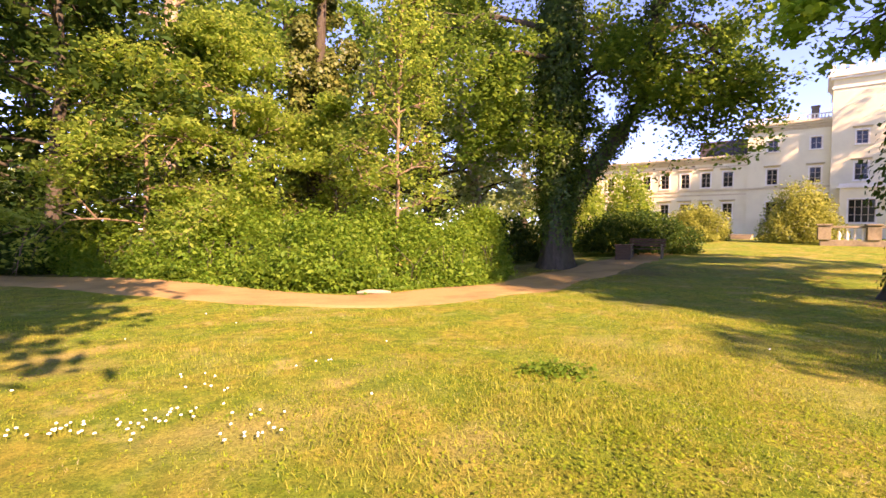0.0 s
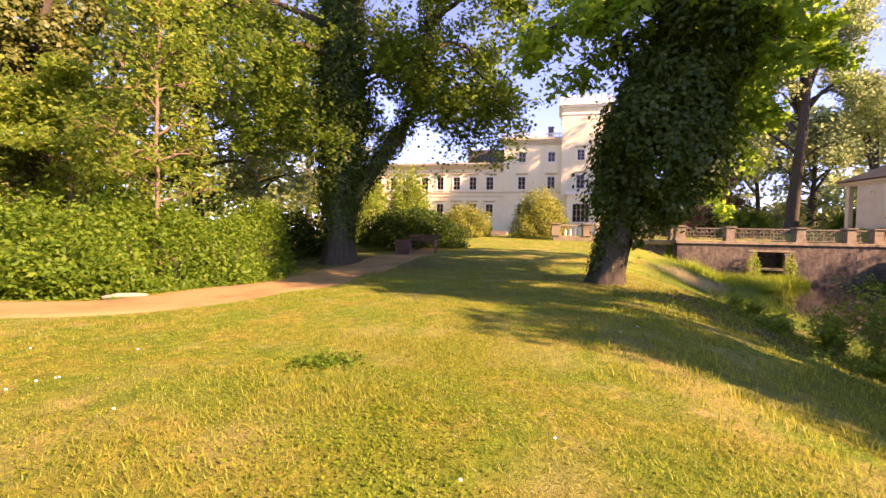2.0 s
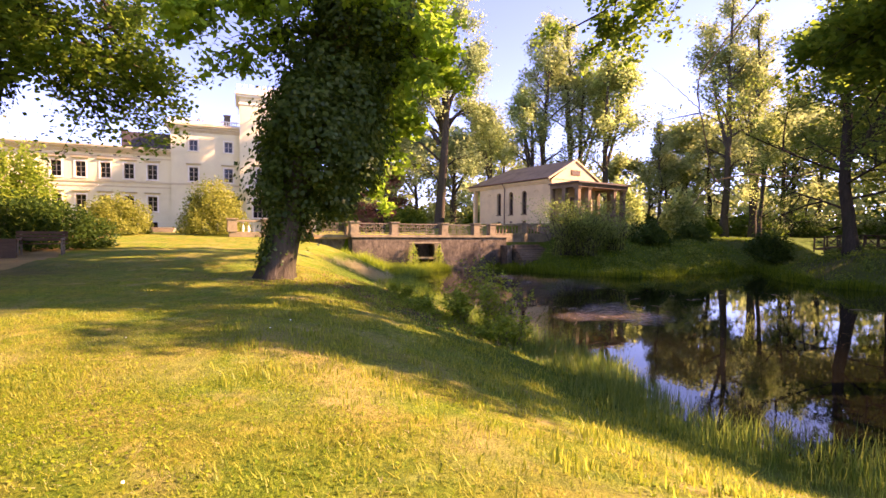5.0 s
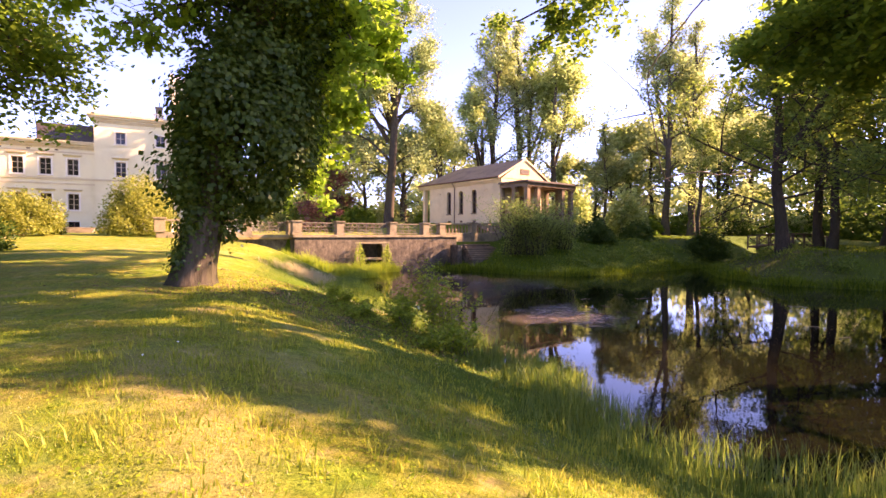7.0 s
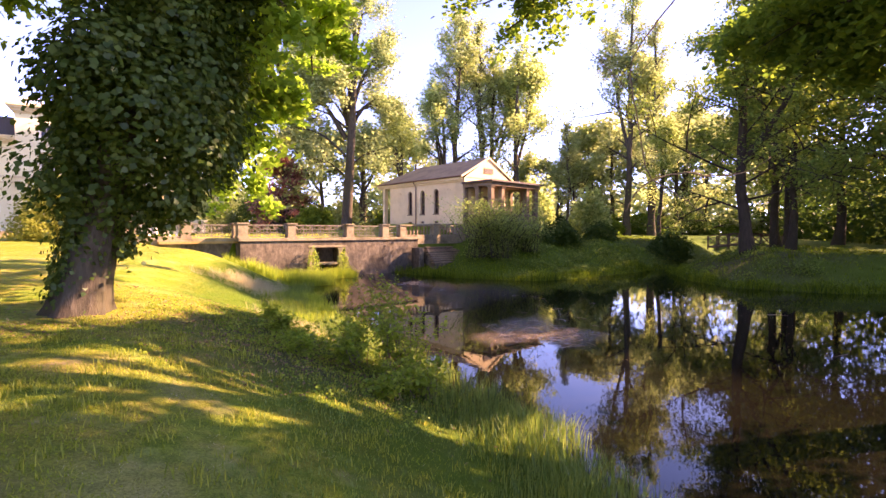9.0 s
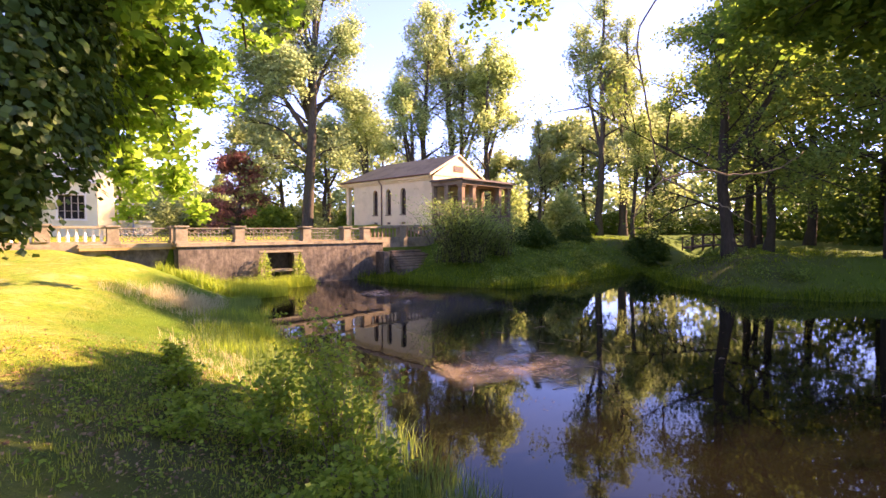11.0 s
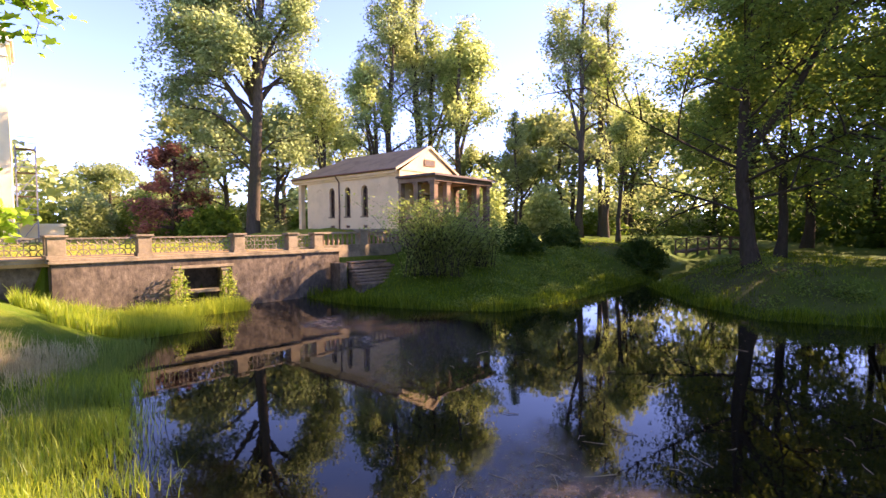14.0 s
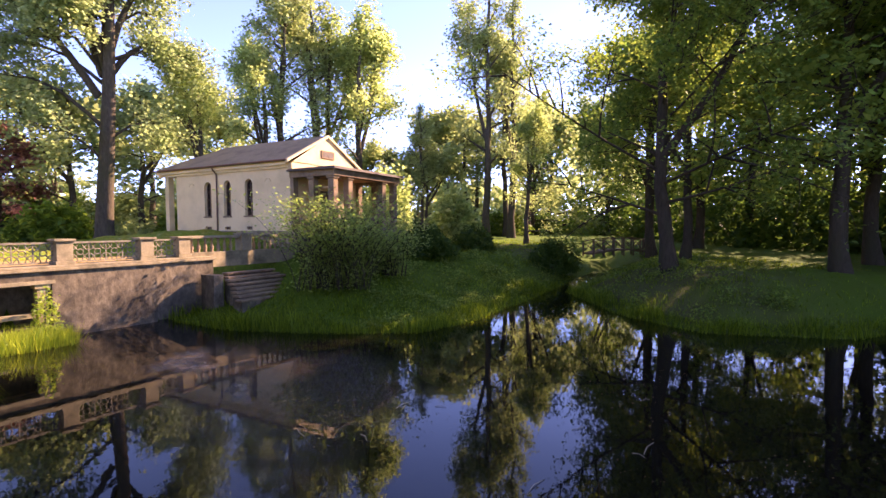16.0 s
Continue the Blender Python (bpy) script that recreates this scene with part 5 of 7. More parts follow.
# ---- great trees by the lawn ----
def ivy_tree(name, x, y, height, r, lean, seed, label, crown, ivy_top=None, second=None, density=150, leaf=None, maple=False, twig=1.6, leaf_size=0.17, ivy_n=60000, ivy_shift=(0, 0), sig=0.13, flat=0.6, arch=0.16, clumps=0):
    rng = np.random.default_rng(seed)
    z = gz(x, y) - 0.15
    ob = thing(name, pose(x, y, z), label, "tree")
    h = np.linspace(0, 1, 14)
    bend = 0.12 if height < 20 else 0.5
    pts = np.c_[np.outer(h ** 1.1, lean) + np.c_[bend * np.sin(h * 7 + seed), bend * np.cos(h * 5 + seed)] * h[:, None], h * height]
    w = np.linspace(0, 2 * np.pi, 16, endpoint=False)
    hh = np.r_[0, 0.02, 0.045, h[1:]]
    pts2 = np.c_[[np.interp(hh, h, pts[:, i]) for i in range(3)]].T
    rad2 = r * (1 - 0.75 * hh)[:, None] * (1 + 0.10 * np.sin(w * 3 + seed) + 0.06 * np.sin(w * 7))[None] + r * np.exp(-hh * height / 0.45)[:, None] * (0.45 + 0.3 * np.sin(w * 5 + seed))[None]
    tv, tf = tube_arrays(pts2, rad2, 16)
    part("trunk", arr_mesh("trunk", tv, np.array(tf)), BARK, ob, smooth=True)
    stems = [(pts, ivy_top)] if ivy_top else []
    if second is not None:
        sp_ = np.array(second, float)
        part("trunk", arr_mesh("trunk", *map(np.array, tube_arrays(sp_, r * np.linspace(0.6, 0.25, len(sp_)), 12))), BARK, ob, smooth=True)
        stems.append((sp_, [1.45 * r * 0.6] * len(sp_)))
    for st_, rr in stems:
        if rr is ivy_top:
            hs = np.array([q for q, _ in ivy_top])
            pp = np.c_[[np.interp(hs / height, h, pts[:, i]) for i in range(3)]].T + np.outer(smooth((hs - 1.2) / 1.5), (*ivy_shift, 0))
            rr = [q for _, q in ivy_top]
            n = ivy_n
        else:
            pp, n = st_, 6000
        many = clumps if rr is not None and n == ivy_n else 0
        if not n:
            continue
        iv, if_ = ivy_arrays(pp, rr, n, 0.105, rng, 0.55, many)
        part("ivy", arr_mesh("ivy", iv, if_), LEAF_IVY, ob, "dark glossy ivy wrapping the trunk")
        iv, if_ = ivy_arrays(pp, np.array(rr) * 1.06, n // 7, 0.12, rng, 0.75, many)
        part("ivy_spray", arr_mesh("ivy_spray", iv, if_), LEAF_DARK, ob, "lighter green outer ivy leaves")
    if clumps:
        foot = pts2[:6]
        iv, if_ = ivy_arrays(np.c_[foot[:, :2], np.linspace(0.35, 2.4, 6)], np.linspace(0.44, 0.42, 6), 4200, 0.09, rng, 0.25)
        part("ivy", arr_mesh("ivy", iv, if_), LEAF_IVY, ob, "thin ivy clinging to the lower trunk")
    q = np.linspace(0, 1, 9)[:, None]
    lines, weights = [], []
    for start, end, rr, wgt in crown:
        a_, b_ = np.array(start, float), np.array(end, float)
        mid = np.array([0, 0, arch * np.linalg.norm(b_ - a_)])
        lines.append(a_ + (b_ - a_) * q + mid * np.sin(q * math.pi) + rng.normal(size=(9, 3)) * 0.12 * q)
        weights.append(wgt)
    lines, weights = np.array(lines), np.array(weights)
    rads = np.array([[c_[2]] for c_ in crown]) * (1 - 0.85 * q[:, 0])[None] + 0.012
    per = 10
    l2, s2 = offshoots(rng, lines, per, twig * 1.5, 0.35, 0.8, 0.0, 0.18)
    l3, s3 = offshoots(rng, l2, 5, s2 * 0.6, 0.15, 0.9, 0.0, 0.2, 3)
    part("branching", arr_mesh("branching", *joined([tubes(lines, rads, 7), tubes(l2, (0.012 + 0.012 * s2)[:, None] * np.array([1, 0.8, 0.6, 0.4, 0.2]), 4), tubes(l3, (0.004 + 0.005 * s3)[:, None] * np.array([1, 0.65, 0.2]), 3)])), BARK, ob, smooth=True)
    n = int(density * weights.sum() * 25)
    w3 = np.repeat(weights, per * 5) * np.repeat(0.2 + rng.random(len(l2)) ** 1.2, 5)
    pick = rng.choice(len(l3), n, p=w3 / w3.sum())
    f_ = (0.2 + 0.85 * rng.random(n)) * 2
    i_ = np.minimum(f_.astype(int), 1)
    fr = (f_ - i_)[:, None]
    p_ = l3[pick, i_] * (1 - fr) + l3[pick, i_ + 1] * fr + rng.normal(size=(n, 3)) * np.array([sig, sig, sig * flat])
    low = p_[:, 2] < (7.4 if maple else -1)
    if maple:
        v, f = maple_arrays(p_[low], 0.23, rng)
        part("crown", arr_mesh("crown", v, f), leaf or LEAF_MAPLE, ob, "fresh green maple foliage")
    v, f = leaf_arrays(p_[~low], leaf_size, 0.55, rng, 0.85)
    part("upper_crown" if maple else "crown", arr_mesh("crown", v, f), leaf or LEAF_MAPLE, ob, "fresh green maple foliage")
    return ob


# the ivy-clad maple on the bank; limbs as (start, end, radius, leafiness) from its foot
near_tree = ivy_tree("maple_tree", 9.5, 9.0, 15.0, 0.42, (2.3, -3.4), 3, "old maple thickly wrapped in ivy on the pond bank", [
    ((1.0, -0.9, 7.0), (10.2, 2.8, 3.0), 0.13, 1.5), ((1.0, -0.8, 6.5), (8.4, 3.6, 3.0), 0.12, 1.5), ((1.0, -0.8, 7.0), (9.6, 3.8, 3.9), 0.12, 1.5), ((1.0, -0.8, 7.5), (9.8, 4.0, 5.2), 0.12, 1.4), ((1.0, -0.8, 7.0), (7.6, 2.6, 4.0), 0.11, 1.3), ((1.0, -0.9, 7.5), (9.2, 2.0, 4.7), 0.13, 1.4), ((1.0, -1.0, 7.5), (8.6, 1.0, 5.6), 0.12, 1.4), ((1.0, -1.0, 8.0), (9.4, 0.8, 6.5), 0.13, 1.4), ((1.0, -1.1, 8.5), (9.2, -0.2, 7.4), 0.12, 1.2), ((0.9, -0.8, 8.0), (8.6, 3.0, 6.2), 0.12, 1.3),
    ((0.9, -0.9, 7.0), (6.6, 1.6, 4.9), 0.10, 1.1), ((0.9, -1.0, 7.0), (5.2, 0.4, 5.6), 0.10, 0.9), ((0.9, -0.8, 9.0), (7.6, 2.2, 8.4), 0.12, 1.0), ((1.0, -1.2, 7), (3.4, -1.2, 5.2), 0.08, 0.7), ((1.0, -1.2, 8), (4.2, -1.4, 7.2), 0.10, 0.7), ((1.0, -1.4, 6.5), (-1.4, 0.3, 5.7), 0.08, 0.45),
    ((1.2, -1.6, 7.5), (-2.4, 0.6, 6.4), 0.10, 0.9), ((1.0, -1.4, 7), (-1.6, -0.6, 6.8), 0.08, 0.8), ((0.6, -0.4, 9), (-3, 4, 9.5), 0.13, 1.0), ((0.6, -0.5, 9.5), (3, 4.5, 10.5), 0.13, 1.0), ((0.7, -0.5, 10), (5, 1, 11), 0.12, 1.0),
    ((0.8, -0.6, 11), (-1.5, -4, 12), 0.12, 1.0), ((0.9, -0.7, 12), (2, -3.5, 14), 0.1, 1.0), ((1.0, -0.8, 13), (1, 1, 17), 0.1, 1.0), ((0.9, -0.7, 12), (-2.5, 1.5, 14.5), 0.1, 1.0), ((0.8, -1.0, 8.5), (6.0, -0.4, 9.6), 0.12, 1.0), ((0.8, -1.0, 9), (7.0, -3, 10.6), 0.12, 1.3),
    ((0.9, -1.0, 6), (4.0, -3.5, 6.4), 0.08, 1.1), ((0.9, -1.0, 7), (3.8, -3.2, 7.6), 0.08, 1.0), ((0.9, -1.0, 5.5), (3.2, -2.4, 5.2), 0.07, 1.1), ((0.9, -0.9, 5), (3.0, -1.8, 4.2), 0.06, 1.0), ((0.9, -0.9, 5), (3.4, -0.6, 3.6), 0.06, 1.1), ((0.9, -0.9, 5.5), (4.0, -0.4, 4.6), 0.07, 1.1), ((0.7, -1.0, 6), (1.6, -3.6, 6.2), 0.06, 0.7), ((0.7, -1.0, 7), (-0.6, -3.2, 7.0), 0.06, 0.6)],
    [(0.3, 0.42), (1.5, 0.5), (1.95, 0.95), (2.4, 1.25), (3.0, 1.45), (3.8, 1.45), (4.8, 1.38), (6.5, 1.3), (9, 1.2), (13, 0.7)], ivy_shift=(-0.14, -0.56), density=42, leaf=LEAF_FRESH, maple=True, twig=0.8, sig=0.17, ivy_n=54000, clumps=84)

far_tree = ivy_tree("maple_tree", 4.8, 17.4, 17.0, 0.55, (0.3, 0.2), 8, "tall ivy-covered maple with a leaning second stem beside the path", [
    ((0.2, 0.1, 7), (4.6, -1.6, 6.8), 0.14, 0.7), ((3.3, -0.4, 7.5), (6.4, -1.6, 6.0), 0.13, 0.8), ((3.3, -0.4, 7.5), (6.7, -1.2, 7.4), 0.13, 0.9), ((3.0, -0.3, 6.8), (5.2, -0.5, 5.4), 0.10, 0.6), ((3.4, -0.4, 8.6), (7.0, 0.5, 9), 0.12, 1.1),
    ((0.2, 0.1, 7.5), (-3.6, -1.5, 6.6), 0.12, 0.9), ((0.2, 0.1, 8.5), (-4.5, 1.5, 9), 0.14, 1.0), ((0.2, 0.1, 9.5), (1.5, -4, 10), 0.13, 1.0), ((3.5, -0.4, 9.5), (4.5, -3.5, 10), 0.12, 1.0),
    ((0.3, 0.2, 12), (-3, -2, 14), 0.12, 1.0), ((0.3, 0.2, 13), (2, 2.5, 16), 0.12, 1.0), ((3.6, -0.4, 10), (6.5, -2, 12), 0.12, 1.0), ((0.3, 0.2, 11), (0, 4, 12), 0.12, 0.8), ((3.6, -0.4, 11), (4, 2, 14), 0.12, 1.0), ((0.2, 0.1, 6), (2.0, -1.2, 7.5), 0.08, 1.0), ((0.2, 0.1, 8), (2.4, 0.8, 9.5), 0.08, 1.0), ((2.4, -0.3, 5.3), (3.4, -1.6, 6.4), 0.06, 0.8), ((0.2, 0.1, 5), (-2.4, -0.6, 5.2), 0.08, 0.8), ((0.2, 0.1, 7), (1.4, 1.6, 6.2), 0.08, 0.9)],
    [(0.9, 0.5), (1.8, 0.6), (3.5, 0.74), (6, 0.88), (9, 0.8), (13, 0.6)],
    density=105, leaf_size=0.155, sig=0.28, flat=0.6, twig=1.4, ivy_n=30000, second=[(0.4, 0, 2.4), (1.3, -0.1, 3.8), (2.4, -0.3, 5.3), (3.1, -0.4, 6.8), (3.4, -0.4, 8.6), (3.6, -0.4, 11)])

# the maple that leans over the near bank, behind the camera's way
BX, BY = 12.6, -8.6
bz = gz(BX, BY) - 0.15
bank_maple = ivy_tree("bank_maple", BX, BY, 15.0, 0.40, (0.8, 1.0), 14, "maple leaning over the near pond bank with drooping boughs", [
    ((0.4, 0.5, 7.2), (7.9, 10.6, 8.9 - bz), 0.13, 1.5), ((0.4, 0.5, 7.6), (6.6, 11.2, 9.3 - bz), 0.12, 1.4), ((0.3, 0.3, 6.5), (3.0, 2.0, 7.6), 0.1, 1.2), ((0.3, 0.3, 6.5), (-2.4, 1.0, 8.0), 0.1, 0.6), ((0.3, 0.3, 6.5), (3.2, -0.8, 7.4), 0.1, 1.2), ((0.3, 0.3, 6.5), (0.8, -3.0, 8), 0.1, 1.2), ((0.5, 0.5, 8), (2.5, 6.0, 11.5), 0.12, 0.8), ((0.3, 0.3, 7.5), (-2.4, 1.5, 8), 0.12, 0.8),
    ((0.4, 0.4, 8), (-1.2, 4.0, 10.5), 0.12, 1.0), ((0.5, 0.5, 9), (0.5, 5.5, 11.5), 0.12, 1.0), ((0.5, 0.5, 9), (-1.5, -3.0, 11), 0.12, 1.0), ((0.6, 0.6, 10), (4.5, 3.5, 12.5), 0.12, 1.0), ((0.6, 0.6, 10), (3.4, 6.4, 13), 0.12, 1.0),
    # Mostly unseen limbs, added so their shadow falls on the near slope.
    ((0.3, 0.3, 7.5), (6.5, -0.3, 9.8), 0.12, 1.4), ((0.3, 0.3, 7.0), (5.6, -1.6, 8.4), 0.1, 1.4), ((0.3, 0.3, 8), (5.4, -0.6, 11.2), 0.1, 1.2), ((0.7, 0.8, 12), (0.0, 3.0, 14), 0.1, 1.0), ((0.7, 0.8, 12), (2.5, -1.5, 13), 0.1, 1.0), ((0.7, 0.8, 13), (1.5, 4.0, 16), 0.1, 1.0), ((0.7, 0.8, 13), (3.5, 1.0, 16), 0.1, 1.0),
    ((0.3, 0.3, 6.2), (5.1, 2.5, 7.2 - bz), 0.09, 1.4), ((0.3, 0.3, 6.4), (6.3, 3.1, 7.6 - bz), 0.09, 1.4), ((0.3, 0.3, 6.2), (4.0, 2.6, 6.9 - bz), 0.08, 1.3), ((0.4, 0.3, 6.8), (7.4, 2.0, 8.3 - bz), 0.09, 1.4)], density=64, leaf=LEAF_MAPLE, twig=1.2, leaf_size=0.2, sig=0.24, flat=0.6)
# Stands out of view, added so its crown shades lawn and slope.
tree("bank_tree", 12.0, -11.4, grown(62, 10.0, 0.22, 3.4, first=0.4, limbs=16, leaves=8000, size=0.2, puff=0.14), BARK, LEAF_SHADE, "unseen leafy tree added on the near bank to cast shade")
def bough(points, radii, label=""):
    """A bare bough by points of the place, hung in the bank maple."""
    t_, fine_ = np.arange(len(points)), np.linspace(0, len(points) - 1, 5 * len(points))
    p_ = np.c_[[np.interp(fine_, t_, np.array(points)[:, i] - (BX, BY, bz)[i]) for i in range(3)]].T
    for _ in range(3):
        p_[1:-1] = (p_[:-2] + 2 * p_[1:-1] + p_[2:]) / 4
    p_[1:-1] += np.random.default_rng(len(points)).normal(size=(len(p_) - 2, 3)) * 0.012
    part("dead_bough", Shape().tube(p_, 0.62 * np.interp(fine_, t_, radii), 8), SAPLING_BARK, bank_maple, label, smooth=True)


bough([(16.6, -5.3, 3.5), (16.5, -4.8, 3.1), (16.25, -3.9, 2.95), (15.9, -3.0, 3.08), (15.63, -2.17, 2.86), (15.42, -1.75, 2.5), (15.36, -1.6, 2.25), (15.25, -1.49, 2.03)], [0.012, 0.022, 0.03, 0.034, 0.034, 0.03, 0.022, 0.012], "bare dead bough hanging over the water")
bough([(15.63, -2.17, 2.86), (15.0, -2.2, 2.72), (14.2, -2.35, 2.42), (13.3, -2.4, 2.2), (12.4, -2.5, 1.85)], [0.03, 0.026, 0.022, 0.016, 0.006])
bough([(15.63, -2.17, 2.86), (15.62, -1.95, 3.4), (15.72, -1.9, 4.1), (15.6, -1.7, 5.0), (15.8, -1.6, 6.0), (16.1, -2.6, 7.4), (16.3, -3.5, 8.5)], [0.03, 0.027, 0.03, 0.028, 0.03, 0.034, 0.04])
bough([(15.6, -1.7, 5.0), (15.2, -1.3, 5.3), (15.0, -0.7, 5.9), (14.6, -0.3, 6.1)], [0.02, 0.016, 0.01, 0.004])
bough([(15.9, -3.0, 3.08), (16.0, -3.2, 3.5), (15.7, -3.1, 3.95)], [0.016, 0.011, 0.004])
tree("park_tree", -5.15, -2.3, grown(61, 13.5, 0.24, 3.9, first=0.38, limbs=34, leaves=40000, size=0.33, puff=0.2, gaps=0.7), BARK, LEAF_MAPLE, "leafy park tree shading the lawn's corner")

# ---- hedge of low shrubs behind the path ----
hedge = thing("hedge", pose(0, 0, 0), "broad bank of waist-high leafy green shrubs", "hedge")
rng = np.random.default_rng(21)
front = np.array([(-12.5, 16.0), (-8.9, 14.1), (-6.9, 13.0), (-3.7, 11.3), (-1.9, 11.0), (0.2, 12.2), (1.6, 14.0), (2.5, 16.0)])
n = 82000
k = rng.random(n) * (len(front) - 1)
i = k.astype(int)
fr = (k - i)[:, None]
base = front[i] * (1 - fr) + front[i + 1] * fr
deep = 4.6 * rng.random(n) ** 1.7
q = base + np.c_[0.12 * deep, deep]
lump = 0.42 * np.sin(q[:, 0] * 1.3 + 0.5 * np.sin(q[:, 1])) * np.sin(q[:, 1] * 1.1 + 1) + 0.2 * np.sin(q[:, 0] * 2.3) * np.sin(q[:, 1] * 1.7 + 1) + 0.2 * np.sin(q[:, 0] * 4.3 + q[:, 1] * 3.1) * np.sin(q[:, 1] * 2.9) + 0.24 * np.sin(q[:, 0] * 9.1 + 2) * np.sin(q[:, 1] * 7.3)
top = (0.25 + 1.2 * smooth(deep / 2.3)) + lump + 0.35 * smooth((q[:, 0] + 1.5) / -5) * smooth(deep / 2.5)
edge = np.minimum(k, len(front) - 1 - k)
top = top * smooth((edge + 0.25) / 0.5)
hz = top * (1 - 0.9 * rng.random(n) ** 2.2 * (deep < 1.2) - 0.35 * rng.random(n) ** 2 * (deep >= 1.2)) + 0.13 * rng.normal(size=n)
p = np.c_[q + 0.17 * rng.normal(size=(n, 2)), ground_z(q[:, 0], q[:, 1]) + np.maximum(hz, 0.03)]
v, f = leaf_arrays(p, 0.115, 0.35, rng)
part("foliage", arr_mesh("foliage", v, f), LEAF_HEDGE, hedge)
stx = Shape()
for j in range(160):
    q = front[0] + (front[-1] - front[0]) * 0
    kk = rng.random() * (len(front) - 1)
    i = int(kk)
    b = front[i] * (1 - (kk - i)) + front[i + 1] * (kk - i) + np.array([0, 0.3 + 3 * rng.random()])
    zz = gz(*b)
    stx.tube([(b[0], b[1], zz - 0.05), (b[0] + 0.1 * rng.normal(), b[1] + 0.1 * rng.normal(), zz + 0.5), (b[0] + 0.2 * rng.normal(), b[1] + 0.2 * rng.normal(), zz + 1.0)], [0.016, 0.011, 0.006], 4)
part("woody_base", stx, BARK, hedge)["kind"] = "stuff"

# ---- wood behind the hedge ----
wood = [
    ("maple_tree", -12.3, 17.4, grown(31, 13, 0.24, 5.0, first=0.16, limbs=20, leaves=20000, size=0.24, rise=0.3, puff=0.12, limb=0.32), BARK, LEAF_DARK, "dark shady maple at the wood's edge"),
    ("tall_tree", -10.2, 21.5, grown(32, 20, 0.42, 5.0, first=0.35, limbs=16, leaves=14000, size=0.24, puff=0.10, limb=0.32), PALE_BARK, LEAF_MAPLE, "tall tree with a pale sunlit trunk"),
    ("young_maple", -6.4, 16.6, grown(33, 8.5, 0.09, 3.2, first=0.12, limbs=18, leaves=24000, size=0.14, rise=0.35, puff=0.13, flat=0.28, fine=True, droop=0.2, limb=0.3), SAPLING_BARK, LEAF_SPRING, "young maple with bright yellow-green leaves"),
    ("young_maple", -9.0, 16.2, grown(34, 7.0, 0.08, 3.2, first=0.12, limbs=16, leaves=20000, size=0.14, rise=0.3, puff=0.13, flat=0.28, fine=True, droop=0.2, limb=0.3), SAPLING_BARK, LEAF_SPRING, "young maple with bright yellow-green leaves"),
    ("young_maple", -3.2, 17.2, grown(35, 6.0, 0.08, 2.8, first=0.15, limbs=16, leaves=18000, size=0.14, rise=0.35, puff=0.14, flat=0.28, fine=True, droop=0.2, limb=0.3), SAPLING_BARK, LEAF_SPRING, "young maple with bright yellow-green leaves"),
    ("birch_sapling", -1.2, 13.8, grown(36, 10.0, 0.045, 1.6, first=0.2, limbs=22, leaves=7000, size=0.13, rise=0.9, puff=0.2, flat=0.9, fine=True), SAPLING_BARK, LEAF_SPRING, "slender sapling with a pale thin trunk"),
    ("leaning_tree", 3.0, 22.0, grown(37, 14, 0.28, 4.2, first=0.3, limbs=16, leaves=14000, size=0.22, lean=(-1.5, 1.0), puff=0.12, limb=0.32), PALE_BARK, LEAF_MAPLE, "leaning tree with a pale fork behind the hedge"),
    ("park_tree", -16.5, 20.0, grown(38, 15, 0.3, 5.5, first=0.12, limbs=18, leaves=7500, size=0.34, rise=0.3, puff=0.12, limb=0.32, sub=4), BARK, LEAF_DARK, "dark leafy tree in the wood"),
    ("park_tree", 0.8, 25.5, grown(39, 15, 0.25, 4.5, first=0.15, limbs=18, leaves=6500, size=0.31, puff=0.12, sub=4), BARK, LEAF_FAR, "sparse spring tree in the wood"),
    ("park_tree", -7.5, 27.5, grown(40, 18, 0.3, 5.5, first=0.12, limbs=20, leaves=7500, size=0.36, puff=0.12, sub=4), BARK, LEAF_MAPLE, "leafy tree in the wood"),
]
made = {}
for nm, x, y, arr, bark, leaf, lab in wood:
    made[lab] = tree(nm, x, y, arr, bark, leaf, lab, group="wood behind the hedge")
src = [made["dark leafy tree in the wood"], made["leafy tree in the wood"], made["sparse spring tree in the wood"], made["dark shady maple at the wood's edge"]]
rng = np.random.default_rng(77)
for j, (x, y, k, s) in enumerate([(-20, 28, 1, 1.0), (-24, 20, 0, 1.05), (-14, 33, 2, 1.1), (-3, 33, 1, 0.9), (4.5, 31, 2, 1.0), (10, 33, 2, 0.75), (-30, 30, 1, 1.2), (-22, 40, 0, 1.2), (-9, 42, 1, 1.1), (2, 42, 0, 1.0), (12, 46, 1, 1.0), (-34, 16, 0, 1.2), (-28, 10, 3, 1.2), (-1, 50, 0, 1.2), (-18, 52, 1, 1.3)]):
    again(src[k], x, y, rng.random() * 360, s)

# trunk thick with sunlit ivy in the wood
ic = thing("ivy_column_tree", pose(-4.6, 21.5, gz(-4.6, 21.5)), "tall trunk swathed in sunlit yellowish ivy", "tree", "wood behind the hedge")
tv, tf = tube_arrays([(0, 0, -0.2), (0.1, 0, 4), (0.3, 0, 9), (0.5, 0, 15)], [0.35, 0.3, 0.22, 0.1], 9)
part("trunk", arr_mesh("trunk", tv, np.array(tf)), BARK, ic, smooth=True)
iv, if_ = ivy_arrays([(0, 0, 1.5), (0.1, 0, 4), (0.3, 0, 9), (0.4, 0, 12), (0.5, 0, 15)], [0.8, 1.35, 1.15, 0.8, 0.4], 22000, 0.15, rng, 0.6, 46)
part("ivy", arr_mesh("ivy", iv, if_), LEAF_IVY_LIT, ic)

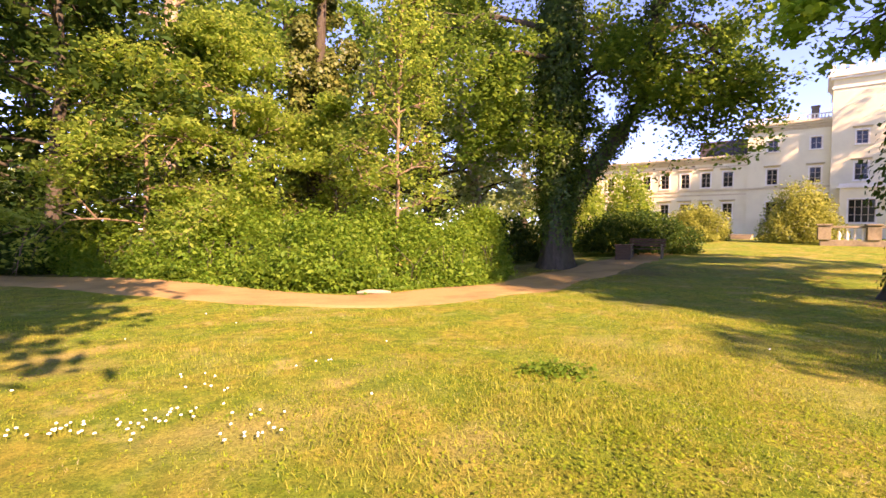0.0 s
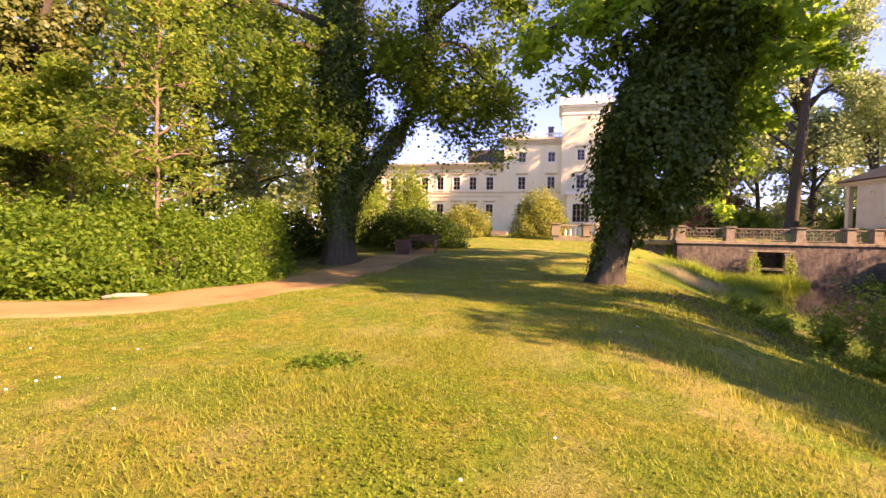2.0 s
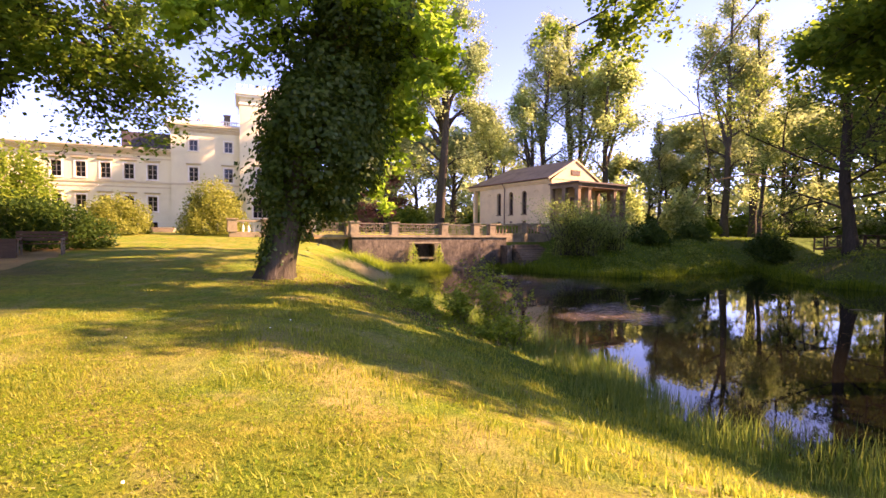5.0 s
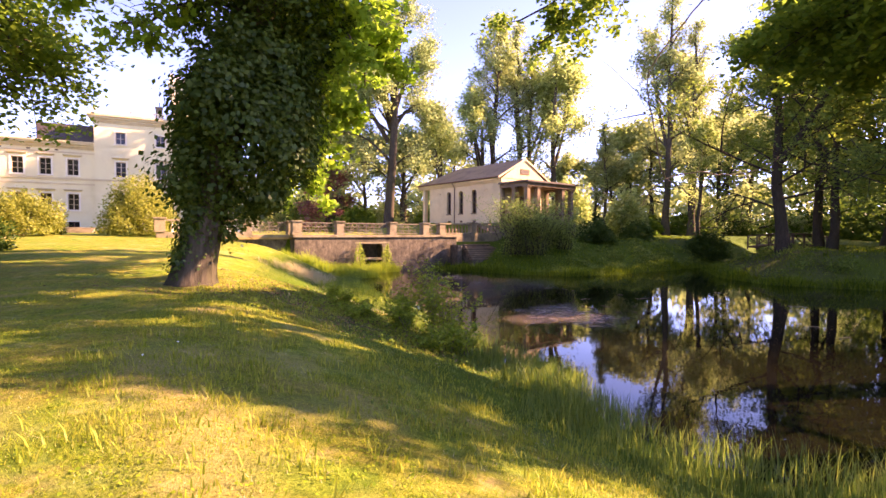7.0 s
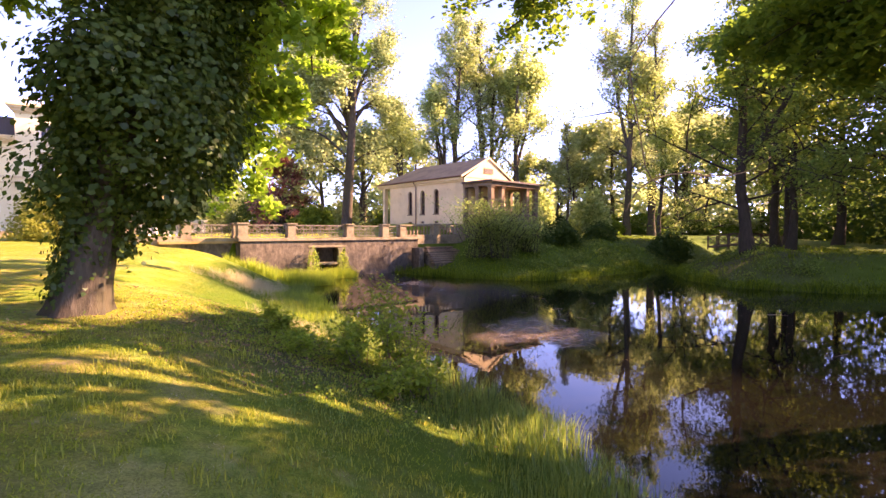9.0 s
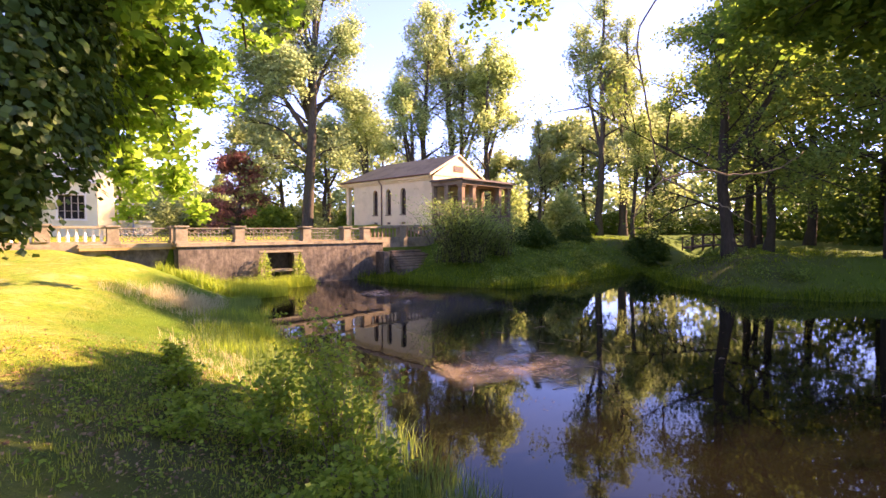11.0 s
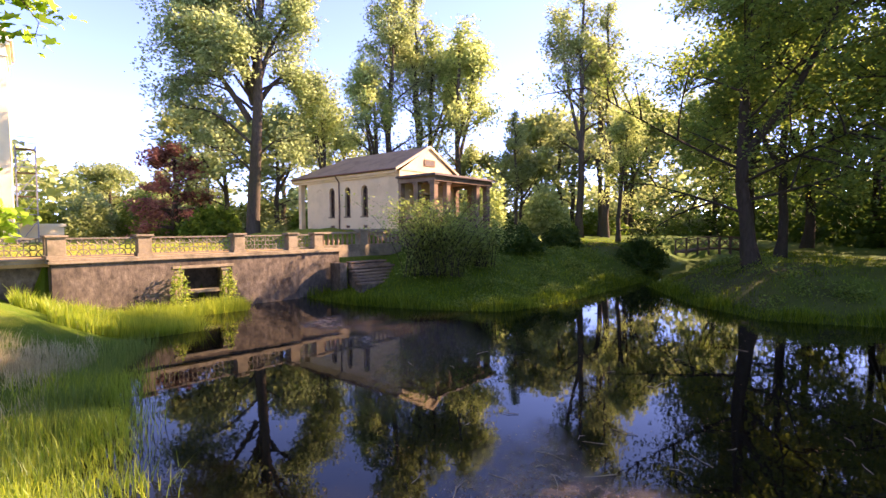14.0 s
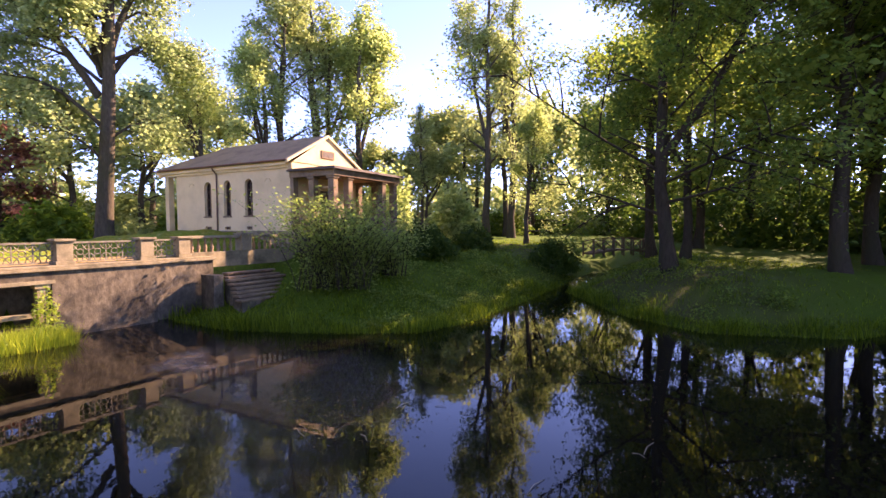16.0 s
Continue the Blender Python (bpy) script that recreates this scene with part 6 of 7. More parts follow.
# ---- shrubs before the mansion ----
bush("shrub", 20.4, 31.8, 2.2, 1.9, 2.5, 9000, 0.17, LEAF_BUSH, "rounded shrub with pale yellowish spring leaves on the lawn", 1, group="lawn shrubs")
bush("shrub", 25.0, 28.2, 2.2, 2.0, 3.7, 12000, 0.17, LEAF_BUSH, "tall rounded shrub with pale yellowish spring leaves on the lawn", 2, group="lawn shrubs")
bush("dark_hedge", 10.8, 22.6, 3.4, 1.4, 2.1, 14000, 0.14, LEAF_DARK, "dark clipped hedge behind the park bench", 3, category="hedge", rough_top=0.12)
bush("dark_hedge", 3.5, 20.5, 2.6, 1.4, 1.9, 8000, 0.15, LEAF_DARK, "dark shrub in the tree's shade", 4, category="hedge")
bush("shrub", 13.5, 28.5, 1.8, 1.5, 4.6, 7000, 0.2, LEAF_SPRING, "upright shrub with yellow-green leaves", 5, group="lawn shrubs")
bush("shrub", 10.0, 27.5, 1.8, 1.5, 4.2, 6000, 0.2, LEAF_SPRING, "upright shrub with yellow-green leaves", 6, group="lawn shrubs")

# ---- trees round the pavilion and the far bank ----
LX, LY = -0.42, 0.91  # across the view from the pond
def side(l, deep, z):
    """A spot in the old poplar: l across, deep away from the pond, z up."""
    return (LX * l + 0.91 * deep, LY * l + 0.42 * deep, z)


t1 = ivy_tree("old_poplar", 53.0, 22.5, 25.0, 0.58, (-0.6, -1.6), 51, "huge old poplar with a dark trunk and spreading clumped crown", [
    (side(0, 0, 8.5), side(5.8, 1, 11.5), 0.16, 0.7), (side(0, 0, 7), side(-3.8, 1, 9.0), 0.12, 0.6), (side(0, 0, 6), side(3.2, -1, 8.0), 0.10, 0.6), (side(0, 0, 10.5), side(6.2, -1, 16.5), 0.30, 1.2), (side(-0.3, 0, 12), side(3.5, 1.5, 21), 0.30, 1.2), (side(-0.3, 0, 11.5), side(-4.6, 0.5, 15.5), 0.26, 1.1), (side(-0.5, 0, 13), side(-3.8, -1, 20), 0.26, 1.1),
    (side(-0.5, 0, 14), side(5.5, 0, 19.5), 0.24, 1.1), (side(-0.5, 0, 14), side(0, 4.5, 19), 0.24, 1.0), (side(-0.5, 0, 12), side(1, -4.5, 17), 0.24, 1.0), (side(-0.8, 0, 17), side(1.5, 1, 26), 0.22, 1.2), (side(-0.8, 0, 18), side(-2.5, 0, 26), 0.2, 1.2), (side(-0.8, 0, 18), side(4, -1, 24.5), 0.2, 1.2), (side(-0.4, 0, 12), side(2.8, -2, 14.5), 0.14, 0.8), (side(-0.2, 0, 11.5), side(5.4, 1, 13.6), 0.14, 1.0), (side(0.8, 0, 15), side(4.8, -1, 17.0), 0.12, 1.2), (side(0, 0, 16), side(2.5, 2, 18.5), 0.12, 1.2), (side(-0.6, 0, 15), side(-3.8, 1, 17.5), 0.12, 1.2), (side(-0.5, 0, 13), side(-5.8, 0, 13.8), 0.14, 1.0), (side(-0.6, 0, 15), side(0.6, -2, 17), 0.1, 1.2), (side(-0.8, 0, 17), side(3.0, 0, 21.5), 0.12, 1.2), (side(-0.8, 0, 17), side(-4.2, 0, 21.5), 0.12, 1.2), (side(-0.8, 0, 19), side(0.2, 0, 23), 0.1, 1.2)],
    [(0.1, 0.95), (2.0, 1.05), (4.0, 0.85)], density=98, leaf=LEAF_POPLAR, twig=2.1, leaf_size=0.24, ivy_n=0, sig=0.42, flat=0.8)
t2 = tree("slim_poplar", 75.5, 14.0, grown(52, 36, 0.5, 5.6, first=0.28, limbs=32, leaves=11000, size=0.36, rise=1.05, puff=0.13, flat=1.0, fork=1, wobble=0.05), BARK, LEAF_FAR, "tall slim poplar with thin spring foliage", group="park trees")
t3 = tree("lime_tree", 76, 5.0, grown(53, 29, 0.5, 6.5, first=0.1, limbs=34, leaves=11500, size=0.42, rise=0.85, puff=0.13, flat=0.9, limb=0.35, fork=2), BARK, LEAF_LIME, "tall lime tree in bright spring leaf", group="park trees")
t4 = tree("copper_beech", 60.3, 34.6, grown(54, 10.5, 0.4, 4.2, first=0.08, limbs=22, leaves=11000, size=0.32, rise=0.6, puff=0.13), BARK, LEAF_COPPER, "copper beech with dark red leaves", group="park trees")
t5 = tree("park_tree", 62.5, 30, grown(55, 16, 0.3, 6.0, first=0.03, limbs=28, leaves=6000, size=0.54, rise=0.5, puff=0.17, fork=2, limb=0.35, sub=4), BARK, LEAF_FAR, "broad leafy park tree", group="park trees")
t6 = tree("bank_tree", 39.6, -13.2, grown(56, 18, 0.40, 8.4, first=0.17, limbs=32, leaves=54000, size=0.2, gaps=0.8, rise=0.55, puff=0.085, flat=0.5, lean=(0.3, 0.2), limb=0.24, fine=True, sub=8, fork=1, wobble=0.03), DARK_BARK, LEAF_PARK, "broad spreading tree on the far pond bank", group="far bank trees")
t7 = tree("bank_tree", 55.5, -21.5, grown(57, 22, 0.4, 7.0, first=0.27, limbs=28, leaves=10800, size=0.385, rise=0.5, puff=0.125, flat=0.5, limb=0.26, fork=1, gaps=1.2), DARK_BARK, LEAF_PARK, "shady park tree on the far bank", group="far bank trees")
rng = np.random.default_rng(99)
for ob_, x, y, s in [
    (t2, 78, 11, 0.95), (t2, 73.6, -10.3, 0.95), (t2, 74.8, -13.8, 0.85), (t3, 79, 9, 1.0), (t3, 64, -12.5, 0.5), (t3, 62, 19, 0.6), (t3, 76, -6, 0.42), (t3, 74, 16, 0.8), (t5, 75, -3, 0.72), (t5, 66, 26, 1.0), 
    (t5, 78, 30, 1.2), (t5, 90, 48, 0.9), (t5, 90, 66, 0.8), (t5, 100, 74, 0.9), (t3, 96, 60, 0.45), (t5, 80, 76, 0.75), (t5, 88, 24, 1.3), (t5, 95, 5, 0.95), (t5, 98, -14, 1.4), (t5, 86, -10, 1.2), (t5, 88, -20, 1.2), (t5, 100, -28, 1.5), (t5, 84, -1, 0.8), (t2, 82, -15, 0.8), (t2, 72, -2.2, 0.45), (t5, 104, -4, 0.9), 
    (t7, 47, -19, 0.8), (t7, 60, -29, 1.1), (t7, 41, -35, 1.1), (t7, 42, -40, 0.9), (t7, 46, -52, 1.3), (t7, 56, -58, 1.35), (t7, 36, -27, 0.9), (t7, 37.5, -21.5, 0.95), (t7, 41.5, -28, 1.0), (t7, 40, -24, 0.95), (t7, 38, -33, 1.05), (t7, 36, -43, 1.1), (t7, 60, -48, 1.2),
    (t7, 66, -40, 1.1), (t7, 76, -48, 1.2), (t7, 40, -48, 1.2), (t7, 31, -33, 0.95), (t7, 28, -40, 1.0), (t7, 64, -26, 0.85), (t3, 92, -22, 0.8), (t3, 98, -38, 0.9), (t5, 110, -48, 1.5)]:
    again(ob_, x, y, rng.random() * 360, s)
bush("shrub", 47.5, -0.6, 2.3, 1.8, 1.9, 6000, 0.2, LEAF_DARK, "dark low shrub below the porch", 13, group="bank shrubs")
bush("shrub", 51.5, -4.6, 2.0, 1.6, 1.7, 5000, 0.2, LEAF_DARK, "dark low shrub on the far bank", 14, group="bank shrubs")
bush("shrub", 50.8, -10.7, 2.3, 1.9, 2.6, 6000, 0.2, LEAF_DARK, "rounded dark shrub beside the inlet", 15, group="bank shrubs")
for j, (x, y, w, h) in enumerate([(58, 29, 3.5, 3.2), (63, 33, 4, 3.2), (66, 38, 3, 2.4), (96, 70, 6, 4.0), (62, 20, 3, 3), (60, 2, 3.2, 6.5), (58.5, -4, 2.8, 5.2), (82, -8, 4, 3.2), (88, -16, 5, 3.6), (95, -24, 5, 3.6), (101, -34, 6, 4.2), (78, 0, 3.5, 3.2), (74, -8, 2.5, 2.2)]):
    bush("shrub", x, y, w, w * 0.8, h, 3800, 0.44, LEAF_LIME if j in (5, 6) else LEAF_DARK if j % 2 else LEAF_MAPLE, "broad green shrub under the park trees", 30 + j, group="park shrubs")
for j, (x, y) in enumerate([(64, 55), (68, 51), (72, 47), (75.5, 43), (78.5, 38.5), (81, 34), (83, 29.5)]):
    bush("shrub", x, y, 3.6, 3.2, 4.4 + 0.9 * (j % 3), 3600, 0.44, LEAF_FAR if j % 2 else LEAF_PARK, "tall leafy shrub in the belt at the park's edge", 70 + j, group="park shrubs")
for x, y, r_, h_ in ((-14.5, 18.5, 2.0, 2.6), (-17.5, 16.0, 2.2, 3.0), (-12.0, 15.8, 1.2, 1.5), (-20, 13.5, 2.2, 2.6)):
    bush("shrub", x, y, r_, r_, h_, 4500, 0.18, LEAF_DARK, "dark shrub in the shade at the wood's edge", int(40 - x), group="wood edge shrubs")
for s_, h_ in ((1.35, 2.1), (3.55, 1.9)):
    q = BRIDGE_O + BRIDGE_D * s_ - BRIDGE_N * 0.5
    bush("wall_shrub", q[0], q[1], 0.6, 0.45, h_ + WATER_Z - gz(q[0], q[1]), 1000, 0.12, LEAF_SPRING, "light green shrub growing at the bridge culvert", int(60 + 3 * s_), group="culvert shrubs", stems=6, low=0.4)
# leafy shrubs on the near bank
def shoots(x, y, r, h, n, seed, label, name="bank_shrub", group="near bank shrubs", leaf=0.085, mat=None, thick=0.009, spill=0.075, per=3, low=0.22, bark=None):
    """A loose shrub of arching shoots with leaves set along them."""
    g = np.random.default_rng(seed)
    ob = thing(name, pose(x, y, gz(x, y)), label, "bush", group)
    st, pts = Shape(), []
    for _ in range(n):
        a_, l_ = g.random() * 6.28, h * (0.55 + 0.5 * g.random())
        b_ = np.array([math.cos(g.random() * 6.28), math.sin(g.random() * 6.28), 0]) * r * 0.45 * g.random()
        o_ = np.array([math.cos(a_), math.sin(a_), 0]) * r * (0.3 + 0.6 * g.random())
        line = [b_ + o_ * q ** 1.6 + np.array([0.03 * g.normal(), 0.03 * g.normal(), l_ * q * (1 - 0.18 * q * q) - 0.1 * (q == 0)]) for q in np.linspace(0, 1, 7)]
        st.tube(line, np.linspace(thick, 0.002, 7), 4)
        for q in np.linspace(low, 1.0, 17):
            k = min(int(q * 6), 5)
            p0 = line[k] * (1 - (q * 6 - k)) + line[k + 1] * (q * 6 - k)
            pts += [p0 + g.normal(size=3) * np.array([spill, spill, spill * 0.6]) for _ in range(per)]
    part("woody_base", st, bark or SAPLING_BARK, ob)
    v, f = leaf_arrays(np.array(pts), leaf, 0.7, g, 0.66)
    part("foliage", arr_mesh("foliage", v, f), mat or LEAF_SHORE, ob)
    return ob


for j, (x, y, r_, h_, n_) in enumerate([(11.3, 3.2, 0.8, 1.9, 24), (12.2, 3.75, 0.8, 2.4, 22), (11.7, 4.3, 0.6, 1.5, 14), (10.9, 4.1, 0.8, 1.2, 20), (10.4, 2.6, 0.7, 0.9, 16), (9.6, 2.9, 0.6, 0.55, 12), (12.3, 6.4, 0.5, 0.6, 11), (11.2, 5.5, 0.45, 0.5, 9), (10.4, 4.9, 0.4, 0.45, 8), (13.5, 7.4, 0.5, 0.5, 9)]):
    shoots(x, y, r_, h_, n_, 90 + j, "loose shrub with fresh green leaves at the pond's edge")

for j, (x, y, r_, h_, n_) in enumerate([(38.9, 4.7, 4.0, 5.3, 190), (40.4, 2.4, 2.8, 3.1, 100)]):
    shoots(x, y, r_, h_, n_, 111 + j, "loose grey-green willow shrub before the pavilion", "willow_shrub", "willows before the pavilion", 0.14, LEAF_WILLOW, 0.022, 0.28, 4, 0.04, DARK_BARK)

# ---- far woods that close the park ----
rng = np.random.default_rng(41)
n = 36000
az = np.radians(-75 + 215 * rng.random(n))
dist = 118 + 30 * rng.random(n)
cxy = np.array([25.0, 10.0])
topz = 14 + 4 * np.sin(az * 9) + 3 * np.sin(az * 23 + 1) + 1.5 * np.sin(az * 61)
zz = 0.5 + topz * rng.random(n) ** 0.8
p = np.c_[cxy[0] + np.cos(az) * dist, cxy[1] + np.sin(az) * dist, zz]
v, f = leaf_arrays(p, 2.1, 0.3, rng)
tagged(part("far_woods", arr_mesh("far_woods", v, f), LEAF_FAR), "distant belt of spring-green park woods", "woods", kind="stuff")

# Dark-coloured leaf clumps that stand in for deep shade under the far trees.
n = 50000
x, y = 22 + 85 * rng.random(n), -36 - 32 * rng.random(n)
clump = 0.5 + 0.5 * np.sin(x * 0.31 + 1) * np.sin(y * 0.4 + 0.2 * x)
zz = (1.5 + 13 * clump) * rng.random(n) + ground_z(x, y)
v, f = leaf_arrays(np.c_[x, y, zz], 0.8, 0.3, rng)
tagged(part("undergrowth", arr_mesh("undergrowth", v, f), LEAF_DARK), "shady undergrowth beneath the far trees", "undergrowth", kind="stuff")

# ---- grass ----
def blades(x, y, h, w, lean, rng):
    """Bent blades as arrays: two quads tapering to the tip."""
    n = len(x)
    z = ground_z(x, y)
    a = rng.random(n) * 2 * np.pi
    side = np.c_[-np.sin(a), np.cos(a), np.zeros(n)] * (w / 2)[:, None]
    tip = np.c_[np.cos(a), np.sin(a), np.zeros(n)] * (lean * h)[:, None]
    b = np.c_[x, y, z - 0.01]
    mid = b + tip * 0.35 + np.c_[np.zeros(n), np.zeros(n), h * 0.6]
    end = b + tip + np.c_[np.zeros(n), np.zeros(n), h]
    v = np.stack([b - side, b + side, mid + side * 0.8, mid - side * 0.8, end], 1).reshape(-1, 3)
    o = np.arange(n)[:, None] * 5
    return v, np.concatenate([o + np.array([[0, 1, 2]]), o + np.array([[0, 2, 3]]), o + np.array([[3, 2, 4]])])


def short_blades(x, y, h, w, lean, rng):
    """Mown blades, one triangle each."""
    n = len(x)
    z = ground_z(x, y)
    a = rng.random(n) * 2 * np.pi
    side = np.c_[-np.sin(a), np.cos(a), np.zeros(n)] * (w / 2)[:, None]
    b = np.c_[x, y, z - 0.008]
    end = b + np.c_[np.cos(a) * lean * h, np.sin(a) * lean * h, h]
    return np.stack([b - side, b + side, end], 1).reshape(-1, 3), np.arange(3 * n).reshape(n, 3)


rng = np.random.default_rng(12)
n = 360000
r = 14.0 * rng.random(n) ** 0.9
a = rng.random(n) * 2 * np.pi
x, y = 1.0 + r * np.cos(a), 3.5 + r * np.sin(a)
d = pond_distance(x, y)
keep = (d > 1.6) & (np.hypot(x - 9.5, y - 9) > 0.6)
pth = np.array([(-14, 14.2), (-8.8, 12.9), (-6.3, 11.4), (-3.7, 9.9), (-2, 9.4), (0, 10.3), (2, 12.2), (4.6, 15), (8.4, 19)])
dp = np.full(n, 99.0)
for p0, p1 in zip(pth, pth[1:]):
    k = np.clip(((np.c_[x, y] - p0) @ (p1 - p0)) / ((p1 - p0) @ (p1 - p0)), 0, 1)
    dp = np.minimum(dp, np.hypot(*(np.c_[x, y] - p0 - k[:, None] * (p1 - p0)).T))
keep &= dp > 1.1
patch = np.sin(x * 1.3 + 0.7 * np.sin(y * 1.1)) * np.sin(y * 1.5 + 0.6 * np.sin(x * 0.9)) + 0.5 * np.sin(x * 3.1 + y * 2.3)
keep &= rng.random(n) < (0.7 + 0.3 * patch) * (1 - 0.45 * dryness(x, y))
x, y = x[keep], y[keep]
h = (0.014 + 0.03 * rng.random(len(x)) ** 1.5) * (1 + 0.6 * np.clip(patch[keep], -0.5, 1))
v, f = short_blades(x, y, h, 0.007 + 0.006 * rng.random(len(x)), 1.6 * rng.random(len(x)), rng)
grass = part("lawn_grass", arr_mesh("lawn_grass", v, f), GRASS)
tagged(grass, "short sunlit lawn grass with thin dry patches", "grass", kind="stuff")

# clover and small leaves close to the ground
n = 105000
r = 10.5 * rng.random(n) ** 0.8
a = rng.random(n) * 2 * np.pi
x, y = 0.0 + r * np.cos(a), 3.0 + r * np.sin(a)
patch = np.sin(x * 2.1 + 1.2 * np.sin(y * 1.7)) * np.sin(y * 2.3 + 0.9 * np.sin(x * 1.4)) + 0.6 * np.sin(x * 5.3 + y * 3.7) * np.sin(y * 6.1)
dp = np.full(n, 99.0)
for p0, p1 in zip(pth, pth[1:]):
    k = np.clip(((np.c_[x, y] - p0) @ (p1 - p0)) / ((p1 - p0) @ (p1 - p0)), 0, 1)
    dp = np.minimum(dp, np.hypot(*(np.c_[x, y] - p0 - k[:, None] * (p1 - p0)).T))
keep = (pond_distance(x, y) > 4.5) & (dp > 1.15) & (np.hypot(x - 9.5, y - 9) > 0.6) & (rng.random(n) < (0.55 + 0.5 * patch) * (1 - 0.7 * dryness(x, y)))
x, y = x[keep], y[keep]
v, f = leaf_arrays(np.c_[x, y, ground_z(x, y) + 0.006 + 0.025 * rng.random(len(x)) ** 1.5], 0.021, 1.2, rng, 0.75)
tagged(part("clover", arr_mesh("clover", v, f), CLOVER), "clover and small weeds growing through the lawn", "clover", kind="stuff")

# loose tufts and flattened straw all over the lawn
for nm, many, per, tall, wide, bent, mat, lab in (("lawn_tufts", 3600, 16, 0.036, 0.008, 1.3, CLOVER, "small green tufts standing in the lawn"), ("lawn_straw", 2600, 12, 0.02, 0.006, 4.0, DRY_GRASS, "bleached straw lying flat between the grass")):
    r, a = 12.0 * rng.random(many) ** 0.75, rng.random(many) * 2 * np.pi
    cx, cy = 1.0 + r * np.cos(a), 3.0 + r * np.sin(a)
    k = np.repeat(np.arange(many), per)
    wide_at = (0.03 + 0.09 * rng.random(many) ** 2)[k]
    x, y = cx[k] + wide_at * rng.normal(size=many * per), cy[k] + wide_at * rng.normal(size=many * per)
    dp = np.full(len(x), 99.0)
    for p0, p1 in zip(pth, pth[1:]):
        q = np.clip(((np.c_[x, y] - p0) @ (p1 - p0)) / ((p1 - p0) @ (p1 - p0)), 0, 1)
        dp = np.minimum(dp, np.hypot(*(np.c_[x, y] - p0 - q[:, None] * (p1 - p0)).T))
    ok = (pond_distance(x, y) > 2.0) & (dp > 1.0) & (np.hypot(x - 9.5, y - 9) > 0.7)
    x, y = x[ok], y[ok]
    v, f = short_blades(x, y, tall * (0.4 + 0.8 * rng.random(len(x))), wide * (0.7 + 0.8 * rng.random(len(x))), bent * rng.random(len(x)), rng)
    tagged(part(nm, arr_mesh(nm, v, f), mat), lab, "grass", kind="stuff")

n = 64000
t = rng.random(n)
ed = np.array([(7, -6), (6.4, -2.2), (7.6, -0.5), (9.3, 0.2), (10.4, 1.3), (13.2, 3.7), (14.4, 4.4), (16.2, 6.4), (17.5, 8.4), (19.4, 9.6), (20.9, 10.7), (23.0, 12.0), (26, 13)])
k = t * (len(ed) - 1)
i = k.astype(int)
b = ed[i] * (1 - (k - i))[:, None] + ed[i + 1] * (k - i)[:, None]
off = -0.5 + 5.0 * rng.random(n) ** 1.2
nrm = np.array([-0.65, 0.76])
x, y = b[:, 0] + nrm[0] * off + 0.3 * rng.normal(size=n), b[:, 1] + nrm[1] * off + 0.3 * rng.normal(size=n)
d = pond_distance(x, y)
clump = 0.5 + 0.5 * np.sin(x * 1.9) * np.sin(y * 2.3 + x)
ok = (d > -0.4) & (d < 4.0) & (rng.random(n) < 0.25 + 0.75 * clump)
x, y, d, clump = x[ok], y[ok], d[ok], clump[ok]
h = (0.05 + 0.42 * smooth((1.9 - d) / 1.6)) * (0.5 + 0.7 * rng.random(len(x))) * (0.7 + 0.5 * clump)
v, f = blades(x, y, h, 0.006 + 0.008 * rng.random(len(x)), 0.7 * rng.random(len(x)), rng)
tagged(part("bank_grass", arr_mesh("bank_grass", v, f), TALL_GRASS), "tall lush grass on the pond bank", "grass", kind="stuff")

n = 24000
s_, t_ = -4.5 + 9.5 * rng.random(n), -0.2 - 5.0 * rng.random(n) ** 1.2
x, y = bo[0] + bd[0] * s_ + bn[0] * t_, bo[1] + bd[1] * s_ + bn[1] * t_
d = pond_distance(x, y)
ok = (d > -2.2) & (d < 2.5) & (s_ < 4.5 - 0.25 * np.abs(t_))
x, y = x[ok], y[ok]
z0 = ground_z(x, y)
h = (0.3 + 0.75 * rng.random(len(x)) * (0.6 + 0.4 * np.sin(x * 2.3 + y) * np.sin(y * 1.9))) + np.maximum(WATER_Z - z0, 0)
v, f = blades(x, y, h, 0.022 + 0.012 * rng.random(len(x)), 0.55 * rng.random(len(x)), rng)
tagged(part("reeds", arr_mesh("reeds", v, f), REED), "bright green reeds before the bridge wall", "reeds", kind="stuff")

# reeds fringing the shore below the slope
n = 6500
k = 7.6 + 3.4 * rng.random(n)
i = k.astype(int)
b = ed[i] * (1 - (k - i))[:, None] + ed[i + 1] * (k - i)[:, None]
off = -1.0 + 2.0 * rng.random(n)
x, y = b[:, 0] + nrm[0] * off + 0.25 * rng.normal(size=n), b[:, 1] + nrm[1] * off + 0.25 * rng.normal(size=n)
ok = rng.random(n) < 0.3 + 0.7 * (0.5 + 0.5 * np.sin(x * 2.7 + 1) * np.sin(y * 2.1 + 0.5 * x))
x, y, off = x[ok], y[ok], off[ok]
h = (0.22 + 0.42 * rng.random(len(x))) * (0.75 + 0.25 * np.sin(x * 1.9 + y)) * (1 - 0.3 * np.clip(off, 0, 1)) + np.maximum(WATER_Z - ground_z(x, y), 0)
v, f = blades(x, y, h, 0.014 + 0.012 * rng.random(len(x)), 0.6 * rng.random(len(x)), rng)
tagged(part("shore_reeds", arr_mesh("shore_reeds", v, f), REED), "green reeds fringing the shore of the pond", "reeds", kind="stuff")

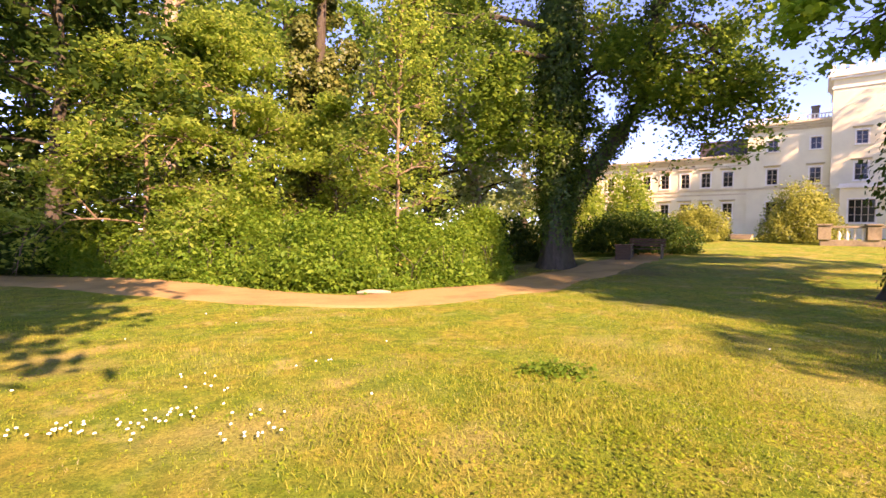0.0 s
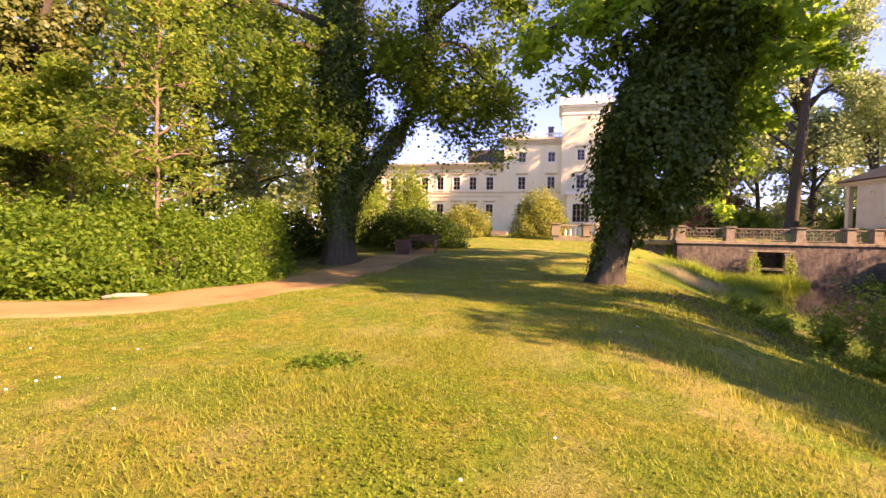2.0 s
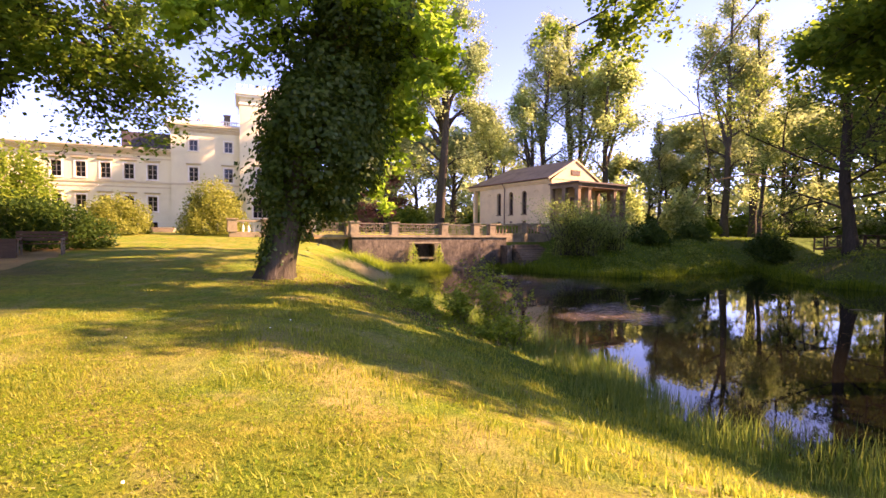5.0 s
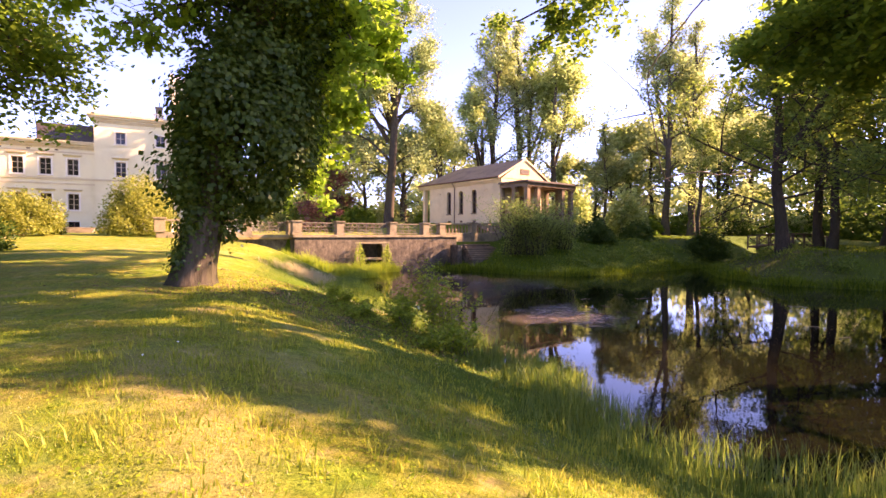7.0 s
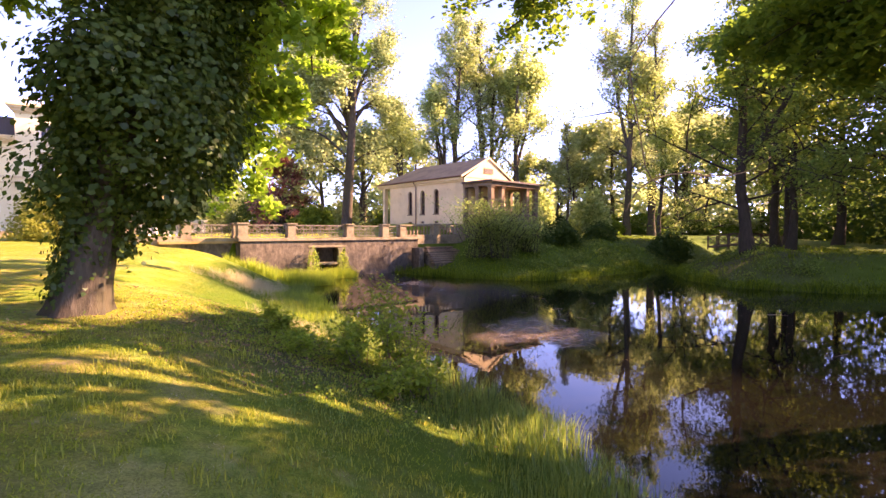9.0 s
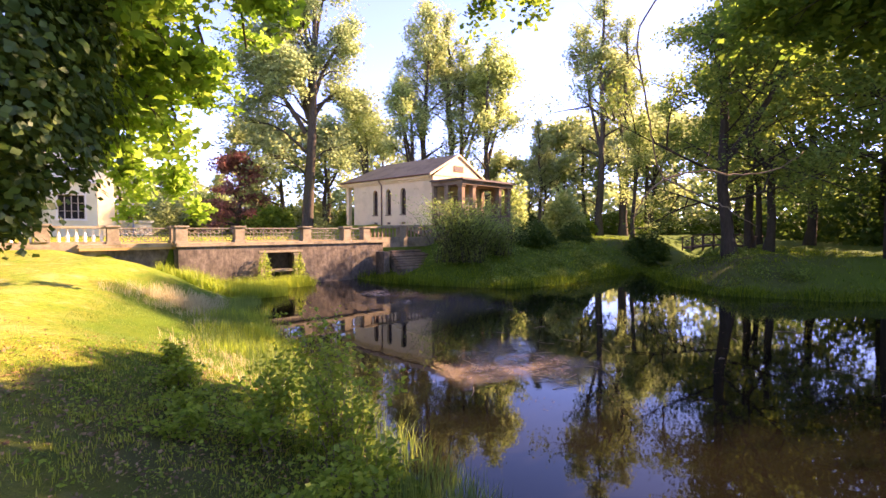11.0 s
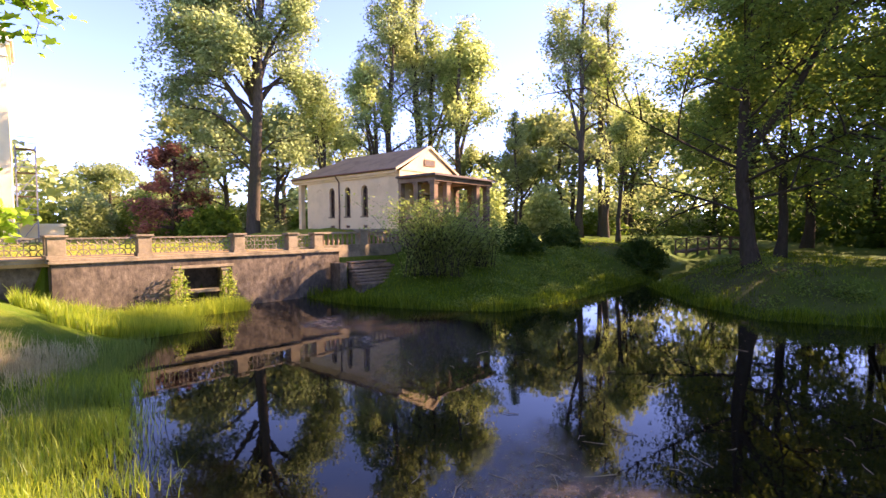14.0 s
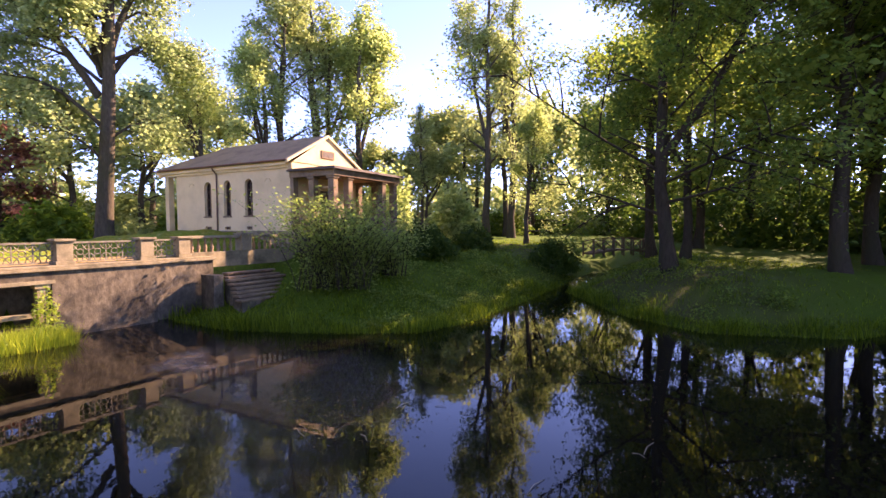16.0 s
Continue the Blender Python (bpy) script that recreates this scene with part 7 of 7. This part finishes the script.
n = 52000
eb = np.array([(37.2, 11.2), (35.2, 8.6), (34, 5), (33.5, 1.2), (35.2, -1.2), (42.5, -6.6), (43.5, -9), (35.6, -8.5), (31.8, -9.8), (30.2, -14.2), (31, -18)])
k = rng.random(n) * (len(eb) - 1)
i = k.astype(int)
b = eb[i] * (1 - (k - i))[:, None] + eb[i + 1] * (k - i)[:, None]
x, y = b[:, 0] + 2.6 * rng.normal(size=n) + 1.2, b[:, 1] + 2.4 * rng.normal(size=n)
d = pond_distance(x, y)
ok = (d > -0.25) & (d < 8) & ((d < 0.9) | (rng.random(n) < np.where(y < -7, 0.22, 0.6)))
x, y = x[ok], y[ok]
tuft = 0.5 + 0.5 * np.sin(x * 1.7 + 2 * np.sin(y)) * np.sin(y * 1.3)
heap = 0.5 + 0.5 * np.sin(x * 0.8 + 1.7 * np.sin(y * 0.6)) * np.sin(y * 0.9 + 0.4 * x)
v, f = blades(x, y, (0.08 + (0.25 + 0.75 * smooth((1.6 - d[ok]) / 1.2)) * rng.random(len(x)) * tuft * (0.35 + heap)), 0.02 + 0.025 * rng.random(len(x)), 1.1 * rng.random(len(x)), rng)
tagged(part("far_bank_grass", arr_mesh("far_bank_grass", v, f), BANK_GRASS), "rank grass along the far pond edge", "grass", kind="stuff")

n = 7000
cx = np.r_[22.0 + 1.2 * rng.normal(size=130), 12.5 + 10 * rng.random(50)]
cy = np.r_[13.4 + 0.7 * rng.normal(size=130), 5.9 + 0.62 * (cx[130:] - 12.5) + 0.9 * rng.normal(size=50)]
k = rng.integers(0, 180, n)
x, y = cx[k] + 0.22 * rng.normal(size=n), cy[k] + 0.18 * rng.normal(size=n)
d = pond_distance(x, y)
ok = (d > 0.6) & (d < 4.5)
x, y = x[ok], y[ok]
v, f = blades(x, y, 0.10 + 0.3 * rng.random(len(x)) * smooth((x - 11) / 9), 0.007 + 0.006 * rng.random(len(x)), 1.3 * rng.random(len(x)), rng)
tagged(part("dry_grass", arr_mesh("dry_grass", v, f), DRY_GRASS), "bleached dry grass at the reeds' edge", "grass", kind="stuff")

n = 16000
x, y = 38 + 30 * rng.random(n), -24 + 28 * rng.random(n)
x, y = x[pond_distance(x, y) > 2.5], y[pond_distance(x, y) > 2.5]
tuft = 0.5 + 0.5 * np.sin(x * 1.1 + 2 * np.sin(y * 0.7)) * np.sin(y * 0.9)
v, f = blades(x, y, 0.06 + 0.3 * rng.random(len(x)) * tuft, 0.03 + 0.03 * rng.random(len(x)), 1.2 * rng.random(len(x)), rng)
tagged(part("park_grass", arr_mesh("park_grass", v, f), BANK_GRASS), "uneven grass beneath the far park trees", "grass", kind="stuff")

# coarse tufts on the slope above the pond
n = 16000
cx, cy = 2 + 12 * rng.random(900), -1 + 9.5 * rng.random(900)
k = rng.integers(0, 900, n)
x, y = cx[k] + 0.09 * rng.normal(size=n), cy[k] + 0.09 * rng.normal(size=n)
d = pond_distance(x, y)
ok = (d > 0.5) & (d < 6.5) & (np.hypot(x - 9.5, y - 9) > 0.8)
x, y = x[ok], y[ok]
v, f = blades(x, y, 0.05 + 0.07 * rng.random(len(x)), 0.008 + 0.006 * rng.random(len(x)), 0.9 * rng.random(len(x)), rng)
tagged(part("grass_tufts", arr_mesh("grass_tufts", v, f), GRASS), "coarse grass tufts on the bank's slope", "grass", kind="stuff")

# dead leaves and low weeds on the shaded slope
for nm, n, cx0, cy0, sx, sy, size, low, mat, lab, cat in (("leaf_litter", 5200, 11.0, 6.0, 2.2, 2.3, 0.05, 0.03, LITTER, "brown dead leaves strewn over the bank's slope", "leaf litter"), ("slope_weeds", 4200, 11.2, 4.6, 1.3, 1.5, 0.05, 0.2, LEAF_SHORE, "low leafy weeds between the grass on the slope", "weeds")):
    many = n // 24
    cx, cy = cx0 + sx * rng.normal(size=many), cy0 + sy * rng.normal(size=many)
    k = rng.integers(0, many, n)
    spread = 0.45 if low < 0.1 else 0.13
    x, y = cx[k] + spread * rng.normal(size=n), cy[k] + spread * rng.normal(size=n)
    ok = (pond_distance(x, y) > 0.25) & (np.hypot(x - 9.5, y - 9) > 0.7) & (x > 7.5)
    x, y = x[ok], y[ok]
    v, f = leaf_arrays(np.c_[x, y, ground_z(x, y) + 0.01 + low * rng.random(len(x)) ** 1.4], size, 1.0, rng, 0.7)
    tagged(part(nm, arr_mesh(nm, v, f), mat), lab, cat, kind="stuff")

# weeds on the far bank
n = 17000
cx, cy = 30 + 20 * rng.random(260), -15 + 18 * rng.random(260)
k = rng.integers(0, 260, n)
x, y = cx[k] + 0.28 * rng.normal(size=n), cy[k] + 0.28 * rng.normal(size=n)
d = pond_distance(x, y)
ok = (d > 0.15) & (d < 6.5)
x, y = x[ok], y[ok]
hw = (0.15 + 0.45 * rng.random(260))[k][ok]
v, f = leaf_arrays(np.c_[x, y, ground_z(x, y) + hw * rng.random(len(x)) ** 0.7], 0.13, 0.5, rng)
tagged(part("bank_weeds", arr_mesh("bank_weeds", v, f), LEAF_PARK), "leafy weeds scattered on the far pond bank", "weeds", kind="stuff")

# weed clump and seed heads in the lawn
wd = thing("weed_clump", pose(0.05, 4.4, gz(0.05, 4.4)), "leafy green weed clump in the lawn", "weed")
p = np.c_[rng.normal(size=420) * 0.17, rng.normal(size=420) * 0.12, np.abs(rng.normal(size=420)) * 0.035 + 0.015]
v, f = leaf_arrays(p, 0.05, 0.6, rng)
part("leaves", arr_mesh("leaves", v, f), LEAF_HEDGE, wd)
puff = bmesh.new()
bmesh.ops.create_icosphere(puff, subdivisions=1, radius=0.012)
puff_me = bpy.data.meshes.new("seed_head")
puff.to_mesh(puff_me)
puff_me.materials.append(PETAL)
stalk_me = Shape().tube([(0, 0, -0.01), (0.004, 0, 0.025), (0, 0.003, 0.045)], [0.002] * 3, 4).mesh("stalk")
spots = [(cx + 0.16 * rng.normal(), cy + 0.09 * rng.normal()) for cx, cy, k in ((-3.65, 3.57, 14), (-3.3, 3.48, 14), (-2.98, 3.66, 12), (-2.25, 3.25, 10), (-2.4, 3.52, 6), (-3.0, 4.2, 5), (-3.2, 4.6, 4), (-2.3, 4.8, 4)) for _ in range(k)] + [(-5 + 10 * rng.random(), 1.8 + 7 * rng.random()) for _ in range(14)]
for x, y in spots:
    if pond_distance(x, y)[0] < 4 or math.hypot(x + 1.2, y) < 1.4:
        continue
    dn = thing("dandelion_clock", pose(x, y, gz(x, y), 0, 0, rng.random() * 360), "white dandelion seed head standing in the lawn", "flower", "flowers in the lawn")
    part("stalk", stalk_me, GRASS, dn)
    hd = part("seed_head", puff_me, PETAL, dn)
    hd.location = (0, 0, 0.052)
    hd.scale = (0.7 + 0.5 * rng.random(), 0.7 + 0.5 * rng.random(), 0.65)

# floating scum and twigs on the pond
def raft(name, x, y, rx, ry, seed, label, cover=0.85):
    rng_ = np.random.default_rng(seed)
    k = 28
    a_ = np.linspace(0, 2 * np.pi, k, endpoint=False)
    rad = 1 + 0.22 * np.sin(a_ * 3 + seed) + 0.14 * np.sin(a_ * 5 + 2 * seed) + 0.10 * rng_.normal(size=k)
    v = [(0, 0, 0.006)] + [(rx * 0.6 * q * math.cos(t_), ry * 0.6 * q * math.sin(t_), 0.006) for q, t_ in zip(rad, a_)] + [(rx * q * math.cos(t_), ry * q * math.sin(t_), 0.003) for q, t_ in zip(rad, a_)]
    f = [(0, 1 + i, 1 + (i + 1) % k) for i in range(k)] + [(1 + i, 1 + k + i, 1 + k + (i + 1) % k, 1 + (i + 1) % k) for i in range(k)]
    ob = part(name, Shape().add(v, f), SCUM)
    ob.data.attributes.new("cover", "FLOAT", "POINT").data.foreach_set("value", np.r_[cover, np.full(k, cover * 0.9), np.zeros(k)].astype(np.float32))
    ob.matrix_basis = pose(x, y, WATER_Z, 0, 0, 20)
    return tagged(ob, label, "pond scum", kind="stuff")


raft("pond_scum", 17.6, 0.8, 2.5, 1.9, 2, "brown raft of scum and pollen on the water")
raft("pond_film", 27.5, 5.2, 5.6, 3.6, 6, "thin brown film of dust on the still water", 0.24)
n = 2600
cx, cy = np.r_[17.6 + 1.3 * rng.normal(size=60), 14 + 15 * rng.random(90)], np.r_[0.8 + 1.0 * rng.normal(size=60), -8 + 13 * rng.random(90)]
k = rng.integers(0, 150, n)
x, y = cx[k] + 0.3 * rng.normal(size=n), cy[k] + 0.3 * rng.normal(size=n)
ok = pond_distance(x, y) < -0.4
v, f = leaf_arrays(np.c_[x, y, np.full(n, WATER_Z + 0.012)][ok], 0.035, 3.0, rng, 0.5)
tagged(part("floating_debris", arr_mesh("floating_debris", v, f), LITTER), "dead leaves and specks drifting on the pond", "debris", kind="stuff")
raft("pond_scum", 30.5, 8.4, 1.7, 0.9, 3, "pale raft of reeds and scum on the water")
raft("pond_scum", 27.5, 6.0, 0.9, 0.3, 4, "thin streak of scum on the water")
for j in range(60):
    x, y = (17.6 + 1.4 * rng.normal(), 0.8 + 1.1 * rng.normal()) if j % 2 else (15 + 12 * rng.random(), -8 + 12 * rng.random())
    if pond_distance(x, y)[0] > -0.8:
        continue
    a_, l_ = rng.random() * 6.28, 0.15 + 0.5 * rng.random()
    tw = part("floating_twig", Shape().tube([(0, 0, 0), (l_ * 0.5, 0.04, 0.015), (l_, 0, 0)], [0.008, 0.007, 0.004], 5), PALE_BARK)
    tw.matrix_basis = pose(x, y, WATER_Z + 0.008, 0, 0, math.degrees(a_))
    tagged(tw, "dead twig floating on the pond", "twig", "twigs on the pond")
